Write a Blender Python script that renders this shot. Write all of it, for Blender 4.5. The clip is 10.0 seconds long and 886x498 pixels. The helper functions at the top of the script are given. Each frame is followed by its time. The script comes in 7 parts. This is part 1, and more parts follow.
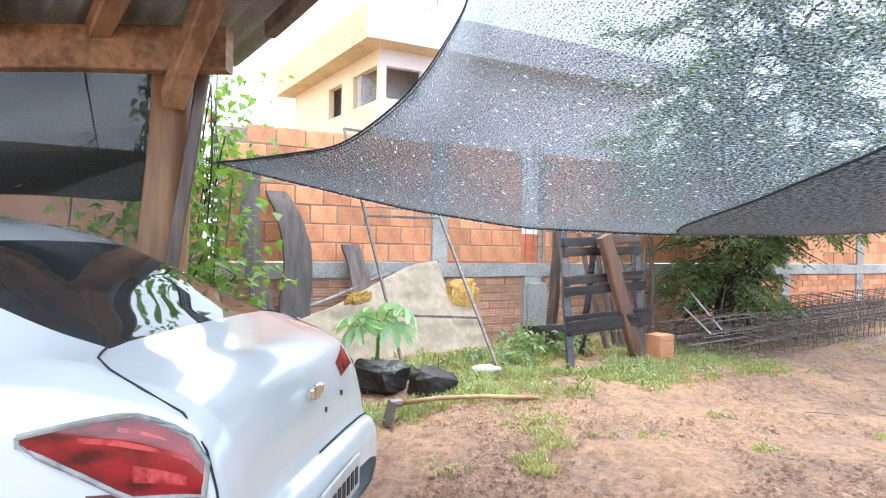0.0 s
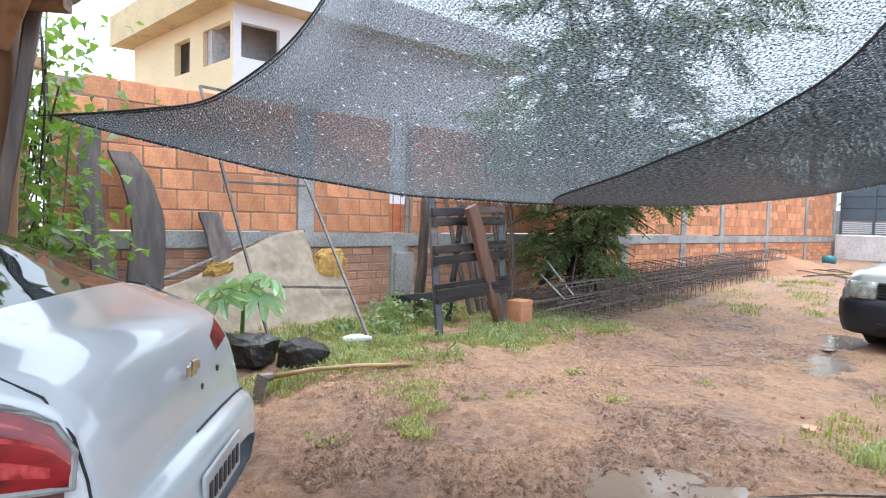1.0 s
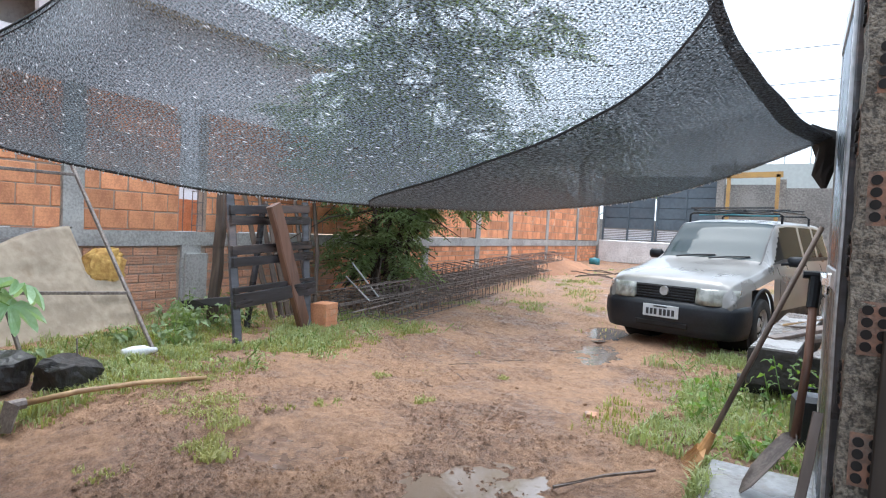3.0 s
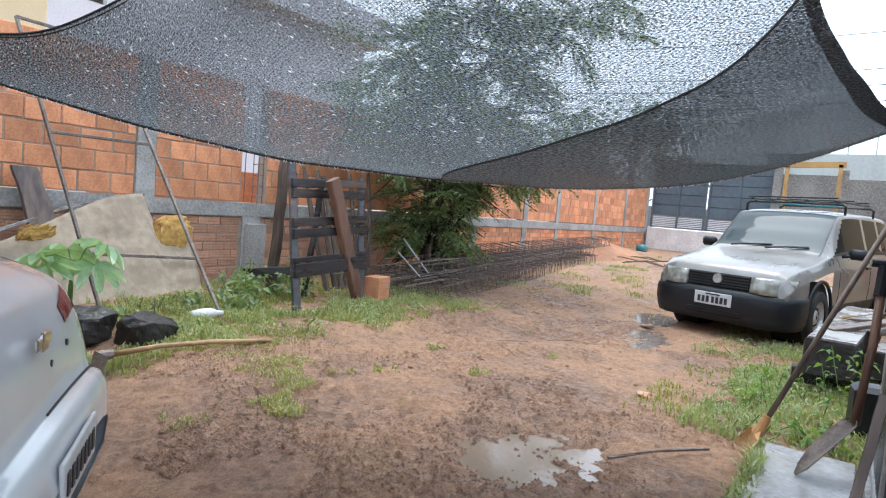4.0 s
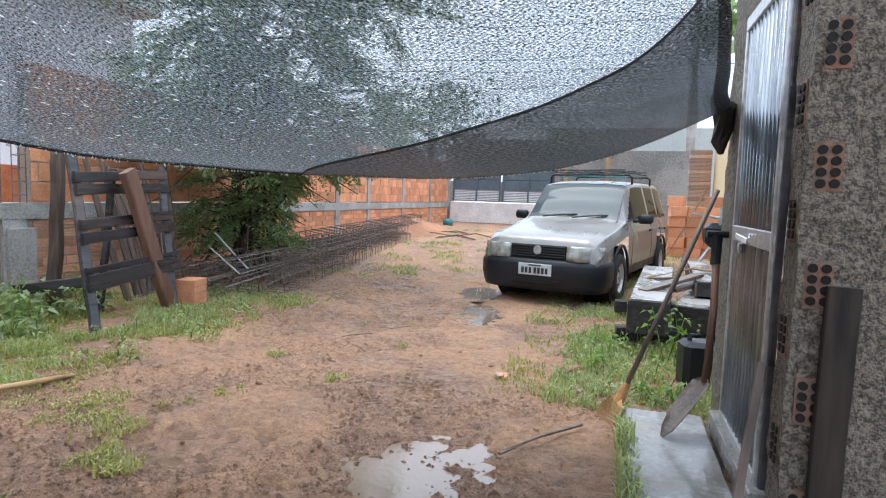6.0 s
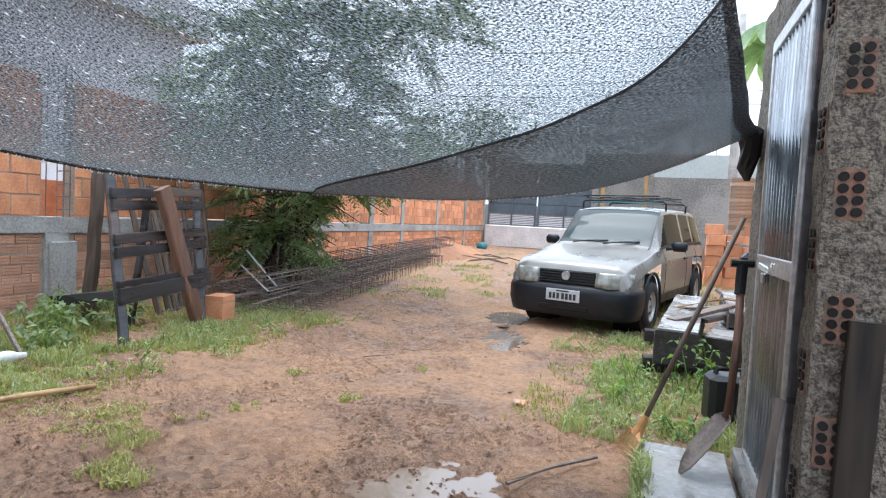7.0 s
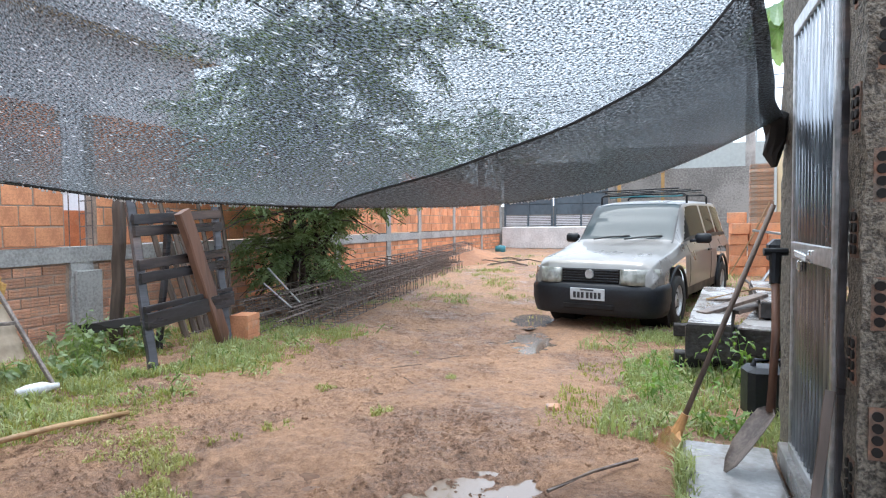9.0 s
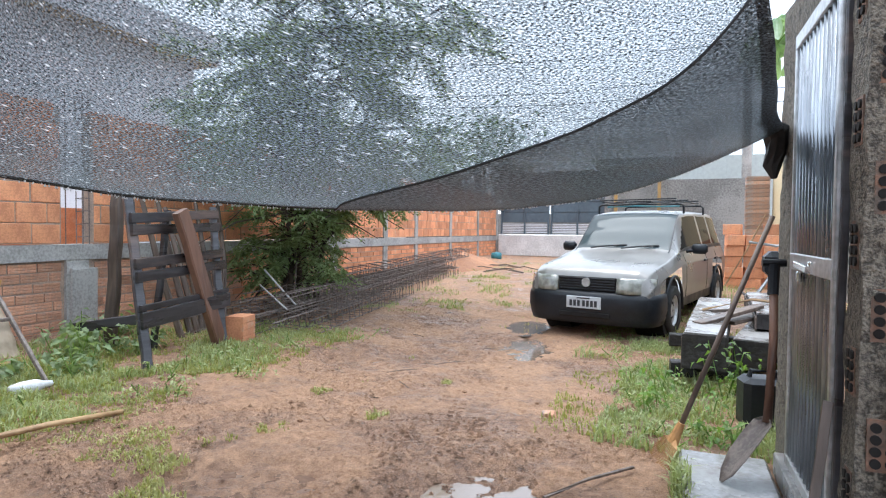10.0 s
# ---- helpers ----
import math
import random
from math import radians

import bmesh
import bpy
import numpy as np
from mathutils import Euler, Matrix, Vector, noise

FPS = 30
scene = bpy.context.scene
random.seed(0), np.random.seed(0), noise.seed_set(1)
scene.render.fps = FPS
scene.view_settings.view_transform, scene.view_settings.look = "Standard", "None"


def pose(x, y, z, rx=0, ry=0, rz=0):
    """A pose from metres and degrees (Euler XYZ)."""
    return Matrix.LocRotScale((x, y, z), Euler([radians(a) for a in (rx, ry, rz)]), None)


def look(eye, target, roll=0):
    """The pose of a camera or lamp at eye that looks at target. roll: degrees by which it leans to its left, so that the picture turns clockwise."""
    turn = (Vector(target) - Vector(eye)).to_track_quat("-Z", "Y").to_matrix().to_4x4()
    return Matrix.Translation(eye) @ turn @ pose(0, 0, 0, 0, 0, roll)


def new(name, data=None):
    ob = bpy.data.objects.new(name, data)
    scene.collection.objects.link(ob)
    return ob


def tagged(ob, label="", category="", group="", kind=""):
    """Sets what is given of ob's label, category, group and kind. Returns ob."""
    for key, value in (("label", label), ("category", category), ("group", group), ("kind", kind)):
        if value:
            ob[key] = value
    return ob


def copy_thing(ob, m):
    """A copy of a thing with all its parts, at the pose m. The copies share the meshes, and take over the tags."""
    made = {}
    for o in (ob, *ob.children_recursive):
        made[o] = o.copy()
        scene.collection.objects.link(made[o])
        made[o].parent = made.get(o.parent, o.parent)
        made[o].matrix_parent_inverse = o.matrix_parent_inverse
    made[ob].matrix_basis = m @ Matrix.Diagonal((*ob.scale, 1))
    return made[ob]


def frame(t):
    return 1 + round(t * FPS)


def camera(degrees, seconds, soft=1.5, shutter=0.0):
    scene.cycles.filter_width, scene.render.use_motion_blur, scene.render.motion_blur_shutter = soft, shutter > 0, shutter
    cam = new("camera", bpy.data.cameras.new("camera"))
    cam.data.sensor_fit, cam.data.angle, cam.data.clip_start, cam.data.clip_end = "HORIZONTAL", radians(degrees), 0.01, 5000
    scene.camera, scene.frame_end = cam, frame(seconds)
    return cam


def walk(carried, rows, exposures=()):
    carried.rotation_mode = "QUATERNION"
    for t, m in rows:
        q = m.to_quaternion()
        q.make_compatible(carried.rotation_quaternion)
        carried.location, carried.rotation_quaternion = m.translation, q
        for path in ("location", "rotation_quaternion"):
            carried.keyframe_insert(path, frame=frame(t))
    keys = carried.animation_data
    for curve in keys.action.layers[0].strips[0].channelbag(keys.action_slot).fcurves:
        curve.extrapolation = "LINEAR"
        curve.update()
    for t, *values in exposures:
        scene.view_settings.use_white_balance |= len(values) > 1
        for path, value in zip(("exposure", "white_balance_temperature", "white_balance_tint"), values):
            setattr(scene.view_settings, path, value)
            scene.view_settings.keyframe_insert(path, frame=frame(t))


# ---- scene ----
cam = camera(73.0, 10.0, 1.15)
PATH = [
    (0, (0.1, 0.285, 1.127), (-1.683, 1.191, 1.118), 1.0),
    (0.5, (0.07, 0.236, 1.127), (-1.587, 1.352, 1.048), 0.6),
    (1, (0.018, 0.213, 1.109), (-1.503, 1.508, 1.013), 1.5),
    (1.5, (-0.045, 0.266, 1.093), (-1.423, 1.712, 0.988), 0.8),
    (2, (-0.07, 0.313, 1.084), (-1.239, 1.933, 0.993), 1.6),
    (2.2, (-0.075, 0.327, 1.088), (-1.19, 1.985, 1.005), 1.8),
    (3.3, (-0.108, 0.203, 1.111), (-1.122, 1.925, 1.043), 2.9),
    (3.5, (-0.101, 0.153, 1.105), (-1.191, 1.829, 1.035), 3.7),
    (4, (-0.145, 0.116, 1.071), (-1.274, 1.76, 0.932), 4.7),
    (4.5, (-0.329, 0.273, 1.08), (-1.495, 1.892, 0.945), 2.9),
    (5, (-0.372, 0.318, 1.055), (-1.362, 2.052, 0.94), 3.4),
    (5.5, (-0.458, 0.298, 1.06), (-1.06, 2.198, 0.891), 1.3),
    (6, (-0.539, 0.229, 1.122), (-1.073, 2.149, 0.948), 1.8),
    (6.2, (-0.518, 0.234, 1.123), (-1.125, 2.134, 0.982), 2.1),
    (7.5, (-0.431, 0.301, 1.118), (-1.1, 2.183, 1.02), 2.7),
    (8, (-0.453, 0.296, 1.134), (-1.174, 2.159, 1.037), 1.2),
    (8.5, (-0.472, 0.309, 1.125), (-1.217, 2.163, 1.03), 1.4),
    (9, (-0.481, 0.307, 1.125), (-1.192, 2.174, 1.041), -0.6),
    (9.5, (-0.482, 0.291, 1.13), (-1.169, 2.168, 1.06), -0.8),
    (10, (-0.502, 0.296, 1.117), (-1.199, 2.17, 1.053), 0.6),
]
walk(cam, [(t, look(eye, target, roll)) for t, eye, target, roll in PATH],
     exposures=[(0, 1.56, 5850, 7), (1, 1.02, 5850, 7), (2, 0.75, 5850, 7), (3.5, 0.76, 5850, 7), (5.5, 0.65, 5850, 7), (7.5, 0.83, 5850, 7), (10, 0.83, 5850, 7)])

# world and light: bright overcast, rain
world = bpy.data.worlds.new("sky")
scene.world = world
world.use_nodes = True
wn = world.node_tree.nodes
sky = wn.new("ShaderNodeTexSky")
sky.sky_type = "NISHITA"
sky.sun_disc = False
sky.sun_elevation, sky.sun_rotation = radians(62), radians(-40)
sky.air_density, sky.dust_density, sky.ozone_density = 1.0, 6.0, 1.0
veil = wn.new("ShaderNodeMixRGB")          # cloud cover greys the blue of the sky
veil.inputs[0].default_value = 0.8
veil.inputs[2].default_value = (11.0, 11.8, 12.9, 1)
world.node_tree.links.new(sky.outputs[0], veil.inputs[1])
world.node_tree.links.new(veil.outputs[0], wn["Background"].inputs[0])
wn["Background"].inputs[1].default_value = 0.12
sun = new("sun", bpy.data.lights.new("sun", "SUN"))
sun.data.energy, sun.data.angle, sun.data.color = 1.3, radians(30), (1.0, 0.96, 0.9)
sun.matrix_world = look((-4, 6, 12), (-2, 5, 0))


# ---- materials ----
def surface(name, base, other=None, rough=0.6, grain=40.0, blotch=2.5, bump=0.3, metal=0.0, vary=0.12, stain=None,
            stain_at=0.55, stretch=(1, 1, 1), spec=0.5, wet=0.0, coat=0.0):
    """Two-scale noise colour, bump, per-object variation and optional stains."""
    m = bpy.data.materials.new(name)
    m.use_nodes = True
    t = m.node_tree
    n, l = t.nodes, t.links
    b = n["Principled BSDF"]
    other = other or tuple(c * 0.65 for c in base)
    co = n.new("ShaderNodeTexCoord")
    mp = n.new("ShaderNodeMapping")
    mp.inputs["Scale"].default_value = stretch
    l.new(co.outputs["Object"], mp.inputs[0])
    big = n.new("ShaderNodeTexNoise")
    big.inputs["Scale"].default_value, big.inputs["Detail"].default_value = blotch, 5
    fine = n.new("ShaderNodeTexNoise")
    fine.inputs["Scale"].default_value, fine.inputs["Detail"].default_value = grain, 6
    for k in (big, fine):
        l.new(mp.outputs[0], k.inputs["Vector"])
    add = n.new("ShaderNodeMath")
    add.operation = "MULTIPLY_ADD"
    add.inputs[1].default_value = 0.6
    l.new(big.outputs[0], add.inputs[0])
    half = n.new("ShaderNodeMath")
    half.operation = "MULTIPLY"
    half.inputs[1].default_value = 0.5
    l.new(fine.outputs[0], half.inputs[0])
    l.new(half.outputs[0], add.inputs[2])
    ramp = n.new("ShaderNodeValToRGB")
    ramp.color_ramp.elements[0].position, ramp.color_ramp.elements[0].color = 0.455, (*other, 1)
    ramp.color_ramp.elements[1].position, ramp.color_ramp.elements[1].color = 0.635, (*base, 1)
    l.new(add.outputs[0], ramp.inputs[0])
    col = ramp.outputs[0]
    if stain:
        sn = n.new("ShaderNodeTexNoise")
        sn.inputs["Scale"].default_value, sn.inputs["Detail"].default_value = blotch * 0.7, 8
        sn.inputs["Roughness"].default_value = 0.7
        off = n.new("ShaderNodeVectorMath")
        off.inputs[1].default_value = (7.3, 2.1, 4.4)
        l.new(mp.outputs[0], off.inputs[0])
        l.new(off.outputs[0], sn.inputs["Vector"])
        sr = n.new("ShaderNodeValToRGB")
        sr.color_ramp.elements[0].position, sr.color_ramp.elements[1].position = stain_at, stain_at + 0.12
        l.new(sn.outputs[0], sr.inputs[0])
        mx = n.new("ShaderNodeMixRGB")
        l.new(sr.outputs[0], mx.inputs[0])
        l.new(col, mx.inputs[1])
        mx.inputs[2].default_value = (*stain, 1)
        col = mx.outputs[0]
    if vary:
        info = n.new("ShaderNodeObjectInfo")
        geo = n.new("ShaderNodeNewGeometry")
        s = n.new("ShaderNodeMath")
        l.new(info.outputs["Random"], s.inputs[0])
        l.new(geo.outputs["Random Per Island"], s.inputs[1])
        fr = n.new("ShaderNodeMath")
        fr.operation = "FRACT"
        l.new(s.outputs[0], fr.inputs[0])
        mr = n.new("ShaderNodeMapRange")
        mr.inputs[3].default_value, mr.inputs[4].default_value = 1 - vary, 1 + vary
        l.new(fr.outputs[0], mr.inputs[0])
        hsv = n.new("ShaderNodeHueSaturation")
        l.new(mr.outputs[0], hsv.inputs["Value"])
        l.new(col, hsv.inputs["Color"])
        col = hsv.outputs[0]
    l.new(col, b.inputs["Base Color"])
    rr = n.new("ShaderNodeMapRange")
    rr.inputs[1].default_value, rr.inputs[2].default_value = 0.35, 0.65
    rr.inputs[3].default_value, rr.inputs[4].default_value = max(0.03, rough - 0.12 - wet), min(1, rough + 0.1)
    l.new(big.outputs[0], rr.inputs[0])
    l.new(rr.outputs[0], b.inputs["Roughness"])
    b.inputs["Metallic"].default_value = metal
    b.inputs["Specular IOR Level"].default_value = spec
    b.inputs["Coat Weight"].default_value = coat
    if bump:
        bp = n.new("ShaderNodeBump")
        bp.inputs["Strength"].default_value, bp.inputs["Distance"].default_value = bump, 0.022
        l.new(add.outputs[0], bp.inputs["Height"])
        l.new(bp.outputs[0], b.inputs["Normal"])
    return m


def leaf(name, base, other, shine=0.35):
    m = surface(name, base, other, rough=0.45, grain=30, blotch=3, bump=0.1, vary=0.35, spec=shine)
    b = m.node_tree.nodes["Principled BSDF"]
    t = m.node_tree
    tr = t.nodes.new("ShaderNodeBsdfTranslucent")
    tr.inputs[0].default_value = (base[0] * 1.5, base[1] * 1.6, base[2] * 0.8, 1)
    mx = t.nodes.new("ShaderNodeMixShader")
    mx.inputs[0].default_value = 0.35
    t.links.new(b.outputs[0], mx.inputs[1])
    t.links.new(tr.outputs[0], mx.inputs[2])
    t.links.new(mx.outputs[0], t.nodes["Material Output"].inputs[0])
    return m


def net_cloth(name, cover, grey, drops=True, least_cover=0.5, grain=130):
    """Knitted shade cloth: fine open weave, wet threads and hanging drops."""
    m = bpy.data.materials.new(name)
    m.use_nodes = True
    t = m.node_tree
    n, l = t.nodes, t.links
    b = n["Principled BSDF"]
    b.inputs["Roughness"].default_value = 0.4
    uv = n.new("ShaderNodeTexCoord")

    def mapped(scale, turn=0.0):
        k = n.new("ShaderNodeMapping")
        k.inputs["Scale"].default_value = (*scale, 1)
        k.inputs["Rotation"].default_value = (0, 0, turn)
        l.new(uv.outputs["UV"], k.inputs[0])
        return k.outputs[0]

    def maths(op, a, v, c=None, clamp=False):
        k = n.new("ShaderNodeMath")
        k.operation, k.use_clamp = op, clamp
        for i, q in enumerate((a, v, c)):
            if q is None:
                continue
            if isinstance(q, (int, float)):
                k.inputs[i].default_value = q
            else:
                l.new(q, k.inputs[i])
        return k.outputs[0]

    def speckle(scale, stretch, lo, hi, turn=0.0):
        k = n.new("ShaderNodeTexNoise")
        k.inputs["Scale"].default_value, k.inputs["Detail"].default_value = scale, 2
        k.inputs["Roughness"].default_value = 0.65
        l.new(mapped(stretch, turn), k.inputs["Vector"])
        r = n.new("ShaderNodeMapRange")
        r.inputs[1].default_value, r.inputs[2].default_value = lo, hi
        l.new(k.outputs[0], r.inputs[0])
        return r.outputs[0]

    rows = n.new("ShaderNodeTexWave")              # knit rows
    rows.inputs["Scale"].default_value, rows.inputs["Distortion"].default_value = 30, 1.2
    rows.inputs["Detail"].default_value, rows.inputs["Detail Scale"].default_value = 2, 3
    l.new(mapped((1, 1), 0.6), rows.inputs["Vector"])
    mesh_gap = speckle(150, (0.8, 1.3), 0.40, 0.60)
    broad = speckle(2.2, (1, 2.2), 0.3, 0.7, 0.3)
    cov = maths("MULTIPLY_ADD", rows.outputs[0], 0.22, cover - 0.11)
    cov = maths("ADD", cov, maths("MULTIPLY_ADD", mesh_gap, 0.66, -0.33))
    cov = maths("ADD", cov, maths("MULTIPLY_ADD", broad, 0.10, -0.05), clamp=True)
    if drops:                                      # cover raised towards tied corner and hem, standing in for a grazing view
        xy = n.new("ShaderNodeSeparateXYZ")
        l.new(uv.outputs["UV"], xy.inputs[0])
        for axis, lo, hi, most in ((0, 2.4, 0.4, 0.32), (1, 1.75, 1.2, 0.16)):
            r = n.new("ShaderNodeMapRange")
            r.inputs[1].default_value, r.inputs[2].default_value, r.inputs[4].default_value = lo, hi, most
            l.new(xy.outputs[axis], r.inputs[0])
            cov = maths("ADD", cov, r.outputs[0], clamp=True)
    cov = maths("MAXIMUM", cov, least_cover)
    tone = n.new("ShaderNodeValToRGB")             # glints of wet threads put into the colour as lighter specks
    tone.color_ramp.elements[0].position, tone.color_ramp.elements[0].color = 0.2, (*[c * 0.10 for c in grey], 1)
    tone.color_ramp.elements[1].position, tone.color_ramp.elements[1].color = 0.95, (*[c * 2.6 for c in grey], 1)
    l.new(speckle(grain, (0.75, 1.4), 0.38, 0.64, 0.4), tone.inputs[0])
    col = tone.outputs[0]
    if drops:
        # drops as near-white spots, their glint put into the colour
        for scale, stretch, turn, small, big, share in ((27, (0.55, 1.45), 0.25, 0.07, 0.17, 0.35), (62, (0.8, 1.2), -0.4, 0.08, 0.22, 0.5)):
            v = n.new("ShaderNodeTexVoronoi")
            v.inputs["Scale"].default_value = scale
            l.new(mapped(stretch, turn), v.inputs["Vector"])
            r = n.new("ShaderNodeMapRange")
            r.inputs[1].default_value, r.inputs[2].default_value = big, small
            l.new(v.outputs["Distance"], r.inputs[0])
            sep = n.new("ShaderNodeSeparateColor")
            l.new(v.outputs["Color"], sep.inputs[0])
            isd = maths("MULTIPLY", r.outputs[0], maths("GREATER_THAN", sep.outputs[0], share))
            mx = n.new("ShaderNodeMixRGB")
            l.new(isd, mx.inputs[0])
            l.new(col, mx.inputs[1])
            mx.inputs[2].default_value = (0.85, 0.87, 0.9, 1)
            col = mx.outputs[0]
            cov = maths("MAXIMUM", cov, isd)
    l.new(col, b.inputs["Base Color"])
    tl = n.new("ShaderNodeBsdfTranslucent")
    l.new(col, tl.inputs[0])
    th = n.new("ShaderNodeMixShader")
    th.inputs[0].default_value = 0.5
    l.new(b.outputs[0], th.inputs[1])
    l.new(tl.outputs[0], th.inputs[2])
    tp = n.new("ShaderNodeBsdfTransparent")
    mx = n.new("ShaderNodeMixShader")
    l.new(cov, mx.inputs[0])
    l.new(tp.outputs[0], mx.inputs[1])
    l.new(th.outputs[0], mx.inputs[2])
    l.new(mx.outputs[0], n["Material Output"].inputs[0])
    return m


def wet_soil(name):
    """Trodden red soil: sandy orange where it drains, dark brown mud where it stays wet."""
    m = bpy.data.materials.new(name)
    m.use_nodes = True
    t = m.node_tree
    n, l = t.nodes, t.links
    b = n["Principled BSDF"]
    co = n.new("ShaderNodeTexCoord")

    def noisy(scale, detail, rough=0.6):
        k = n.new("ShaderNodeTexNoise")
        k.inputs["Scale"].default_value, k.inputs["Detail"].default_value, k.inputs["Roughness"].default_value = scale, detail, rough
        l.new(co.outputs["Object"], k.inputs["Vector"])
        return k.outputs[0]

    def ramped(v, lo, hi, a=0.0, z=1.0):
        k = n.new("ShaderNodeMapRange")
        for i, q in enumerate((lo, hi, a, z)):
            k.inputs[i + 1].default_value = q
        l.new(v, k.inputs[0])
        return k.outputs[0]

    def maths(op, a, v):
        k = n.new("ShaderNodeMath")
        k.operation, k.use_clamp = op, True
        for i, q in enumerate((a, v)):
            if isinstance(q, (int, float)):
                k.inputs[i].default_value = q
            else:
                l.new(q, k.inputs[i])
        return k.outputs[0]

    def mixed(f, a, z):
        k = n.new("ShaderNodeMixRGB")
        l.new(f, k.inputs[0])
        for i, q in ((1, a), (2, z)):
            if isinstance(q, tuple):
                k.inputs[i].default_value = (*q, 1)
            else:
                l.new(q, k.inputs[i])
        return k.outputs[0]

    mud = ramped(noisy(1.0, 6, 0.65), 0.45, 0.58)
    for at, r in (((-2.35, 2.45, 0), 1.15), ((-1.3, 2.4, 0), 0.75), ((-2.7, 5.3, 0), 1.2)):     # soaked ground round the puddles
        d = n.new("ShaderNodeVectorMath")
        d.operation = "DISTANCE"
        d.inputs[1].default_value = at
        l.new(co.outputs["Object"], d.inputs[0])
        near_it = ramped(d.outputs["Value"], r, r * 0.35, 0.0, 0.45)
        mud = maths("ADD", mud, maths("MULTIPLY", near_it, ramped(noisy(3.1, 5, 0.7), 0.40, 0.55)))
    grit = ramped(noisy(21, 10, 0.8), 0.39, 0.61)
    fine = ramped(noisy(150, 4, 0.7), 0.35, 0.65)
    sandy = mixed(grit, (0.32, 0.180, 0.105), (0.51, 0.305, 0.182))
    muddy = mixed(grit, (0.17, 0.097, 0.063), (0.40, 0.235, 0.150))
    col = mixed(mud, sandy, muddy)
    dark_speck = maths("MULTIPLY", ramped(noisy(15, 7, 0.75), 0.585, 0.635), 0.6)              # wet clumps, and the shade in heel marks put into the colour
    col = mixed(dark_speck, col, (0.085, 0.048, 0.032))
    pale = maths("MULTIPLY", ramped(noisy(7, 8, 0.8), 0.56, 0.68), 0.35)
    col = mixed(pale, col, (0.36, 0.25, 0.18))
    hs = n.new("ShaderNodeHueSaturation")
    l.new(ramped(fine, 0, 1, 0.72, 1.22), hs.inputs["Value"])
    l.new(col, hs.inputs["Color"])
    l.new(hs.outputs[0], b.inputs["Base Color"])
    wet = maths("MULTIPLY", mud, ramped(noisy(5, 5, 0.7), 0.40, 0.60))
    l.new(ramped(wet, 0, 1, 0.80, 0.30), b.inputs["Roughness"])
    b.inputs["Specular IOR Level"].default_value = 0.45
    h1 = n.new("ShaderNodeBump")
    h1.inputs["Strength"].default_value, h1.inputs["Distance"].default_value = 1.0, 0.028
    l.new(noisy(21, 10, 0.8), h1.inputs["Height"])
    h2 = n.new("ShaderNodeBump")
    h2.inputs["Strength"].default_value, h2.inputs["Distance"].default_value = 0.8, 0.006
    l.new(noisy(110, 4, 0.7), h2.inputs["Height"])
    l.new(h1.outputs[0], h2.inputs["Normal"])
    l.new(h2.outputs[0], b.inputs["Normal"])
    return m


def glassy(name, tint, rough=0.03, alpha=0.6, gloss=0.5):
    """Dark car glass: tinted see-through pane with a clear gloss."""
    m = bpy.data.materials.new(name)
    m.use_nodes = True
    t = m.node_tree
    b = t.nodes["Principled BSDF"]
    b.inputs["Base Color"].default_value = (*tint, 1)
    b.inputs["Roughness"].default_value = rough
    b.inputs["Alpha"].default_value = alpha
    b.inputs["Specular IOR Level"].default_value = gloss
    return m


M = {}
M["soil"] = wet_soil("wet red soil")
M["brick"] = surface("hollow clay brick", (0.76, 0.345, 0.175), (0.58, 0.24, 0.12), rough=0.8, grain=60, blotch=5, bump=0.35,
                     vary=0.24, stain=(0.62, 0.42, 0.29), stain_at=0.58)
M["brickdull"] = surface("weathered clay brick", (0.66, 0.36, 0.23), (0.50, 0.27, 0.175), rough=0.85, grain=50, blotch=4, bump=0.4,
                         vary=0.25, stain=(0.33, 0.28, 0.24), stain_at=0.52)
M["pierbrick"] = surface("mortar-stained brick", (0.42, 0.25, 0.165), (0.28, 0.18, 0.13), rough=0.9, grain=30, blotch=4, bump=0.5, vary=0.3, stain=(0.30, 0.27, 0.24), stain_at=0.5)
M["clayend"] = surface("broken clay brick end", (0.25, 0.135, 0.09), (0.13, 0.085, 0.062), rough=0.85, grain=60, blotch=12, bump=0.6, vary=0.3, stain=(0.15, 0.125, 0.105), stain_at=0.52)
# near-black base: the shade inside hollows is put into the colour
M["shade_black"] = surface("near-black for shaded hollows", (0.008, 0.005, 0.004), rough=0.9, bump=0, vary=0)
M["mortar"] = surface("grey mortar", (0.46, 0.34, 0.26), (0.28, 0.22, 0.18), rough=0.9, grain=45, blotch=3, bump=0.6, vary=0)
M["concrete"] = surface("cast concrete", (0.47, 0.455, 0.435), (0.29, 0.28, 0.265), rough=0.85, grain=40, blotch=2.2, bump=0.4,
                        vary=0.06, stain=(0.20, 0.19, 0.18), stain_at=0.6)
M["wetcon"] = surface("wet concrete", (0.31, 0.30, 0.29), (0.18, 0.17, 0.16), rough=0.3, grain=40, blotch=3, bump=0.15, vary=0, wet=0.2, stain=(0.12, 0.085, 0.06), stain_at=0.54)
M["ramp"] = surface("pale wet concrete", (0.76, 0.75, 0.74), (0.55, 0.54, 0.53), rough=0.3, grain=20, blotch=1.5, bump=0.1, vary=0, wet=0.15)
M["render"] = surface("rough cement render", (0.22, 0.19, 0.15), (0.050, 0.042, 0.033), rough=0.8, grain=130, blotch=48, bump=1.0,
                      vary=0, stain=(0.12, 0.107, 0.092), stain_at=0.6)
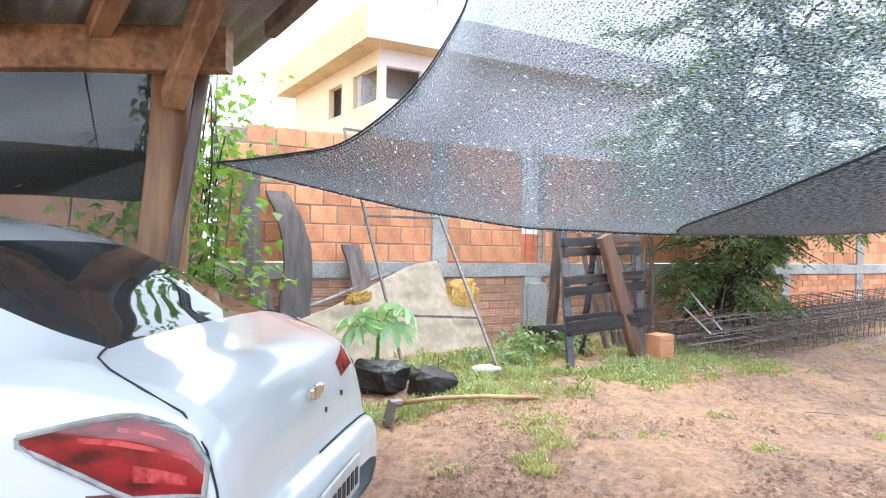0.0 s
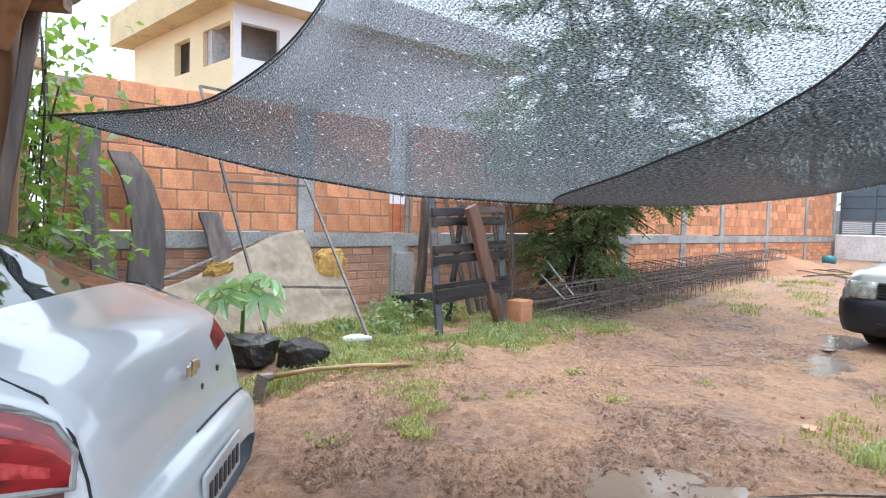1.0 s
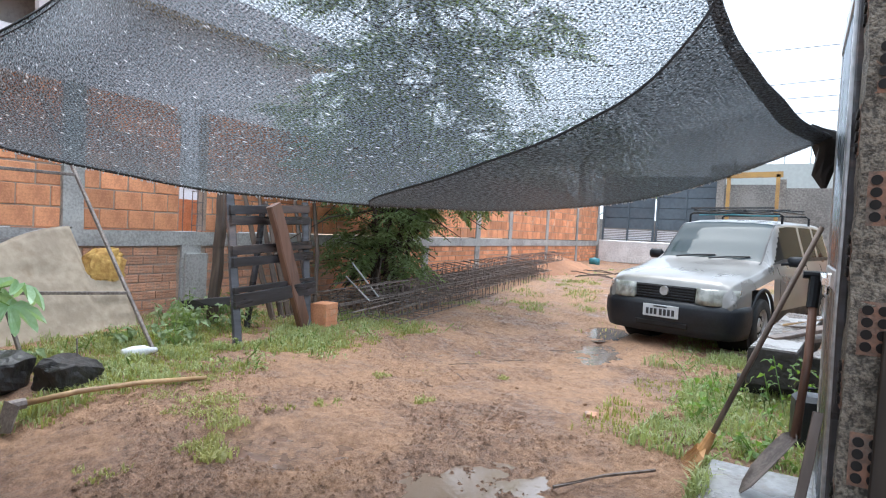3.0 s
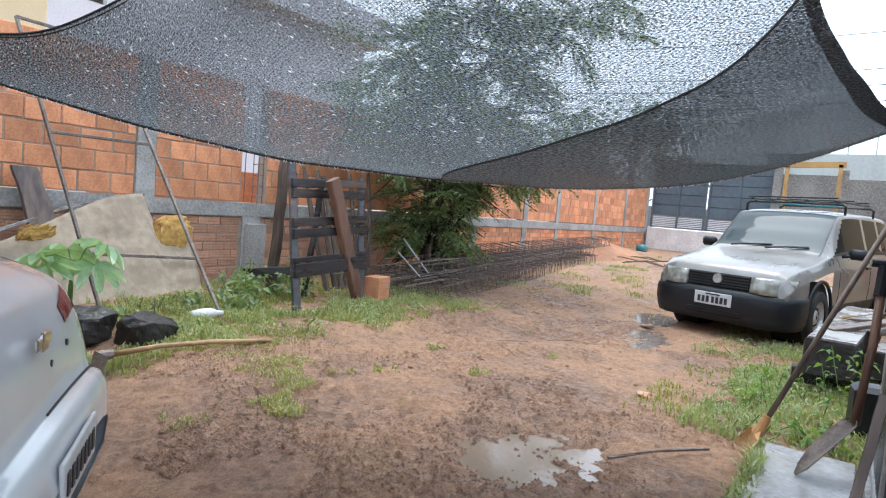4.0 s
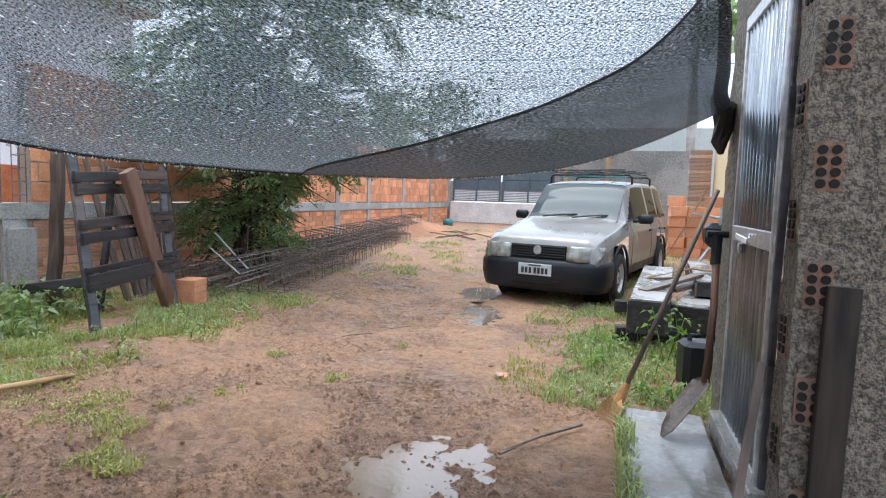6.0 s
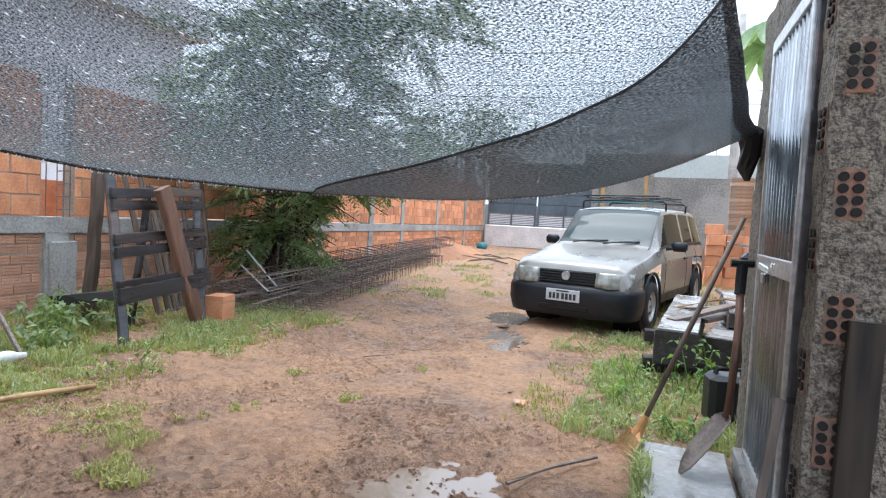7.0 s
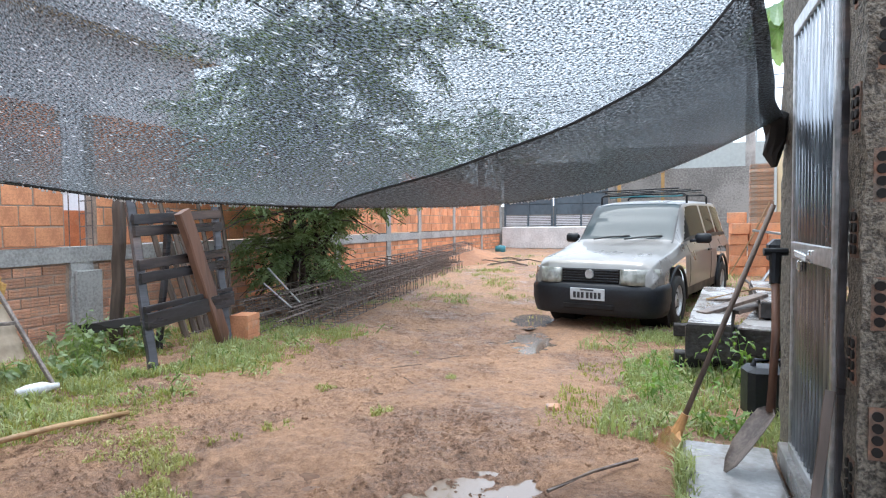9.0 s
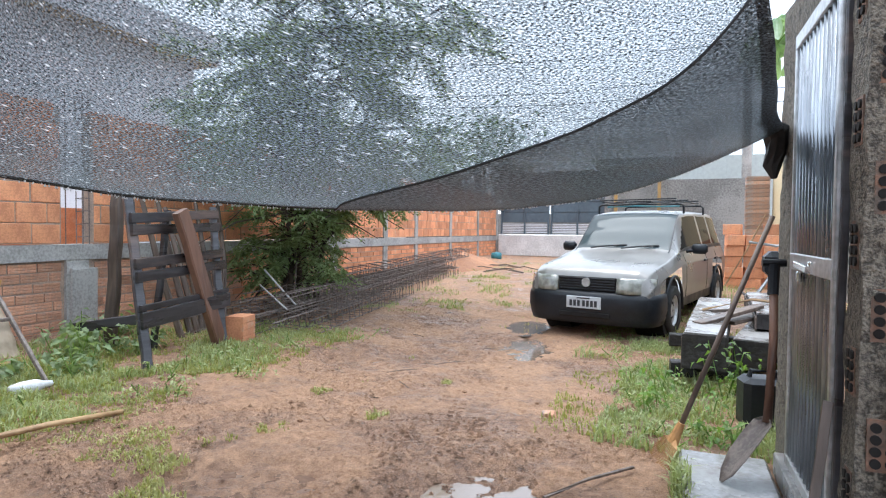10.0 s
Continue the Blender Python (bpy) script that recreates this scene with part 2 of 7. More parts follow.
M["oldwall"] = surface("stained concrete block wall", (0.30, 0.29, 0.27), (0.15, 0.145, 0.135), rough=0.9, grain=20, blotch=0.8,
                       bump=0.3, vary=0.05, stain=(0.09, 0.085, 0.08), stain_at=0.55)
M["wood"] = surface("warm planed wood", (0.43, 0.25, 0.135), (0.25, 0.135, 0.068), rough=0.6, grain=16, blotch=3, bump=0.35,
                    vary=0.1, stretch=(1, 1, 0.12))
M["woodx"] = surface("warm sawn beam", (0.40, 0.225, 0.115), (0.19, 0.10, 0.05), rough=0.65, grain=22, blotch=4, bump=0.35,
                     vary=0.1, stretch=(0.12, 1, 1))
M["oldwood"] = surface("weathered grey-brown wood", (0.17, 0.125, 0.10), (0.075, 0.055, 0.045), rough=0.6, grain=22, blotch=3,
                       bump=0.6, vary=0.2, stretch=(1, 1, 0.1), wet=0.2)
M["plank"] = surface("wet brown plank", (0.17, 0.085, 0.055), (0.085, 0.043, 0.03), rough=0.5, grain=20, blotch=3, bump=0.4, vary=0.1,
                     stretch=(1, 1, 0.1), wet=0.2)
M["darkwood"] = surface("dark wet board", (0.055, 0.052, 0.058), (0.025, 0.023, 0.025), rough=0.45, grain=22, blotch=4, bump=0.5,
                        vary=0.3, stretch=(0.15, 0.15, 1), wet=0.15, stain=(0.13, 0.09, 0.075), stain_at=0.56)
M["char"] = surface("charred wood", (0.035, 0.03, 0.028), (0.014, 0.012, 0.012), rough=0.65, grain=25, blotch=6, bump=1.0, vary=0.2, wet=0.15)
M["palewood"] = surface("pale wet timber face", (0.32, 0.305, 0.29), (0.17, 0.15, 0.14), rough=0.3, grain=25, blotch=4, bump=0.3,
                        vary=0.15, wet=0.15, stain=(0.16, 0.12, 0.09), stain_at=0.58)
M["fibre"] = surface("fibre-cement sheet", (0.42, 0.41, 0.40), (0.28, 0.27, 0.265), rough=0.85, grain=50, blotch=2, bump=0.2, vary=0.05)
M["cream"] = surface("cream painted wall", (0.66, 0.55, 0.34), (0.58, 0.48, 0.29), rough=0.8, grain=20, blotch=0.7, bump=0.05, vary=0,
                     stain=(0.62, 0.52, 0.36), stain_at=0.62)
M["white"] = surface("white painted wall", (0.66, 0.66, 0.69), (0.58, 0.58, 0.61), rough=0.8, grain=20, blotch=0.7, bump=0.05, vary=0)
M["dirtywhite"] = surface("stained parapet paint", (0.56, 0.46, 0.27), (0.44, 0.36, 0.21), rough=0.85, grain=14, blotch=0.9, bump=0.05,
                          vary=0, stain=(0.27, 0.22, 0.14), stain_at=0.56)
M["dusk"] = surface("dim unfinished room", (0.42, 0.41, 0.40), rough=0.9, grain=10, blotch=1, bump=0, vary=0)
M["gate"] = surface("slate-blue painted sheet metal", (0.085, 0.115, 0.14), (0.06, 0.08, 0.10), rough=0.5, grain=10, blotch=0.8, bump=0.05, vary=0.05)
M["steel"] = surface("rusty steel bar", (0.27, 0.225, 0.20), (0.13, 0.105, 0.095), rough=0.6, grain=60, blotch=8, bump=0.3, metal=0.3, vary=0.2)
M["ribbed"] = surface("ribbed aluminium sheet", (0.36, 0.39, 0.43), (0.20, 0.215, 0.24), rough=0.28, grain=30, blotch=3, bump=0.05,
                      metal=0.8, vary=0.2, stretch=(1, 1, 0.2), stain=(0.20, 0.11, 0.06), stain_at=0.60)
M["alu"] = surface("dull aluminium frame", (0.55, 0.55, 0.56), (0.36, 0.36, 0.36), rough=0.4, grain=30, blotch=4, bump=0.05, metal=0.6, vary=0)
M["leaf"] = leaf("leaf green", (0.23, 0.29, 0.15), (0.12, 0.175, 0.085))
M["vine"] = leaf("bright vine leaf", (0.19, 0.29, 0.075), (0.075, 0.14, 0.04))
M["grass"] = leaf("wet grass", (0.37, 0.40, 0.22), (0.21, 0.25, 0.12))
M["tuft"] = leaf("short yard grass", (0.40, 0.38, 0.19), (0.25, 0.25, 0.11))
M["dry"] = leaf("yellowed grass", (0.34, 0.33, 0.12), (0.20, 0.20, 0.075))
M["papaya"] = leaf("pale papaya leaf", (0.33, 0.43, 0.30), (0.20, 0.31, 0.17), 0.7)
M["bark"] = surface("tree bark", (0.10, 0.075, 0.055), (0.05, 0.037, 0.03), rough=0.8, grain=30, blotch=5, bump=0.8, vary=0.1, stretch=(1, 1, 0.2))
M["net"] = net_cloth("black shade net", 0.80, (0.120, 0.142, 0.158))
M["netdense"] = net_cloth("folded black shade net", 1.05, (0.05, 0.054, 0.06))
M["netdark"] = net_cloth("black side net", 1.12, (0.017, 0.021, 0.022), drops=False, least_cover=0.85)
M["netthin"] = net_cloth("single black side net", 0.52, (0.04, 0.046, 0.046), drops=False, least_cover=0.25)
M["netfold"] = net_cloth("doubled shade net", 0.92, (0.088, 0.100, 0.111), drops=False, grain=85)
M["drop"] = glassy("water drop", (0.85, 0.87, 0.88), 0.05, 0.9)
M["rope"] = surface("black cord", (0.02, 0.02, 0.022), rough=0.7, bump=0.3, vary=0)
M["paintw"] = surface("white car paint", (0.56, 0.585, 0.61), (0.53, 0.555, 0.58), rough=0.22, grain=3, blotch=0.8, bump=0, vary=0, coat=0.9)
M["paints"] = surface("silver-grey car paint", (0.275, 0.262, 0.245), (0.235, 0.222, 0.208), rough=0.36, grain=3, blotch=1.5, bump=0, vary=0,
                      metal=0.4, coat=0.45, stain=(0.30, 0.265, 0.235), stain_at=0.60)
M["plastic"] = surface("black plastic", (0.016, 0.018, 0.022), (0.010, 0.011, 0.014), spec=0.35, rough=0.45, grain=50, blotch=4, bump=0.1, vary=0.1)
M["rubber"] = surface("tyre rubber", (0.018, 0.018, 0.018), (0.03, 0.027, 0.024), rough=0.75, grain=40, blotch=5, bump=0.3, vary=0)
M["rim"] = surface("painted steel rim", (0.55, 0.55, 0.55), (0.40, 0.39, 0.38), rough=0.4, grain=20, blotch=5, bump=0, metal=0.5, vary=0)
M["glass"] = glassy("tinted car glass", (0.035, 0.04, 0.043), 0.02, 0.95, 0.62)
M["glassw"] = glassy("windscreen glass", (0.06, 0.078, 0.085), 0.05, 0.95, 0.2)
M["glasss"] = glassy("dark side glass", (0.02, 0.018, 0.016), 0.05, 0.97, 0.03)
M["slab"] = surface("weathered grey slab wood", (0.17, 0.125, 0.105), (0.075, 0.056, 0.050), rough=0.6, grain=18, blotch=3, bump=0.7, vary=0.25, stretch=(1, 1, 0.08), wet=0.2)
M["darkwall"] = surface("black wet board", (0.045, 0.034, 0.026), (0.012, 0.010, 0.009), spec=0.25, rough=0.75, grain=18, blotch=2, bump=0.5, vary=0, stretch=(1, 1, 0.1), wet=0.15)
M["redlens"] = surface("red lamp lens", (0.24, 0.008, 0.012), (0.055, 0.002, 0.004), rough=0.12, grain=14, blotch=9, bump=0.15, vary=0, coat=0.35,
                       stretch=(1, 0.5, 1.6))
M["lensbright"] = surface("bright lamp reflector", (0.50, 0.07, 0.07), (0.24, 0.015, 0.02), rough=0.15, grain=30, blotch=20, bump=0.1, vary=0, coat=0.3)
M["lamprim"] = surface("grey lamp rim", (0.30, 0.30, 0.29), (0.16, 0.16, 0.155), rough=0.35, grain=20, blotch=6, bump=0, vary=0)
M["darklens"] = surface("smoked lamp lens", (0.10, 0.05, 0.05), (0.05, 0.025, 0.025), rough=0.1, grain=9, blotch=6, bump=0.15, vary=0, coat=0.8)
M["clearlens"] = surface("cloudy headlamp lens", (0.32, 0.32, 0.28), (0.15, 0.15, 0.13), rough=0.15, grain=14, blotch=9, bump=0.2, vary=0, coat=0.8)
M["chrome"] = surface("chrome", (0.75, 0.75, 0.75), (0.6, 0.6, 0.6), rough=0.15, bump=0, metal=1.0, vary=0)
M["plate"] = surface("grey number plate", (0.52, 0.53, 0.54), (0.45, 0.46, 0.47), rough=0.4, grain=30, blotch=6, bump=0, vary=0)
M["ink"] = surface("dark lettering", (0.03, 0.03, 0.035), rough=0.5, bump=0, vary=0)
M["matt"] = surface("soiled mattress cloth", (0.45, 0.365, 0.275), (0.34, 0.27, 0.20), rough=0.95, grain=14, blotch=2.2, bump=0.7, vary=0.05,
                    stain=(0.30, 0.22, 0.15), stain_at=0.58)
M["foam"] = surface("yellowed foam", (0.66, 0.42, 0.13), (0.46, 0.25, 0.07), rough=0.95, grain=30, blotch=5, bump=0.9, vary=0.05)
M["bottle"] = surface("white plastic", (0.78, 0.78, 0.78), (0.6, 0.6, 0.6), rough=0.35, bump=0, vary=0)
M["blue"] = surface("teal plastic drum", (0.05, 0.22, 0.26), (0.03, 0.15, 0.18), rough=0.4, bump=0.05, vary=0)
M["yellow"] = surface("ochre painted steel", (0.42, 0.26, 0.08), (0.28, 0.17, 0.06), rough=0.5, bump=0.1, vary=0.05)
M["sand"] = surface("orange sand", (0.46, 0.235, 0.13), (0.29, 0.14, 0.078), rough=0.95, grain=45, blotch=2, bump=0.6, vary=0)
M["bamboo"] = surface("old cane", (0.42, 0.27, 0.13), (0.27, 0.16, 0.075), rough=0.55, grain=25, blotch=4, bump=0.3, vary=0.15)
M["tine"] = surface("orange rake tines", (0.50, 0.27, 0.10), (0.34, 0.17, 0.06), rough=0.5, bump=0.1, vary=0.1)
M["roofmetal"] = surface("pale metal hall cladding", (0.46, 0.50, 0.48), (0.40, 0.43, 0.42), rough=0.5, grain=8, blotch=0.4, bump=0, vary=0.03)
M["cloudhill"] = leaf("far foliage", (0.10, 0.15, 0.07), (0.05, 0.085, 0.04))
water = bpy.data.materials.new("rain water")
water.use_nodes = True
wb = water.node_tree.nodes["Principled BSDF"]
wb.inputs["Base Color"].default_value = (0.20, 0.145, 0.11, 1)
wb.inputs["Roughness"].default_value = 0.06
wb.inputs["Specular IOR Level"].default_value = 0.9
wnz = water.node_tree.nodes.new("ShaderNodeTexNoise")
wnz.inputs["Scale"].default_value = 38
wco = water.node_tree.nodes.new("ShaderNodeTexCoord")
wbp = water.node_tree.nodes.new("ShaderNodeBump")
wbp.inputs["Strength"].default_value, wbp.inputs["Distance"].default_value = 0.08, 0.01
water.node_tree.links.new(wco.outputs["Object"], wnz.inputs["Vector"])
water.node_tree.links.new(wnz.outputs[0], wbp.inputs["Height"])
water.node_tree.links.new(wbp.outputs[0], wb.inputs["Normal"])
M["water"] = water
M["mudwater"] = surface("muddy puddle water", (0.17, 0.105, 0.075), (0.10, 0.06, 0.045), rough=0.22, grain=30, blotch=7, bump=0.12, vary=0, spec=0.5, wet=0.1,
                        stain=(0.30, 0.23, 0.19), stain_at=0.60)


# ---- building helpers ----
def mesh_of(name, bm, material, smooth=False):
    me = bpy.data.meshes.new(name)
    bm.to_mesh(me)
    bm.free()
    for mt in (material if isinstance(material, (list, tuple)) else (material,)):
        me.materials.append(mt)
    if smooth:
        for p in me.polygons:
            p.use_smooth = True
    return me


def part(name, bm, material, parent=None, label="", smooth=False):
    ob = new(name, mesh_of(name, bm, material, smooth))
    if parent:
        ob.parent = parent
    if label:
        tagged(ob, label)
    return ob


def thing(name, label, category, at=None, group=""):
    ob = new(name)
    ob.empty_display_size = 0.1
    if at:
        ob.matrix_basis = at
    return tagged(ob, label, category, group)


def raw(name, verts, faces, material, parent=None, smooth=False):
    me = bpy.data.meshes.new(name)
    me.from_pydata([tuple(v) for v in verts], [], [tuple(f) for f in faces])
    me.materials.append(material)
    if smooth:
        for p in me.polygons:
            p.use_smooth = True
    ob = new(name, me)
    if parent:
        ob.parent = parent
    return ob


def box(bm, c, s, m=None, bevel=0.0, jitter=0.0):
    """A box with centre c and size s, then moved by m."""
    r = bmesh.ops.create_cube(bm, size=1)
    vs = r["verts"]
    bmesh.ops.scale(bm, vec=s, verts=vs)
    if bevel:
        es = list({e for v in vs for e in v.link_edges})
        g = bmesh.ops.bevel(bm, geom=es, offset=bevel, segments=1, affect="EDGES")
        vs = list({v for f in g["faces"] for v in f.verts} | {v for v in vs if v.is_valid})
    if jitter:
        for v in vs:
            v.co += Vector((random.uniform(-1, 1), random.uniform(-1, 1), random.uniform(-1, 1))) * jitter
    bmesh.ops.translate(bm, vec=c, verts=vs)
    if m is not None:
        bmesh.ops.transform(bm, matrix=m, verts=vs)
    return vs


def rod(bm, a, b, r, r2=None, sides=8, caps=True):
    """A round bar from a to b."""
    a, b = Vector(a), Vector(b)
    d = b - a
    g = bmesh.ops.create_cone(bm, cap_ends=caps, segments=sides, radius1=r, radius2=r if r2 is None else r2, depth=d.length)
    bmesh.ops.transform(bm, matrix=Matrix.Translation((a + b) / 2) @ d.to_track_quat("Z", "Y").to_matrix().to_4x4(), verts=g["verts"])
    return g["verts"]


def bar(bm, a, b, w, h, up=(0, 0, 1), bevel=0.0, rough=0.0, cuts=0):
    """A sawn bar from a to b, w wide and h deep; rough adds wander along it."""
    a, b = Vector(a), Vector(b)
    d = b - a
    z = d.normalized()
    x = Vector(up).cross(z)
    x = x.normalized() if x.length > 1e-4 else Vector((1, 0, 0))
    y = z.cross(x)
    rings = []
    for i in range(cuts + 2):
        f = i / (cuts + 1)
        c = a + d * f
        o = Vector((random.uniform(-1, 1), random.uniform(-1, 1), random.uniform(-1, 1))) * rough
        sw, sh = 1 + random.uniform(-1, 1) * rough * 6, 1 + random.uniform(-1, 1) * rough * 6
        e = min(bevel, w / 3, h / 3)
        pts = [(w / 2 - e, h / 2), (-w / 2 + e, h / 2), (-w / 2, h / 2 - e), (-w / 2, -h / 2 + e),
               (-w / 2 + e, -h / 2), (w / 2 - e, -h / 2), (w / 2, -h / 2 + e), (w / 2, h / 2 - e)] if e else \
              [(w / 2, h / 2), (-w / 2, h / 2), (-w / 2, -h / 2), (w / 2, -h / 2)]
        rings.append([bm.verts.new(c + o + x * px * sw + y * py * sh) for px, py in pts])
    for p, q in zip(rings, rings[1:]):
        k = len(p)
        for i in range(k):
            bm.faces.new((p[i], p[(i + 1) % k], q[(i + 1) % k], q[i]))
    bm.faces.new(rings[0][::-1])
    bm.faces.new(rings[-1])


def tube(bm, pts, radii, sides=7):
    """A bent round limb through the points."""
    pts = [Vector(p) for p in pts]
    rings = []
    for i, p in enumerate(pts):
        d = (pts[min(i + 1, len(pts) - 1)] - pts[max(i - 1, 0)]).normalized()
        x = d.orthogonal().normalized()
        y = d.cross(x)
        r = radii[i] if isinstance(radii, (list, tuple)) else radii
        rings.append([bm.verts.new(p + (x * math.cos(a) + y * math.sin(a)) * r) for a in [2 * math.pi * k / sides for k in range(sides)]])
    for p, q in zip(rings, rings[1:]):
        best = min(range(sides), key=lambda s: (p[0].co - q[s].co).length)
        for i in range(sides):
            bm.faces.new((p[i], p[(i + 1) % sides], q[(i + 1 + best) % sides], q[(i + best) % sides]))
    bm.faces.new(rings[0][::-1])
    bm.faces.new(rings[-1])


def smoothstep(a, b, v):
    f = min(1, max(0, (v - a) / (b - a)))
    return f * f * (3 - 2 * f)


PUDDLES = [  # x, y, radius along x, along y, turn
    ("front", -1.27, 2.58, 0.27, 0.33, -0.5), ("muddy", -2.26, 2.44, 0.40, 0.24, 0.5), ("car", -1.84, 6.35, 0.26, 0.62, 0.15),
    ("small", -2.45, 5.5, 0.42, 0.22, 0.35), ("thin", -2.1, 7.6, 0.25, 0.55, 0.1), ("wide", -3.1, 5.0, 0.30, 0.20, 0.6)]


def ground_z(x, y):
    """Height of the yard: level by the door, dipping to the parked saloon, rising to the gate."""
    z = 0.05 * smoothstep(6.5, 8.5, y) + 0.10 * smoothstep(8, 11.5, y) + 0.06 * smoothstep(11, 20, y)
    z -= 0.22 * smoothstep(-1.4, -2.6, x) * smoothstep(2.4, 0.9, y)
    z += 0.05 * smoothstep(-5.0, -6.2, x) * smoothstep(2, 4, y)
    z -= 0.075 * smoothstep(3.0, 5.2, y) * smoothstep(11.5, 8.5, y) * smoothstep(-3.6, -2.6, x) * smoothstep(0.1, -0.5, x)     # worn hollow where cars turn
    return z


def ground_rough(x, y):
    z = ground_z(x, y)
    n1 = noise.noise((x * 0.9, y * 0.9, 0.3)) * 0.018
    n2 = noise.noise((x * 5, y * 5, 1.3)) * 0.014 + noise.noise((x * 11, y * 11, 2.3)) * 0.013
    if -4.2 < x < 0.2 and y < 7:                       # trodden, rutted mud
        n2 += abs(noise.noise((x * 8, y * 8, 5.0))) * -0.030 + 0.008
        n2 += noise.noise((x * 24, y * 24, 4.0)) * 0.008
        n2 -= 0.016 * smoothstep(0.30, 0.50, noise.noise((x * 13, y * 13, 8.0)))          # heel and hoof dents
    z += n1 + n2
    for _, px, py, rx, ry, a in PUDDLES:
        dx, dy = x - px, y - py
        u, v = (dx * math.cos(a) + dy * math.sin(a)) / rx, (-dx * math.sin(a) + dy * math.cos(a)) / ry
        d = math.hypot(u, v)
        if d < 1.7:
            k = smoothstep(1.65, 0.6, d)
            z = z * (1 - k) + (ground_z(px, py) - 0.050 + n2 * 1.3 + n1 * 0.5) * k
    return z


def spaced(a, b, step, far):
    fine = list(np.arange(a, b, step))
    out, s = [], step
    v = b
    while v < far:
        out.append(v)
        s *= 1.35
        v += s
    low, s, v = [], step, a - step
    while v > -far:
        low.append(v)
        s *= 1.35
        v -= s
    return [-far] + low[::-1] + fine + out + [far]


gx, gy = spaced(-6.6, 1.8, 0.034, 600), spaced(1.2, 8.6, 0.030, 600)
gverts = [(x, y, ground_rough(x, y) if abs(x) < 30 and abs(y) < 60 else 0.2) for y in gy for x in gx]
nx = len(gx)
gfaces = [(j * nx + i, j * nx + i + 1, (j + 1) * nx + i + 1, (j + 1) * nx + i) for j in range(len(gy) - 1) for i in range(nx - 1)]
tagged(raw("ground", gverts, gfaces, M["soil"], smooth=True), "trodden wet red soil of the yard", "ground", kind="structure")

for pname, px, py, rx, ry, a in PUDDLES:
    bm = bmesh.new()
    ring = []
    cz = ground_z(px, py) - (0.057 if pname in ("muddy", "wide", "small") else 0.034)
    for k in range(48):
        t = 2 * math.pi * k / 48
        w = 1.22 + 0.1 * noise.noise((math.cos(t) * 2 + px, math.sin(t) * 2, 1))
        u, v = math.cos(t) * rx * w, math.sin(t) * ry * w
        ring.append(bm.verts.new((px + u * math.cos(a) - v * math.sin(a), py + u * math.sin(a) + v * math.cos(a), cz)))
    bm.faces.new(ring)
    tagged(part("puddle", bm, M["mudwater" if pname in ("muddy", "wide") else "water"]), "shallow rain puddle lying on red soil", "puddle", kind="structure")

# ---- brick boundary wall ----
WX = -6.25
GATE_Y = 21.3
COLUMNS = [(3.36, 3.56), (9.85, 10.05), (12.0, 12.2), (13.75, 13.92), (16.25, 16.42), (18.9, 19.05), (21.2, 21.4)]
OPEN = (4.64, 5.00)


def brick_block(lx, ly, lz, grooves=0):
    """A hollow clay brick, scored along its outer face where grooves are given."""
    bm = bmesh.new()
    if not grooves:
        box(bm, (0, 0, 0), (lx, ly, lz), bevel=0.006)
        return bm
    prof = [(-lx / 2, -lz / 2), (lx / 2 - 0.004, -lz / 2), (lx / 2, -lz / 2 + 0.004)]
    for k in range(grooves):
        z = -lz / 2 + lz * (k + 1) / (grooves + 1)
        prof += [(lx / 2, z - 0.004), (lx / 2 - 0.006, z), (lx / 2, z + 0.004)]
    prof += [(lx / 2, lz / 2 - 0.004), (lx / 2 - 0.004, lz / 2), (-lx / 2, lz / 2)]
    ends = [[bm.verts.new((x, y, z)) for x, z in prof] for y in (-ly / 2, ly / 2)]
    for i in range(len(prof)):
        q = (i + 1) % len(prof)
        bm.faces.new((ends[0][i], ends[1][i], ends[1][q], ends[0][q]))
    bm.faces.new(ends[0])
    bm.faces.new(ends[1][::-1])
    bmesh.ops.recalc_face_normals(bm, faces=bm.faces[:])
    return bm


wall = thing("wall_brick", "boundary wall of orange hollow bricks with a concrete bond beam", "wall")
wall["kind"] = "structure"
for a, b in ((0.99, OPEN[0]), (OPEN[1], 21.3)):                         # mortar core above the beam
    bm = bmesh.new()
    box(bm, (WX - 0.075, (a + b) / 2, 1.62), (0.138, b - a, 1.36))
    part("mortar_bed", bm, M["mortar"], wall)
bm = bmesh.new()
box(bm, (WX - 0.075, 11.0, 0.34), (0.138, 20.6, 0.92))
part("mortar_bed", bm, M["mortar"], wall)
bm = bmesh.new()
bar(bm, (WX - 0.07, 0.7, 0.845), (WX - 0.07, GATE_Y, 0.845), 0.21, 0.16, cuts=40, rough=0.004)
part("bond_beam", bm, M["concrete"], wall)
for a, b in COLUMNS:
    bm = bmesh.new()
    bar(bm, (WX - 0.07, (a + b) / 2, 0.0 if a > 5 else 0.9), (WX - 0.07, (a + b) / 2, 2.36), b - a, 0.185, up=(1, 0, 0), cuts=12, rough=0.004)
    part("concrete_post", bm, M["concrete"], wall)
bm = bmesh.new()
bar(bm, (WX - 0.07, 4.80, -0.05), (WX - 0.07, 4.80, 0.77), 0.26, 0.19, up=(1, 0, 0), cuts=6, rough=0.006)
part("concrete_post", bm, M["concrete"], wall)
bm = bmesh.new()
box(bm, (WX + 0.045, 4.85, 0.37), (0.05, 0.30, 0.62), bevel=0.01, jitter=0.006)
part("concrete_footing", bm, M["concrete"], wall)
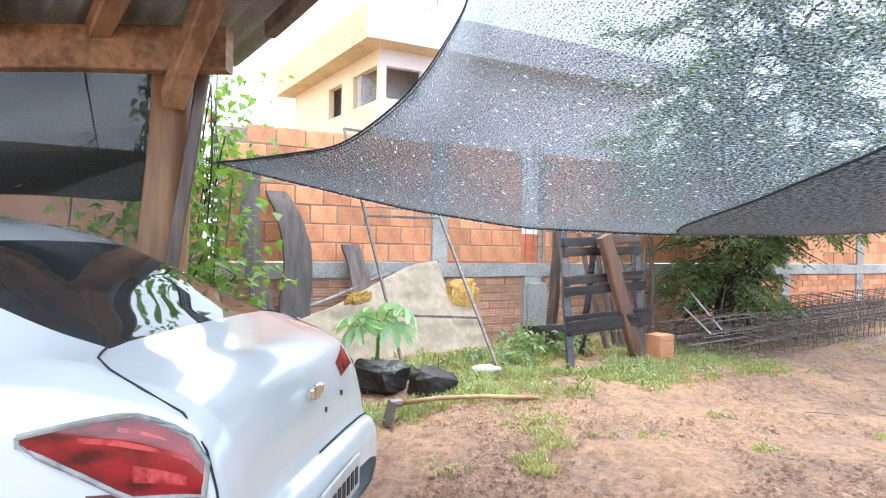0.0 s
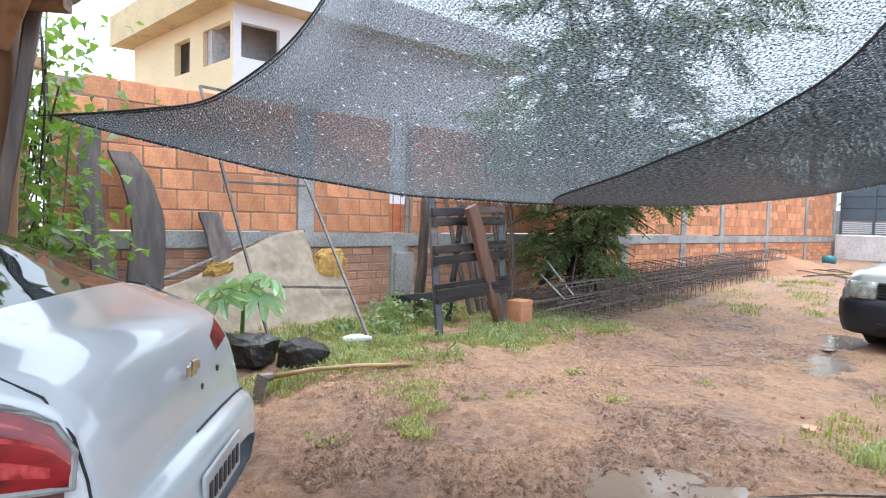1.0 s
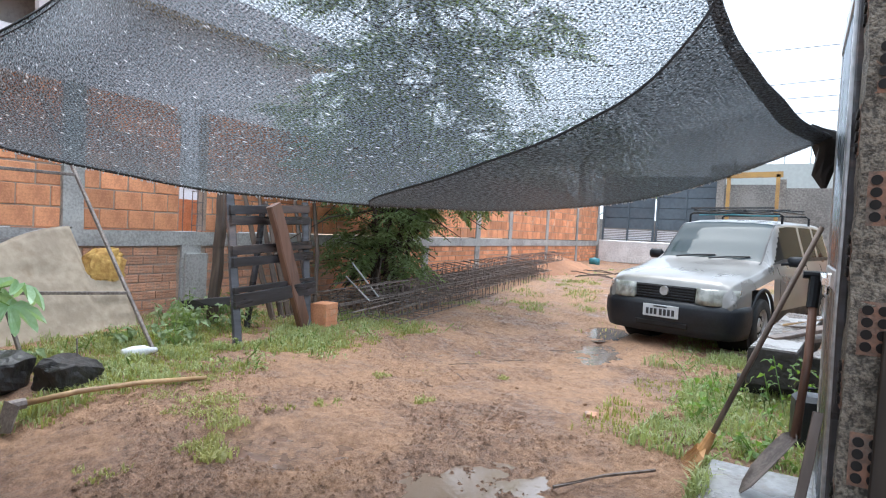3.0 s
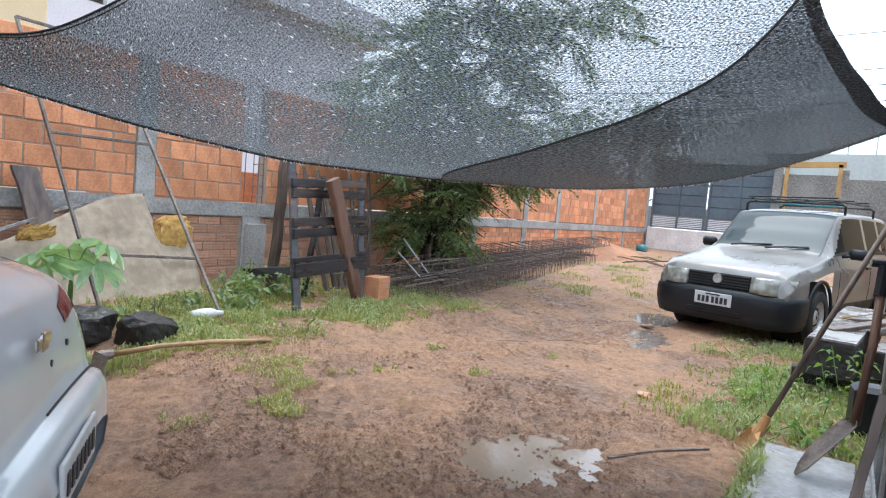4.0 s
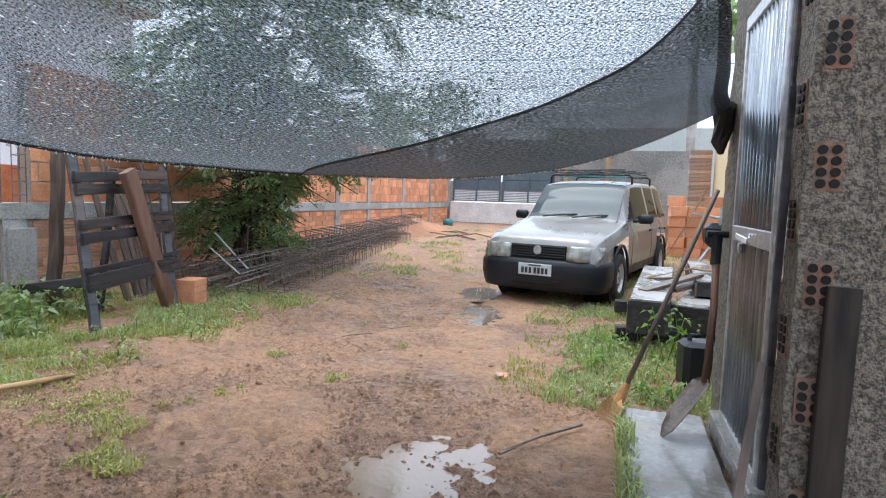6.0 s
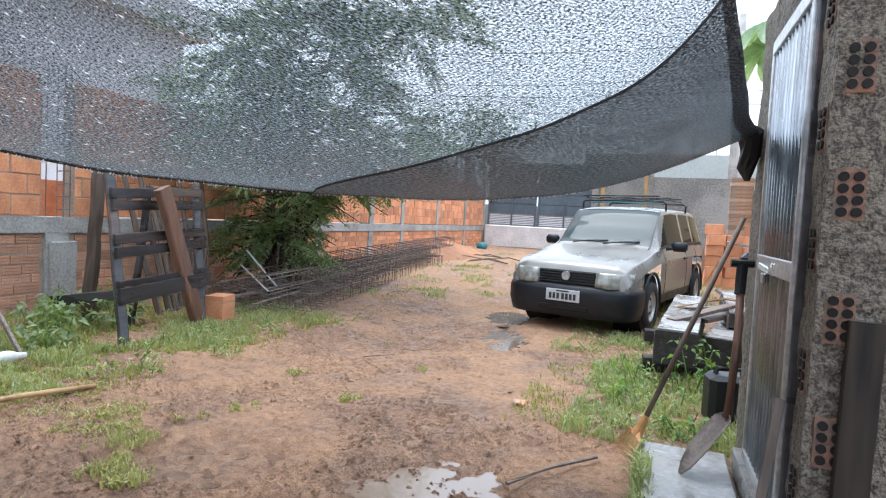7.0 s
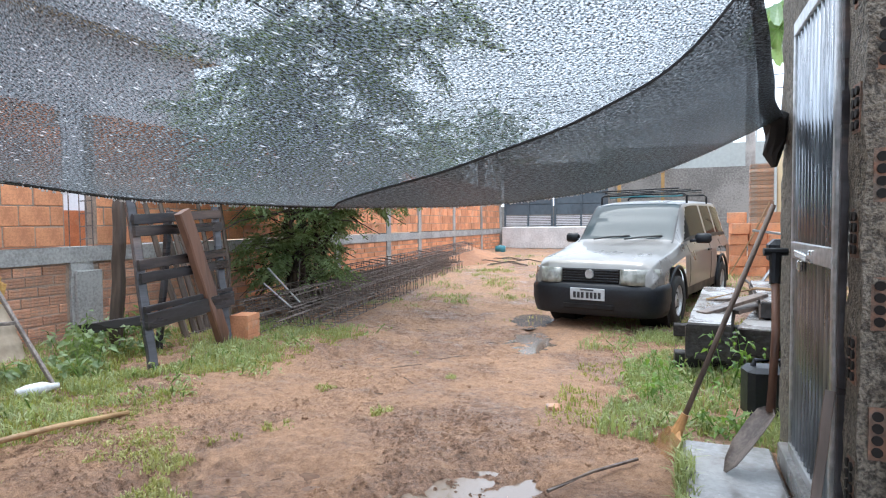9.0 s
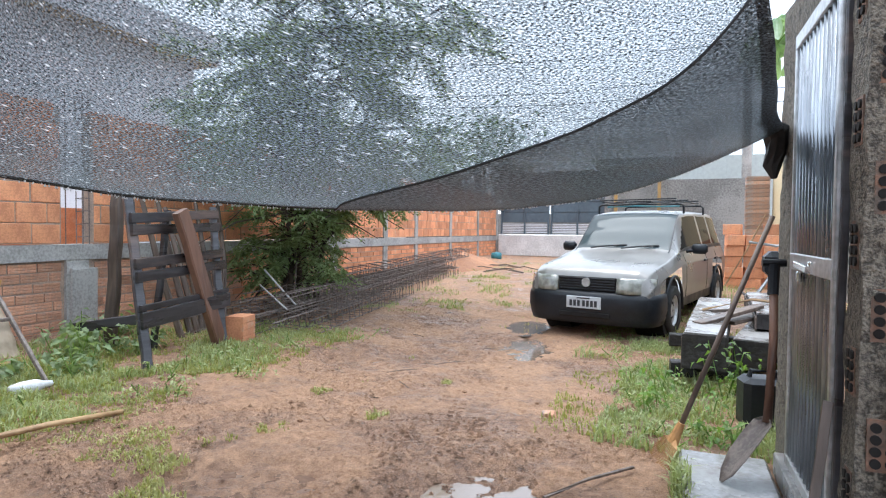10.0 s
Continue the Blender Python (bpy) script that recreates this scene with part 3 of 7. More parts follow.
for xx, yy in ((WX - 0.12, 4.90), (WX - 0.02, 4.90), (WX - 0.12, 4.97), (WX - 0.02, 4.97), (WX - 0.07, 4.74)):
    bm = bmesh.new()
    rod(bm, (xx, yy, 0.9), (xx + random.uniform(-0.01, 0.01), yy, 2.5), 0.006, sides=5)
    part("rebar", bm, M["steel"], wall)
for k in range(11):
    bm = bmesh.new()
    z = 1.0 + 0.135 * k
    tube(bm, [(WX - 0.125, 4.893, z), (WX - 0.015, 4.893, z + 0.01), (WX - 0.015, 4.977, z + 0.01), (WX - 0.125, 4.977, z), (WX - 0.125, 4.893, z)], 0.004, sides=4)
    part("stirrup", bm, M["steel"], wall)


near, far_v, far_f = [], [], []
mesh_cache = {}


def wall_brick(y0, y1, zc, h, material, key):
    ln = y1 - y0
    if ln < 0.05:
        return
    if y1 < 7.4 and len(near) < 296:
        k = (round(ln, 2), h, key)
        if k not in mesh_cache:
            mesh_cache[k] = mesh_of("brick", brick_block(0.15, round(ln, 2), h, 2 if key == "l" else 0), M[material])
        near.append((mesh_cache[k], Vector((WX - 0.072 + random.uniform(-0.006, 0.006), (y0 + y1) / 2, zc + random.uniform(-0.004, 0.004))),
                     random.uniform(-0.012, 0.012)))
    else:
        c = Vector((WX - 0.072 + random.uniform(-0.005, 0.005), (y0 + y1) / 2, zc))
        b = len(far_v)
        for sx in (-0.075, 0.075):
            for sy in (-ln / 2, ln / 2):
                for sz in (-h / 2, h / 2):
                    far_v.append(c + Vector((sx, sy, sz)))
        far_f.extend([[b + i for i in f] for f in ((0, 1, 3, 2), (4, 6, 7, 5), (0, 4, 5, 1), (2, 3, 7, 6), (0, 2, 6, 4), (1, 5, 7, 3))])


def course(z, h, length, start, end, material, key, shift, gapped=True):
    y = start - shift
    while y < end:
        ln = length + random.uniform(-0.006, 0.006)
        a, b = max(y, start), min(y + ln, end)
        spans = [(a, b)]
        if gapped:
            for ca, cb in COLUMNS + [OPEN]:
                nxt = []
                for p, q in spans:
                    if cb + 0.012 <= p or ca - 0.012 >= q:
                        nxt.append((p, q))
                    else:
                        if ca - 0.012 - p > 0.05:
                            nxt.append((p, ca - 0.012))
                        if q - cb - 0.012 > 0.05:
                            nxt.append((cb + 0.012, q))
                spans = nxt
        for p, q in spans:
            wall_brick(p, q, z, h, material, key)
        y += ln + 0.013


for k in range(7):
    course(0.94 + 0.10 + k * 0.2015, 0.189, 0.29, 1.0 - (0.0 if k < 6 else -0.25), GATE_Y - 0.05, "brick", "u", 0.15 * (k % 2))
for k in range(8):
    course(0.70 - k * 0.098, 0.084, 0.27, 1.0, GATE_Y - 0.05, "brickdull", "l", 0.14 * (k % 2) + 0.03 * k)
for me, c, r in near:
    ob = new("brick", me)
    ob.parent = wall
    ob.location, ob.rotation_euler = c, (random.uniform(-0.006, 0.006), 0, r)
rest = raw("brick_courses", far_v, far_f, M["brick"], wall)
tagged(rest, "rows of clay bricks further along the wall", kind="stuff")
bm = bmesh.new()                                                      # wall return at its near end and loose brick on top
box(bm, (WX - 0.07, 0.93, 2.38), (0.14, 0.09, 0.10), bevel=0.006)
part("brick", bm, M["brickdull"], wall)

bm = bmesh.new()
box(bm, (WX - 1.25, 5.0, 0.67), (0.15, 3.0, 1.34))
tagged(part("wall_neighbour", bm, M["brick"]), "low brick wall seen through the gap", "wall", kind="structure")

# ---- far gate, ramp and back walls ----
ramp = bmesh.new()
box(ramp, (-3.3, GATE_Y + 0.35, 0.60), (5.7, 1.0, 0.78), bevel=0.03)
tagged(part("ramp", ramp, M["ramp"]), "wet pale concrete sill below the gate", "ramp", kind="structure")
gate = thing("gate_1", "slate-blue sheet metal driveway gate, closed", "gate")
gate["kind"] = "structure"
for k in range(2):
    x0, x1 = (-6.1, -4.35) if k == 0 else (-4.3, -2.45)
    for i in range(5):
        bm = bmesh.new()
        z0 = 1.42 + i * 0.36
        box(bm, ((x0 + x1) / 2, GATE_Y + 0.05, z0 + 0.17), (x1 - x0, 0.03, 0.345), bevel=0.008)
        part("panel", bm, M["gate"], gate)
    for xx in (x0 + 0.03, (x0 + x1) / 2, x1 - 0.03):
        bm = bmesh.new()
        box(bm, (xx, GATE_Y + 0.02, 2.1), (0.06, 0.06, 2.3))
        part("upright", bm, M["gate"], gate)
    bm = bmesh.new()
    box(bm, ((x0 + x1) / 2, GATE_Y + 0.085, 2.3), (x1 - x0 - 0.02, 0.015, 1.75))
    part("back_sheet", bm, M["gate"], gate)
    for i in range(6):
        bm = bmesh.new()
        box(bm, ((x0 + x1) / 2, GATE_Y + 0.05, 1.06 + i * 0.058), (x1 - x0, 0.02, 0.03))
        part("bar", bm, M["white"], gate)
backing = bmesh.new()
box(backing, (0.55, 20.3, 1.35), (4.9 - 2.6, 0.2, 2.8))
tagged(part("wall_back", backing, M["oldwall"]), "old dark-stained concrete boundary wall", "wall", kind="structure")
bm = bmesh.new()
box(bm, (-0.62, 20.32, 1.5), (0.22, 0.3, 3.0), bevel=0.01)
box(bm, (-2.35, GATE_Y, 1.65), (0.22, 0.3, 3.2), bevel=0.01)
box(bm, (-1.5, GATE_Y + 0.2, 1.5), (1.7, 0.2, 2.9))
tagged(part("wall_pier", bm, M["oldwall"]), "grey concrete piers beside the gate", "wall", kind="structure")
pier = thing("brick_pier", "orange brick pier in the back wall", "pier")
pier["kind"] = "structure"
bm = bmesh.new()
box(bm, (1.62, 17.1, 1.25), (0.5, 0.25, 2.56))
part("mortar_bed", bm, M["mortar"], pier)
pm = mesh_of("brick", brick_block(0.53, 0.28, 0.088), M["pierbrick"])
for k in range(25):
    ob = new("brick", pm)
    ob.parent = pier
    ob.location = (1.62 + random.uniform(-0.008, 0.008), 17.1, 0.06 + k * 0.1)
bm = bmesh.new()
box(bm, (2.06, 14.6, 1.45), (0.2, 5.0, 2.9))
tagged(part("wall_side", bm, M["cream"]), "cream rendered side wall of the neighbour", "wall", kind="structure")
bm = bmesh.new()
box(bm, (2.06, 7.4, 1.0), (0.2, 9.3, 2.2))
tagged(part("wall_side", bm, M["oldwall"]), "grey side wall behind the shed", "wall", kind="structure")
bm = bmesh.new()
box(bm, (3.0, 29.0, 2.2), (13, 1.5, 4.4))
tagged(part("hall_wall", bm, M["roofmetal"]), "pale metal-clad hall beyond the gate", "building", kind="structure")
bm = bmesh.new()
for xx in np.arange(-3.5, 9.5, 0.9):
    box(bm, (xx, 28.24, 2.6), (0.05, 0.03, 5.2))
tagged(part("hall_seams", bm, M["roofmetal"]), "standing seams of the metal hall", "building", kind="structure")

# grey slab added beyond the gate to keep bright sky out of its bars
bm = bmesh.new()
box(bm, (-5, 24.5, 0.9), (12, 0.3, 1.8))
tagged(part("street_wall", bm, M["oldwall"]), "added grey backing that blocks the sky beyond the gate", "wall", kind="structure")
yf = thing("steel_portal", "ochre painted steel portal frame", "frame")
for a, b in (((-2.0, 19.9, 0.15), (-2.0, 19.9, 3.12)), ((-0.72, 19.9, 0.15), (-0.72, 19.9, 3.12))):
    bm = bmesh.new()
    bar(bm, a, b, 0.1, 0.1, up=(1, 0, 0))
    part("post", bm, M["yellow"], yf)
bm = bmesh.new()
bar(bm, (-2.1, 19.9, 3.08), (-0.6, 19.9, 3.12), 0.1, 0.16)
part("crossbeam", bm, M["yellow"], yf)

up = thing("utility_pole", "grey concrete utility pole with wires", "pole")
bm = bmesh.new()
rod(bm, (2.38, 26.0, 0), (2.3, 26.0, 9.5), 0.2, 0.13, sides=10)
part("pole", bm, M["concrete"], up, smooth=True)
for k, (za, zb) in enumerate(((8.4, 8.9), (7.2, 7.5), (6.6, 7.0), (6.1, 6.3))):
    bm = bmesh.new()
    tube(bm, [(-14, 27, zb), (-5, 26.4, zb - 0.45), (2.3, 26, za), (9, 25, za - 0.25), (18, 24, za + 0.1)], 0.018, sides=4)
    part("wire", bm, M["rope"], up)

# ---- two-storey neighbour house ----
house = thing("house", "unfinished two-storey house in cream and white paint", "house")
HX, HY = -16.0, 6.33


def holed(bm, o, ax, length, z0, z1, t, holes):
    """A wall along ax from o with rectangular holes (start, end, low, high)."""
    o, ax = Vector(o), Vector(ax).normalized()
    cuts = sorted({0, length, *[v for h in holes for v in h[:2]]})
    lv = sorted({z0, z1, *[v for h in holes for v in h[2:]]})
    nrm = Vector((-ax.y, ax.x, 0))
    m = Matrix(((ax.x, nrm.x, 0, o.x), (ax.y, nrm.y, 0, o.y), (0, 0, 1, 0), (0, 0, 0, 1)))
    for a, b in zip(cuts, cuts[1:]):
        for p, q in zip(lv, lv[1:]):
            c = ((a + b) / 2, (p + q) / 2)
            if not any(h[0] < c[0] < h[1] and h[2] < c[1] < h[3] for h in holes):
                box(bm, (c[0], t / 2, c[1]), (b - a, t, q - p), m)
    bmesh.ops.remove_doubles(bm, verts=bm.verts[:], dist=0.001)


SIDE = Vector((-0.993, -0.115, 0))                      # the cream side runs off obliquely
bm = bmesh.new()
holed(bm, (HX, HY, 0), (0, 1, 0), 10.6, 0.0, 6.75, 0.2, [(0.22, 1.32, 5.35, 6.28)])
part("wall_front", bm, M["white"], house)
bm = bmesh.new()
holed(bm, (HX, HY, 0), SIDE, 6.9, 0.0, 6.75, -0.2, [(0.15, 1.75, 5.3, 6.3), (2.6, 3.67, 5.3, 6.3)])
part("wall_side", bm, M["cream"], house)
bm = bmesh.new()
pts = [Vector((HX + 0.75, HY - 0.3, 0)), Vector((HX + 0.75, HY + 11.1, 0)), Vector((HX - 6, HY + 11.1, 0)), Vector((HX, HY, 0)) + SIDE * 7.4 + Vector((0, -0.6, 0)), Vector((HX + 0.7, HY - 0.62, 0))]
lo = [bm.verts.new((p.x, p.y, 6.75)) for p in pts]
hi = [bm.verts.new((p.x, p.y, 7.75)) for p in pts]
bm.faces.new(lo[::-1])
bm.faces.new(hi)
for i in range(5):
    bm.faces.new((lo[i], lo[(i + 1) % 5], hi[(i + 1) % 5], hi[i])).material_index = 0 if i == 3 else 1
part("parapet", bm, [M["dirtywhite"], M["white"]], house, "yellow-stained side and white front of the parapet")
bm = bmesh.new()
core = [Vector((HX - 1.3, HY - 0.1, 0)), Vector((HX - 1.3, HY + 10.3, 0)), Vector((HX - 7, HY + 10.3, 0)), Vector((HX - 0.3, HY + 1.0, 0)) + SIDE * 6.5]
lo = [bm.verts.new((p.x, p.y, 3.5)) for p in core]
hi = [bm.verts.new((p.x, p.y, 6.7)) for p in core]
bm.faces.new(hi)
for i in range(4):
    bm.faces.new((lo[i], lo[(i + 1) % 4], hi[(i + 1) % 4], hi[i]))
part("inner_wall", bm, M["dusk"], house)
for xx, yy in ((HX - 0.2, HY + 1.9), (HX - 0.2, HY + 2.2), (HX - 0.6, HY + 1.9), (HX - 0.6, HY + 2.2)):
    bm = bmesh.new()
    rod(bm, (xx, yy, 7.7), (xx, yy, 9.3), 0.02, sides=5)
    part("starter_bar", bm, M["steel"], house)

# ---- rough wall with the door ----
DX = 0.03
shedwall = thing("wall_shed", "rough cement-rendered block wall of the shed", "wall")
shedwall["kind"] = "structure"
for c, size in (((DX + 0.1, 3.50, 1.1), (0.2, 0.36, 2.2)), ((DX + 0.1, 2.89, 2.08), (0.2, 0.86, 0.24)), ((DX + 0.1, 2.412, 1.1), (0.2, 0.174, 2.2)),
                ((DX + 1.7, 2.44, 1.1), (3.0, 0.2, 2.2))):
    coat = bmesh.new()
    box(coat, c, size)
    for ax, step in ((0, 0.05), (1, 0.05), (2, 0.05)):
        if size[ax] > step:
            for k in range(1, int(size[ax] / step)):
                p = Vector(c)
                p[ax] += -size[ax] / 2 + k * step
                nrm = Vector((0, 0, 0))
                nrm[ax] = 1
                bmesh.ops.bisect_plane(coat, geom=coat.verts[:] + coat.edges[:] + coat.faces[:], plane_co=p, plane_no=nrm)
    for v in coat.verts:
        q = v.co.copy()
        v.co += Vector((noise.noise(q * 7), noise.noise(q * 7 + Vector((9, 0, 0))), 0)) * 0.010 + Vector((noise.noise(q * 21), noise.noise(q * 21 + Vector((9, 0, 0))), 0)) * 0.008
    part("render_coat", coat, M["render"], shedwall)


def hollow_end(parent, m):
    """The end of a hollow brick: clay face with two columns of four black discs for shaded holes."""
    bm = bmesh.new()
    box(bm, (0, 0.02, 0), (0.105, 0.03, 0.2), m)
    part("brick_end", bm, M["clayend"], parent)
    # no real depth: solid black discs carry the shade of the holes
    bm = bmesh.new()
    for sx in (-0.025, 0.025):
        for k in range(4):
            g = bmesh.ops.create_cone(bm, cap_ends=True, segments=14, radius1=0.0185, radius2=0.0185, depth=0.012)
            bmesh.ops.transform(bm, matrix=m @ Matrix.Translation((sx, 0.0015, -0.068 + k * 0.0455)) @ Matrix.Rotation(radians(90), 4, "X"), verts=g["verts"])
    part("cell_shade_disc", bm, M["shade_black"], parent)


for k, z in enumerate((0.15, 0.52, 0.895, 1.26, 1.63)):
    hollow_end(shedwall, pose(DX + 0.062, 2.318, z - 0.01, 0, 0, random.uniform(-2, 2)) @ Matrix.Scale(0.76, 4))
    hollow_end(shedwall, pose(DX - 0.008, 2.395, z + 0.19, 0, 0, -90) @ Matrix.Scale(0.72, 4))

door = thing("door_1", "shut door of ribbed aluminium sheet in a worn wooden frame", "door")
door["kind"] = "structure"
for nm, a, b, w, mt in (("jamb", (DX - 0.005, 3.285, 0.1), (DX - 0.005, 3.285, 1.97), 0.05, "oldwood"), ("jamb", (DX - 0.005, 2.511, 0.1), (DX - 0.005, 2.511, 1.97), 0.024, "darkwood")):
    bm = bmesh.new()
    bar(bm, a, b, w, 0.024, up=(1, 0, 0), bevel=0.005, cuts=6, rough=0.002)
    part(nm, bm, M[mt], door, "worn brown timber jamb")
for a, b in (((DX - 0.012, 3.235, 0.12), (DX - 0.012, 3.235, 1.95)), ((DX - 0.012, 2.545, 0.12), (DX - 0.012, 2.545, 1.95))):
    bm = bmesh.new()
    bar(bm, a, b, 0.034, 0.03, up=(1, 0, 0), bevel=0.004)
    part("stile", bm, M["alu"], door)
for z, h in ((1.925, 0.06), (1.0, 0.07), (0.14, 0.05)):
    bm = bmesh.new()
    bar(bm, (DX - 0.012, 2.545, z), (DX - 0.012, 3.235, z), 0.035, h, bevel=0.004)
    part("rail", bm, M["alu"], door)
for k in range(11):
    bm = bmesh.new()
    y = 2.60 + k * 0.0585
    rod(bm, (DX - 0.004, y, 0.15), (DX - 0.004, y, 1.91), 0.019, sides=8)
    rod(bm, (DX + 0.004, y + 0.029, 0.15), (DX + 0.004, y + 0.029, 1.91), 0.012, sides=6)
    part("rib", bm, M["ribbed"], door, smooth=True)
bm = bmesh.new()
bar(bm, (DX - 0.045, 2.80, 0.985), (DX - 0.045, 3.02, 0.995), 0.02, 0.025, bevel=0.003)
box(bm, (DX - 0.032, 2.82, 0.99), (0.02, 0.03, 0.05), bevel=0.004)
box(bm, (DX - 0.036, 3.0, 0.945), (0.02, 0.03, 0.045), bevel=0.006)
part("latch", bm, M["chrome"], door, "steel bolt latch")
bm = bmesh.new()
bar(bm, (DX - 0.02, 2.46, 0.075), (DX - 0.02, 3.34, 0.075), 0.07, 0.10, bevel=0.006)
part("threshold", bm, M["wetcon"], door)

step = bmesh.new()
box(step, (-0.225, 2.62, -0.025), (0.39, 1.72, 0.13), bevel=0.012)
bmesh.ops.subdivide_edges(step, edges=step.edges[:], cuts=6, use_grid_fill=True)
for v in step.verts:
    v.co += Vector((noise.noise(v.co * 6), noise.noise(v.co * 6 + Vector((5, 0, 0))), 0.3 * noise.noise(v.co * 9))) * 0.012
tagged(part("doorstep", step, M["wetcon"]), "wet concrete slab step before the door", "step", kind="structure")

# ---- plants ----
def leaf_shape(l, w, bend=0.25):
    """Pointed, folded leaf along +x."""
    return [(0, 0, 0), (l * 0.4, w / 2, l * 0.06), (l, 0, -l * bend), (l * 0.4, -w / 2, l * 0.06), (l * 0.45, 0, -l * 0.02)], \
           [(0, 4, 1), (1, 4, 2), (0, 3, 4), (3, 2, 4)]


def scatter_leaves(points, l, w, rnd, droop=0.3, spread=1.0):
    vs, fs = [], []
    for p in points:
        s = rnd.uniform(0.6, 1.25)
        v, f = leaf_shape(l * s, w * s, rnd.uniform(0.1, 0.5))
        m = Matrix.Translation(p) @ Euler((rnd.uniform(-0.6, 0.6) * spread, rnd.uniform(-0.3, 0.9) * droop * 2, rnd.uniform(0, 6.283))).to_matrix().to_4x4()
        b = len(vs)
        vs += [m @ Vector(q) for q in v]
        fs += [[b + i for i in q] for q in f]
    return vs, fs


def pinnate(vs, fs, start, d, length, rnd, n=9, ll=0.12, lw=0.032):
    """A twig with paired leaflets, drooping."""
    d = d.normalized()
    side = d.cross(Vector((0, 0, 1)))
    side = side.normalized() if side.length > 0.05 else Vector((1, 0, 0))
    p = start.copy()
    for i in range(n):
        f = i / n
        p = p + (d + Vector((0, 0, -0.65 * f))).normalized() * (length / n)
        for s in (1, -1):
            a = (side * s + d * 0.55 + Vector((0, 0, rnd.uniform(-0.5, 0.15)))).normalized()
            u = a.cross(Vector((0, 0, 1))).normalized() * lw
            k = ll * rnd.uniform(0.7, 1.2) * (1 - 0.35 * f)
            b = len(vs)
            vs += [p, p + a * k * 0.5 + u, p + a * k + Vector((0, 0, -k * 0.25)), p + a * k * 0.5 - u]
            fs.append((b, b + 1, b + 2, b + 3))


def make_tree(base, name, label):
    rnd = random.Random(5)
    t = thing(name, label, "tree")
    bm = bmesh.new()
    b = Vector(base)
    tips = []
    stems = [(-0.25, 0.4, 4.6), (0.6, -0.1, 4.8), (0.3, 0.7, 5.0), (0.1, -0.4, 4.3), (0.95, 0.6, 4.2), (-0.4, 0.0, 3.6), (0.55, -0.5, 3.3), (0.9, 0.2, 2.4), (0.4, -0.8, 2.2), (0.1, 0.9, 2.5)]
    for sx, sy, h in stems:
        s0 = b + Vector((sx * 0.22, sy * 0.3, -0.05))
        pts, r = [s0], [0.04]
        for i in range(1, 8):
            f = i / 7
            pts.append(b + Vector((sx * (0.25 + 1.5 * f * f) + rnd.uniform(-0.1, 0.1), sy * (0.3 + 1.4 * f * f) + rnd.uniform(-0.1, 0.1), h * f)))
            r.append(0.04 * (1 - 0.85 * f))
        tube(bm, pts, r, sides=6)
        for i in range(1, 8):
            for _ in range(4 if i > 2 else 3):
                a = rnd.uniform(0, 6.283)
                ln = rnd.uniform(0.5, 1.25)
                e = pts[i] + Vector((math.cos(a) * ln, math.sin(a) * ln * 0.9, rnd.uniform(-0.6, 0.5)))
                mid = (pts[i] + e) / 2 + Vector((0, 0, 0.12))
                tube(bm, [pts[i], mid, e], [0.016, 0.011, 0.005], sides=4)
                tips += [(mid, e - pts[i]), (e, e - pts[i]), ((mid + e) / 2, e - pts[i])]
    part("trunk", bm, M["bark"], t, smooth=True)
    vs, fs = [], []
    for p, d in tips:
        low = p.z < 1.25 + 0.3 * rnd.random()
        if p.z < 2.3 and p.y - b.y > 1.3 or p.z < 0.45 or low and ((p - b).xy.length > 0.8 or rnd.random() < 0.35):
            continue
        for _ in range(7):
            dd = d.normalized() + Vector((rnd.uniform(-1, 1), rnd.uniform(-1, 1), rnd.uniform(-0.6, 0.5)))
            pinnate(vs, fs, p, dd, rnd.uniform(0.22, 0.45), rnd, n=7, ll=0.095, lw=0.017)
    raw("crown", vs, fs, M["leaf"], t)
    return t


make_tree((-5.22, 7.2, 0.05), "tree", "bushy multi-stemmed tree with feathery wet leaves")


def far_tree(base, w, h, seed):
    rnd = random.Random(seed)
    t = thing("tree", "distant rounded tree beyond the wall", "tree", group="far trees")
    b = Vector(base)
    bm = bmesh.new()
    tube(bm, [b, b + Vector((0.1, 0, h * 0.5)), b + Vector((0, 0.1, h * 0.8))], [0.22, 0.16, 0.06])
    part("trunk", bm, M["bark"], t)
    pts = []
    for _ in range(26):
        a, r = rnd.uniform(0, 6.283), rnd.uniform(0, 1) ** 0.5 * w
        c = b + Vector((math.cos(a) * r, math.sin(a) * r, h * rnd.uniform(0.55, 1.0) - r * 0.35))
        for _ in range(70):
            v = Vector((rnd.gauss(0, 1), rnd.gauss(0, 1), rnd.gauss(0, 0.8))).normalized() * rnd.uniform(0.4, 1) * w * 0.36
            pts.append(c + v)
    vs, fs = scatter_leaves(pts, 0.34, 0.16, rnd)
    raw("crown", vs, fs, M["cloudhill"], t)


far_tree((-8.5, 26, 0.2), 3.2, 6.0, 3)
far_tree((-13.5, 30, 0.2), 3.0, 5.0, 4)


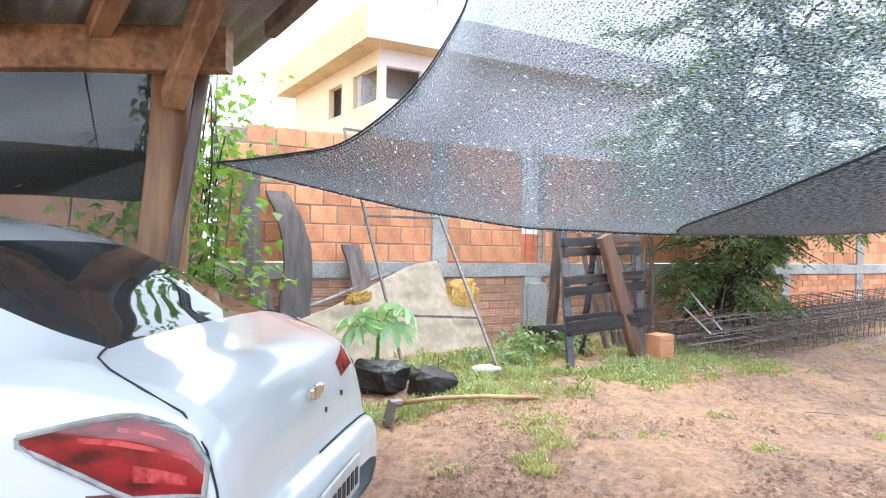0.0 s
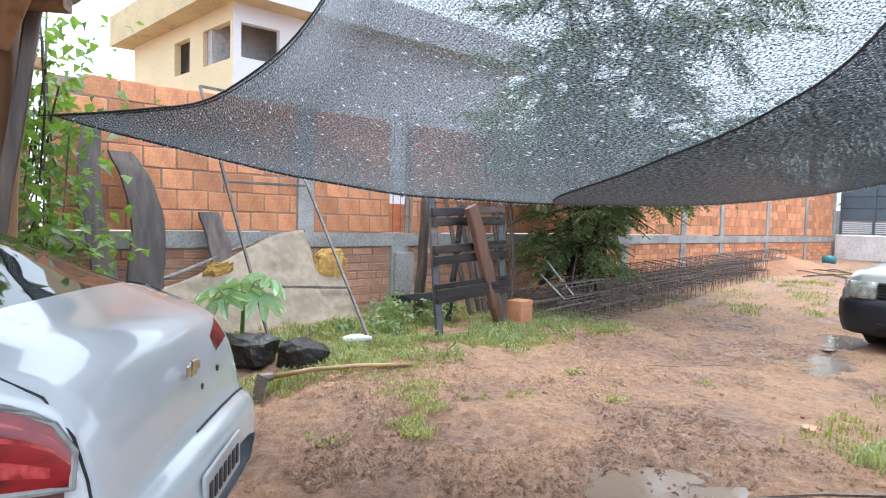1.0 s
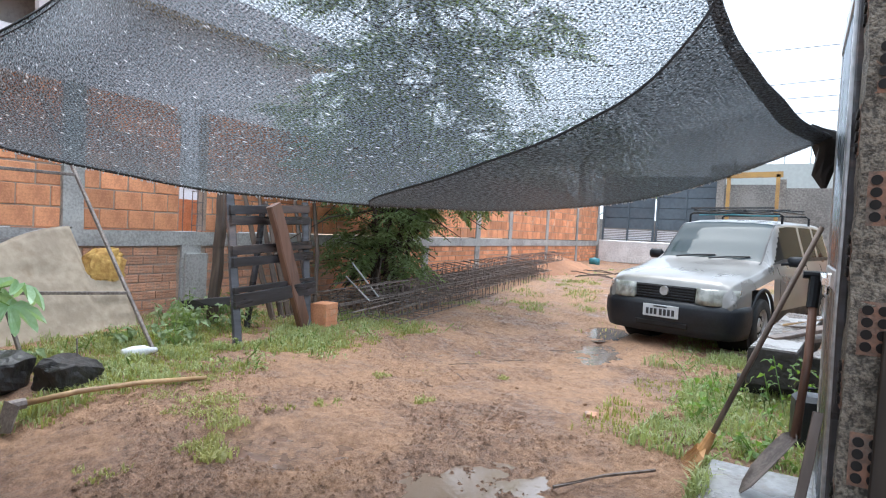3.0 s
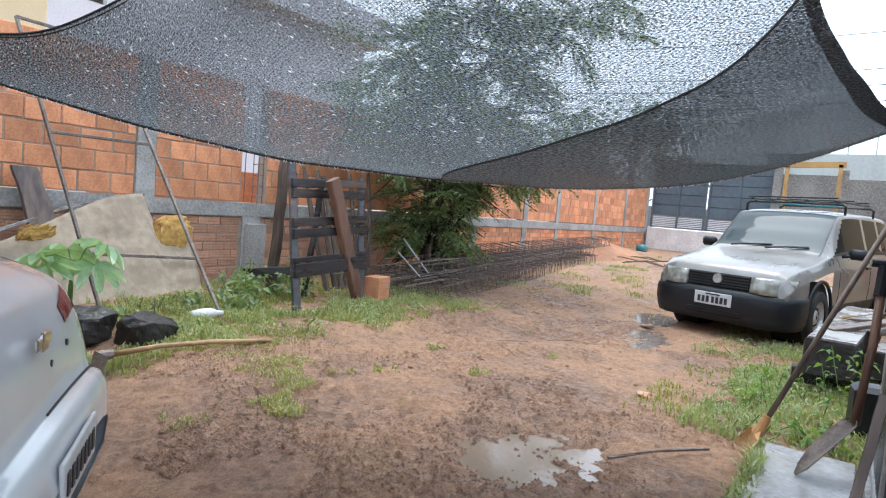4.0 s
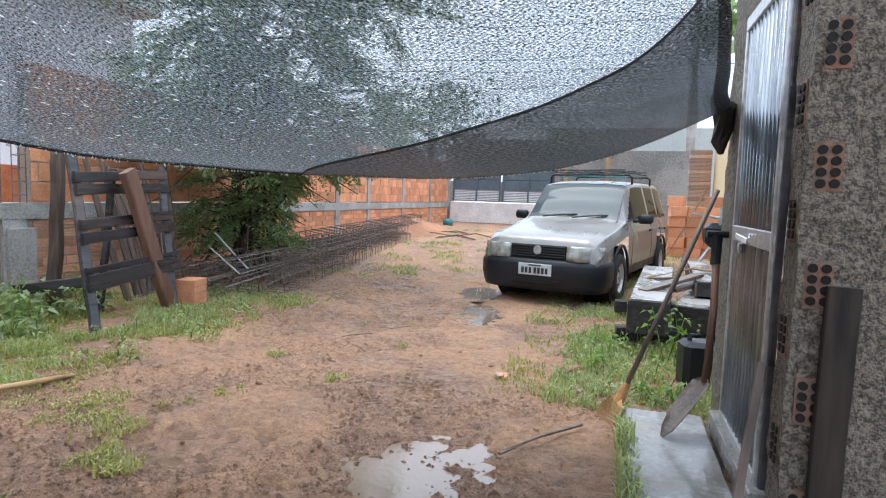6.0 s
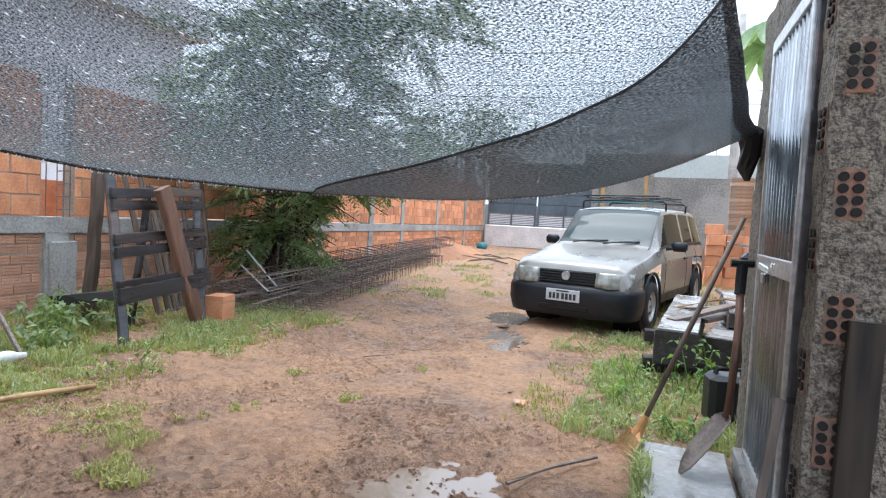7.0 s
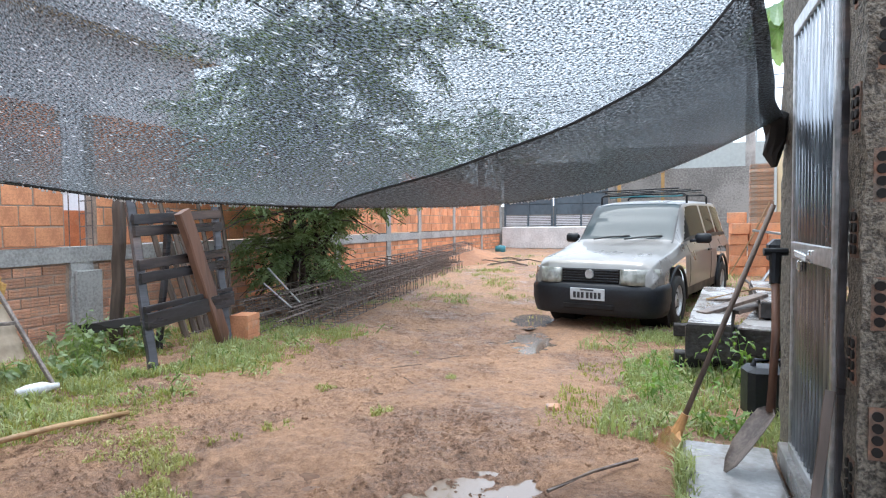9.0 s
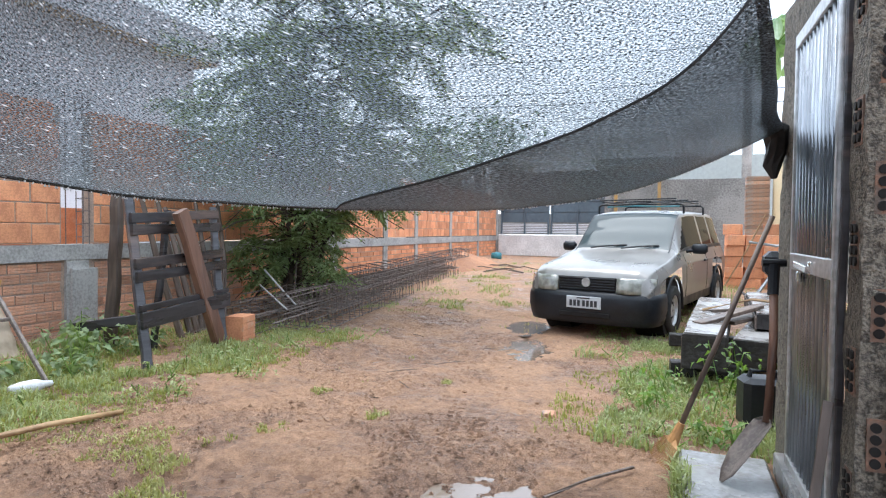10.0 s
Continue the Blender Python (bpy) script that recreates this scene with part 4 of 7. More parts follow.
def vine_clump():
    """Leafy creeper climbing a steel bar near the wall's end."""
    rnd = random.Random(8)
    t = thing("creeper", "bright green creeper climbing rusty steel bars", "plant")
    bm = bmesh.new()
    stems = []
    for k in range(13):
        x, y = -5.2 + rnd.uniform(-0.5, 0.5), 0.50 + rnd.uniform(-0.7, 0.42)
        pts = [Vector((x + 0.1 * i * rnd.uniform(-1, 1), y + 0.1 * rnd.uniform(-1, 1), i * rnd.uniform(0.2, 0.36))) for i in range(9)]
        tube(bm, pts, 0.008, sides=4)
        stems += pts
    tagged(part("stemwork", bm, M["bark"], t), kind="stuff")
    pts = []
    for p in stems:
        for _ in range(24):
            pts.append(p + Vector((rnd.gauss(0, 0.20), rnd.gauss(0, 0.20), rnd.gauss(0, 0.16))))
    vs, fs = scatter_leaves([p for p in pts if p.z > 0.1 and (p.z < 1.9 or p.y > 0.25)], 0.105, 0.07, rnd, droop=0.5)
    raw("leaves", vs, fs, M["vine"], t)
    for x, y in ((-5.35, 0.62), (-5.15, 0.80)):
        bm = bmesh.new()
        rod(bm, (x, y, -0.05), (x + 0.05, y + 0.05, 3.4), 0.008, sides=5)
        part("steel_bar", bm, M["steel"], t)


vine_clump()


def palmate(bm, c, size, m, lobes=9):
    """Deeply lobed round leaf."""
    cen = bm.verts.new(m @ Vector((0, 0, 0)))
    ring = []
    n = lobes * 6
    for i in range(n):
        a = -2.75 + 5.5 * i / (n - 1)
        ph = (i % 6) / 6
        r = size * (0.42 + 0.58 * math.sin(math.pi * ph) ** 0.8) * (0.75 + 0.25 * math.cos(a / 2))
        ring.append(bm.verts.new(m @ Vector((math.cos(a) * r, math.sin(a) * r, -0.35 * r * r / size + 0.03 * math.cos(ph * 6.28)))))
    for p, q in zip(ring, ring[1:]):
        bm.faces.new((cen, p, q))


def papaya(base, h, leaves, size, name_label, tilt=0.5, seed=1):
    rnd = random.Random(seed)
    t = thing("papaya_plant", name_label, "plant")
    b = Vector(base)
    bm = bmesh.new()
    tube(bm, [b, b + Vector((0.01, 0.01, h * 0.5)), b + Vector((0, 0.02, h))], [0.022, 0.018, 0.012])
    part("stem", bm, M["vine"], t)
    for k in range(leaves):
        a = k * 2.4 + 0.4
        top = b + Vector((math.cos(a) * size * 0.9, math.sin(a) * size * 0.9, h + rnd.uniform(-0.05, 0.16)))
        bm = bmesh.new()
        tube(bm, [b + Vector((0, 0.02, h * rnd.uniform(0.8, 1))), (b + top) / 2 + Vector((0, 0, h * 0.55)), top], 0.006, sides=5)
        part("stalk", bm, M["vine"], t)
        bm = bmesh.new()
        palmate(bm, None, size, Matrix.Translation(top) @ Euler((rnd.uniform(-0.3, 0.3), tilt + rnd.uniform(-0.2, 0.2), a)).to_matrix().to_4x4())
        part("leaf", bm, M["papaya"], t, smooth=False)


papaya((-4.75, 2.12, -0.10), 0.58, 5, 0.23, "young papaya plant with large lobed leaves", 0.40)
papaya((0.85, 7.6, 0.1), 3.1, 7, 0.42, "tall papaya plant behind the shed wall", 0.6, 2)


# ---- grass and weeds ----
def grass_field(name, label, zones, material, height, seed):
    rnd = np.random.RandomState(seed)
    vs, fs = [], []
    for x0, x1, y0, y1, count, keep in zones:
        xs, ys = rnd.uniform(x0, x1, count), rnd.uniform(y0, y1, count)
        hs, an, ln = rnd.uniform(0.35, 1.1, count), rnd.uniform(0, 6.283, count), rnd.uniform(0.1, 0.9, count)
        for x, y, h, a, q in zip(xs, ys, hs, an, ln):
            d = 0.8 * noise.noise((x * 1.7, y * 1.7, 3.1)) + 0.6 * noise.noise((x * 5, y * 5, 1.1)) + 0.35 * noise.noise((x * 14, y * 14, 7.1))
            if x0 < -2:                                    # thins out towards the trodden middle
                d -= 0.75 * smoothstep(-3.75, -3.05, x) * smoothstep(9, 6, y)
            if d < keep:
                continue
            h = h * height * (0.6 + 0.8 * min(1, max(0, d - keep)))
            z = ground_z(x, y) - 0.01
            w = 0.0035 + 0.002 * h / height
            cx, sx = math.cos(a), math.sin(a)
            b = len(vs)
            vs += [(x - sx * w, y + cx * w, z), (x + sx * w, y - cx * w, z),
                   (x + cx * h * q * 0.35 + sx * w * 0.8, y + sx * h * q * 0.35 - cx * w * 0.8, z + h * 0.6),
                   (x + cx * h * q * 0.35 - sx * w * 0.8, y + sx * h * q * 0.35 + cx * w * 0.8, z + h * 0.6),
                   (x + cx * h * q, y + sx * h * q, z + h * (1 - 0.4 * q))]
            fs += [(b, b + 1, b + 2, b + 3), (b + 3, b + 2, b + 4)]
    tagged(raw(name, vs, fs, material), label, "grass", kind="stuff")


LEFT = [(-5.9, -3.6, 2.6, 6.2, 11000, -0.08), (-4.6, -3.2, 3.0, 5.6, 8000, 0.0), (-5.0, -3.0, 1.7, 3.3, 9000, 0.05), (-3.6, -2.8, 2.0, 3.4, 3000, 0.15),
        (-4.4, -2.6, 5.2, 9.0, 6000, 0.22), (-5.2, -2.6, 9.0, 17.0, 9000, 0.2)]
RIGHT = [(-0.85, 0.5, 3.5, 6.8, 13000, -0.12), (-1.3, 0.6, 6.0, 9.5, 7000, -0.05), (-0.6, 1.9, 9.0, 14.0, 5000, -0.1), (-0.46, -0.38, 2.3, 3.6, 700, -0.5)]
grass_field("grass", "wet green grass along the brick wall", LEFT, M["grass"], 0.11, 1)
grass_field("grass", "wet green grass between door and cars", RIGHT, M["grass"], 0.115, 2)
grass_field("dry_grass", "thin yellowed grass on trodden soil", [(-5.4, -2.6, 1.9, 5.8, 34000, -0.2), (-1.2, 0.4, 3.6, 8.0, 9000, -0.1), (-4.2, -2.0, 5.5, 13, 8000, 0.1)], M["dry"], 0.075, 3)


TUFTS = [(-3.3, 2.5, .2), (-3.0, 2.3, .2), (-2.85, 2.1, .15), (-2.7, 2.45, .12), (-3.1, 2.75, .18), (-3.4, 2.9, .2), (-2.95, 2.55, .16), (-2.55, 3.1, .1), (-2.1, 3.5, .08),
         (-2.0, 4.6, .1), (-2.6, 2.2, .12), (-2.42, 2.16, .1), (-3.15, 1.95, .2), (-2.8, 1.85, .15), (-3.0, 4.6, .12), (-2.75, 3.9, .08)]
grass_field("grass_tufts", "sparse tufts of short yellow-green grass in trodden soil",
            [(x - r * a, x + r * a, y - r * b, y + r * b, int(750 * r), -0.75) for x, y, r in TUFTS for a, b in ((1, 0.5), (0.5, 1), (0.75, 0.75))], M["tuft"], 0.055, 6)


def weeds(name, label, spots, material, seed, l=0.09, w=0.05):
    rnd = random.Random(seed)
    for x, y, r, h, n in spots:
        t = thing(name, label, "plant", group="weeds")
        pts = []
        bm = bmesh.new()
        for _ in range(max(3, n // 14)):
            a, q = rnd.uniform(0, 6.283), rnd.uniform(0, r)
            g = Vector((x + math.cos(a) * q, y + math.sin(a) * q, ground_z(x, y) - 0.02))
            top = g + Vector((rnd.uniform(-0.1, 0.1), rnd.uniform(-0.1, 0.1), h * rnd.uniform(0.5, 1)))
            tube(bm, [g, (g + top) / 2, top], 0.004, sides=4)
            for _ in range(14):
                f = rnd.uniform(0.25, 1.05)
                pts.append(g.lerp(top, f) + Vector((rnd.gauss(0, 0.05), rnd.gauss(0, 0.05), 0)))
        tagged(part("stemwork", bm, M["vine"], t), kind="stuff")
        vs, fs = scatter_leaves(pts, l, w, rnd, droop=0.4)
        raw("leaves", vs, fs, material, t)


weeds("weed", "leafy green weeds at the foot of the wall", [(-5.1, 3.9, 0.3, 0.34, 160), (-5.4, 4.2, 0.3, 0.4, 160), (-4.9, 4.3, 0.25, 0.3, 120), (-4.7, 3.5, 0.22, 0.26, 110),
      (-5.0, 3.2, 0.2, 0.2, 80), (-4.75, 2.1, 0.3, 0.2, 120), (-5.6, 4.7, 0.3, 0.25, 110)], M["leaf"], 11)
weeds("weed", "bright green weeds beside the jerrycan", [(-0.45, 4.4, 0.25, 0.3, 90), (-0.1, 4.75, 0.2, 0.42, 90), (-0.55, 5.2, 0.25, 0.25, 80), (-0.2, 3.75, 0.16, 0.2, 70)], M["vine"], 12, 0.06, 0.03)
weeds("weed", "low scrubby weeds in the grass along the wall", [(-3.7, 3.3, 0.3, 0.12, 110), (-4.0, 4.4, 0.35, 0.13, 150), (-3.8, 5.1, 0.3, 0.12, 130), (-4.2, 3.6, 0.35, 0.14, 140), (-3.55, 4.1, 0.25, 0.10, 110),
      (-4.5, 5.5, 0.3, 0.14, 120), (-3.6, 5.8, 0.25, 0.10, 100), (-4.9, 2.8, 0.3, 0.14, 120), (-4.3, 2.75, 0.3, 0.12, 110)], M["grass"], 13, 0.045, 0.02)
weeds("weed", "low scrubby weeds in the grass by the door", [(-0.55, 4.7, 0.25, 0.14, 120), (-0.45, 3.75, 0.2, 0.14, 100), (-0.7, 5.6, 0.3, 0.13, 130), (-0.95, 6.4, 0.3, 0.12, 120), (-0.3, 5.0, 0.2, 0.2, 100)], M["grass"], 14, 0.045, 0.02)

# ---- shade net ----
NA, NB = Vector((-4.07, 0.73, 0)), Vector((0.0, 3.5, 0))
CHORD = (NB - NA).normalized()
FRONT = [(0, 1.65), (0.09, 1.54), (0.18, 1.445), (0.30, 1.32), (0.44, 1.22), (0.55, 1.195), (0.70, 1.20), (0.78, 1.24), (0.85, 1.31), (0.94, 1.48), (1.0, 1.61)]
LEFT_EDGE = [(0, 1.65), (0.07, 1.655), (0.14, 1.67), (0.20, 1.70), (0.25, 1.79), (0.30, 1.95), (0.34, 2.15), (0.37, 2.38), (0.39, 2.75)]
RIGHT_EDGE = [(0.0, 3.5, 1.61), (-0.11, 2.95, 1.58), (-0.18, 2.5, 1.585), (-0.23, 2.2, 1.60), (-0.29, 1.92, 1.66), (-0.36, 1.7, 1.95), (-0.46, 1.5, 2.55)]


def along(pts, f):
    """Point at share f of a polyline of tuples, smoothed."""
    k = f * (len(pts) - 1)
    i = min(int(k), len(pts) - 2)
    t = k - i
    p = [Vector(pts[max(0, min(len(pts) - 1, j))]) for j in (i - 1, i, i + 1, i + 2)]
    return 0.5 * ((2 * p[1]) + (p[2] - p[0]) * t + (2 * p[0] - 5 * p[1] + 4 * p[2] - p[3]) * t * t + (3 * p[1] - p[0] - 3 * p[2] + p[3]) * t ** 3)


def on_chord(sz):
    s, z = sz
    p = NA.lerp(NB, s)
    return (p.x, p.y, z)


front3 = [on_chord((s, float(np.interp(s, [a for a, _ in FRONT], [b for _, b in FRONT])))) for s in np.linspace(0, 1, 17)]
left3 = [on_chord(q) for q in LEFT_EDGE]
top3 = [left3[-1], (-1.75, 1.35, 2.72), (-1.0, 1.05, 2.62), RIGHT_EDGE[-1]]


def net_point(u, v):
    f, t = along(front3, u), along(top3, u)
    l, r = along(left3, v), along(RIGHT_EDGE, v)
    c = (front3[0], front3[-1], top3[0], top3[-1])
    p = f * (1 - v) + t * v + l * (1 - u) + r * u - (Vector(c[0]) * (1 - u) * (1 - v) + Vector(c[1]) * u * (1 - v) + Vector(c[2]) * (1 - u) * v + Vector(c[3]) * u * v)
    fold = 0.012 * noise.noise((u * 9, v * 4, 0)) + 0.010 * math.sin((u * 1.3 + v) * 22) * (1 - v) * v
    p.z -= 0.22 * v * (1 - v) * smoothstep(0.30, 0.70, u) * smoothstep(1.0, 0.86, u)          # sag of the wet cloth
    return p + Vector((-0.5, 0.75, -0.3)) * fold


def net_sheet(name, pts_uv, rows, cols, material, parent, lift):
    vs, uv = [], []
    for j in range(rows):
        for i in range(cols):
            u, v = pts_uv(i / (cols - 1), j / (rows - 1))
            vs.append(net_point(u, v) + lift)
            q = vs[-1] - NA
            s = q.x * CHORD.x + q.y * CHORD.y
            uv.append((s, q.z + abs(q.y * CHORD.x - q.x * CHORD.y)))
    fs = [(j * cols + i, j * cols + i + 1, (j + 1) * cols + i + 1, (j + 1) * cols + i) for j in range(rows - 1) for i in range(cols - 1)]
    ob = raw(name, vs, fs, material, parent, smooth=True)
    layer = ob.data.uv_layers.new(name="weave")
    for lp in ob.data.loops:
        layer.data[lp.index].uv = uv[lp.vertex_index]
    return ob


net = thing("shade_net", "sagging black shade net, soaked and dripping with rain", "shade net")
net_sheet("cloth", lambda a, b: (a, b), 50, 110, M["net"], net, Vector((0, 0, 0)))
fold_layer = net_sheet("folded_layer", lambda a, b: (0.58 + 0.42 * a, b * 0.585 * a ** 0.5 * (1 + 0.22 * a)), 26, 60, M["netfold"], net, Vector((0.006, -0.012, -0.006)))
tagged(fold_layer, "doubled-over darker layer of the net")
for nm, pts, r in (("front_cord", [net_point(u, 0) for u in np.linspace(0, 1, 60)], 0.003),
                   ("edge_cord", [net_point(0, v) for v in np.linspace(0, 1, 40)], 0.007),
                   ("hem_seam", [net_point(0.012 + 0.02 * v, v) for v in np.linspace(0.15, 1, 40)], 0.0035),
                   ("fold_seam", [net_point(0.58 + 0.42 * a, 0.585 * a ** 0.5 * (1 + 0.22 * a)) + Vector((0.006, -0.014, -0.006)) for a in np.linspace(0, 1, 40)], 0.004)):
    bm = bmesh.new()
    tube(bm, pts, r, sides=5)
    part(nm, bm, M["rope"], net)
net_hem = net_sheet("side_hem", lambda a, b: (0.978 + 0.022 * a, b), 30, 5, M["netdense"], net, Vector((0.004, -0.02, -0.004)))
net_hem2 = net_sheet("side_hem", lambda a, b: (a * 0.97, b * 0.018), 4, 90, M["netdense"], net, Vector((0.004, -0.006, 0)))
bm = bmesh.new()
tube(bm, [(-0.09, 3.42, 1.63), (-0.03, 3.49, 1.60), (-0.02, 3.53, 1.52), (-0.03, 3.55, 1.44), (-0.02, 3.56, 1.38)], [0.03, 0.055, 0.05, 0.035, 0.012], sides=9)
for v in bm.verts:
    v.co += Vector((noise.noise(v.co * 30), noise.noise(v.co * 30 + Vector((4, 0, 0))), 0)) * 0.018
part("knot", bm, M["rope"], net, "bunched net tied to the wall")
bm = bmesh.new()
tube(bm, [NA + Vector((0, 0, 1.65)), NA + Vector((-0.45, -0.1, 1.68)), NA + Vector((-1.1, -0.1, 1.72))], 0.006, sides=5)
part("tie_rope", bm, M["rope"], net)
rnd = random.Random(21)
dv, df = [], []
for k in range(330):                                    # drops hanging from the front edge
    u = rnd.uniform(0.12, 0.93)
    c = net_point(u, rnd.choice((0, 0, 0.004, 0.012))) + Vector((0.004, -0.008, -0.008))
    r = rnd.uniform(0.0025, 0.0055)
    b = len(dv)
    dv += [c + Vector(q) * r for q in ((1, 0, 0), (0, 1, 0), (-1, 0, 0), (0, -1, 0), (0, 0, 1.4), (0, 0, -1))]
    df += [(b + i, b + (i + 1) % 4, b + 4) for i in range(4)] + [(b + (i + 1) % 4, b + i, b + 5) for i in range(4)]
drops = raw("drip_line", dv, df, M["drop"], net, smooth=True)
tagged(drops, "bright water drops along the edge", kind="stuff")

# ---- shed roof over the saloon ----
PX, PY = -3.9, 0.44
F0, R0 = Vector((-0.891, 0.454, 0)), Vector((0.454, 0.891, 0))
post = thing("roof_post", "thick peeled tree-trunk post carrying the shed roof", "post")
bm = bmesh.new()
pts = [Vector((PX - 0.02, PY - 0.10, -0.25)), Vector((PX - 0.01, PY - 0.05, 0.6)), Vector((PX, PY - 0.02, 1.2)), Vector((PX + 0.0, PY + 0.02, 1.8)), Vector((PX + 0.01, PY + 0.03, 2.2))]
tube(bm, pts, [0.17, 0.155, 0.14, 0.13, 0.13], sides=16)
part("trunk", bm, M["wood"], post, smooth=True)
bm = bmesh.new()
bar(bm, (PX + 0.14, PY - 0.13, -0.1), (PX + 0.18, PY + 0.20, 2.30), 0.10, 0.07, cuts=8, rough=0.006, bevel=0.01)
part("side_pole", bm, M["oldwood"], post, "dark weathered batten beside the trunk")
roof = thing("shed_roof", "lean-to roof of corrugated fibre-cement on rough beams", "roof")
p0 = Vector((PX, PY, 2.23))
bm = bmesh.new()
bar(bm, p0 - R0 * 4.2 + Vector((0.16, -0.08, 0.0)), p0 + R0 * 0.42 + Vector((0.16, -0.08, 0.0)), 0.12, 0.25, bevel=0.01, cuts=10, rough=0.003)
part("beam", bm, M["woodx"], roof)
RAF = Vector((0.927, 0.168, 0.04))
for off in (0.0, -0.45, -1.1, -2.2, -3.3):
    bm = bmesh.new()
    a = p0 + R0 * off + Vector((0.1, 0, 0.0)) - (RAF * 0.25)
    bar(bm, a + (Vector((0.32, 0.05, -0.27)) if off == 0 else Vector((0, 0, 0.10))), a + RAF * (1.45 if off == 0 else 4.1) + Vector((0, 0, 0.22 if off == 0 else 0.10)), 0.12, 0.13, bevel=0.012, cuts=8, rough=0.004)
    part("brace" if off == 0 else "rafter", bm, M["woodx"], roof)
bm = bmesh.new()
bar(bm, p0 + R0 * 0.55 + Vector((0.3, 0, 0.1)), p0 + R0 * 0.45 + RAF * 2.6 + Vector((0, 0, 0.12)), 0.07, 0.10, bevel=0.01, cuts=6, rough=0.004)
part("rafter", bm, M["oldwood"], roof)
vs, fs = [], []
n1, n2 = 170, 8
for j in range(n2):
    for i in range(n1):
        s = -4.4 + 5.1 * i / (n1 - 1)
        q = -0.9 + 4.9 * j / (n2 - 1)
        p = p0 + R0 * s + RAF * q + Vector((0, 0, 0.22 + 0.026 * math.sin(s * 2 * math.pi / 0.177)))
        vs.append(p)
fs = [(j * n1 + i, j * n1 + i + 1, (j + 1) * n1 + i + 1, (j + 1) * n1 + i) for j in range(n2 - 1) for i in range(n1 - 1)]
sheet = raw("corrugated_sheet", vs, fs, M["fibre"], roof, smooth=True)
sheet.modifiers.new("thickness", "SOLIDIFY").thickness = 0.008
curt = thing("side_net", "dark shade net hanging behind the shed beam", "shade net")
vs, uvs = [], []
for j in range(14):
    for i in range(50):
        s, f = i / 49, j / 13
        low = 1.50 - 0.12 * math.sin(s * 3.1) - 0.10 * smoothstep(0.72, 1.0, s)
        p = p0 + R0 * (-4.0 + 3.95 * s) + F0 * (0.10 + 0.18 * math.sin(f * 3 + s * 5) * f)
        vs.append(Vector((p.x, p.y, 2.2 * (1 - f) + low * f)))
        uvs.append((s * 4, f * 0.9))
fs = [(j * 50 + i, j * 50 + i + 1, (j + 1) * 50 + i + 1, (j + 1) * 50 + i) for j in range(13) for i in range(49)]
co = raw("cloth", vs, fs, M["netdark"], curt, smooth=True)
lay = co.data.uv_layers.new(name="weave")
for lp in co.data.loops:
    lay.data[lp.index].uv = uvs[lp.vertex_index]
vs2 = []
for j in range(10):
    for i in range(40):
        s, f = i / 39, j / 9
        p = p0 + R0 * (-4.0 + 3.9 * s) + F0 * (0.22 + 0.06 * math.sin(s * 11 + f * 4))
        vs2.append(Vector((p.x, p.y, 1.7 * (1 - f) + (0.55 - 0.2 * s) * f)))
fs2 = [(j * 40 + i, j * 40 + i + 1, (j + 1) * 40 + i + 1, (j + 1) * 40 + i) for j in range(9) for i in range(39)]
co2 = raw("lower_cloth", vs2, fs2, M["netthin"], curt, smooth=True)
lay2 = co2.data.uv_layers.new(name="weave")
for lp in co2.data.loops:
    q = vs2[lp.vertex_index]
    lay2.data[lp.index].uv = (q.y, q.z)
bm = bmesh.new()
box(bm, (-6.9, -2.6, 1.0), (0.16, 7.0, 2.1))
tagged(part("wall_shed_back", bm, M["brickdull"]), "dull brick wall behind the shed", "wall", kind="structure")


# ---- cars ----
def spline(vals, xs, x):
    """Smooth value at x through (xs, vals), without overshoot."""
    i = max(0, min(len(xs) - 2, int(np.searchsorted(xs, x)) - 1))
    h = xs[i + 1] - xs[i]
    t = (x - xs[i]) / h

    def slope(k):
        if k <= 0 or k >= len(xs) - 1:
            return 0 if len(xs) < 3 else (vals[min(k + 1, len(xs) - 1)] - vals[max(k - 1, 0)]) / (xs[min(k + 1, len(xs) - 1)] - xs[max(k - 1, 0)])
        a, b = (vals[k] - vals[k - 1]) / (xs[k] - xs[k - 1]), (vals[k + 1] - vals[k]) / (xs[k + 1] - xs[k])
        return 0 if a * b <= 0 else 2 * a * b / (a + b)
    m0, m1 = slope(i) * h, slope(i + 1) * h
    return (2 * t ** 3 - 3 * t * t + 1) * vals[i] + (t ** 3 - 2 * t * t + t) * m0 + (-2 * t ** 3 + 3 * t * t) * vals[i + 1] + (t ** 3 - t * t) * m1


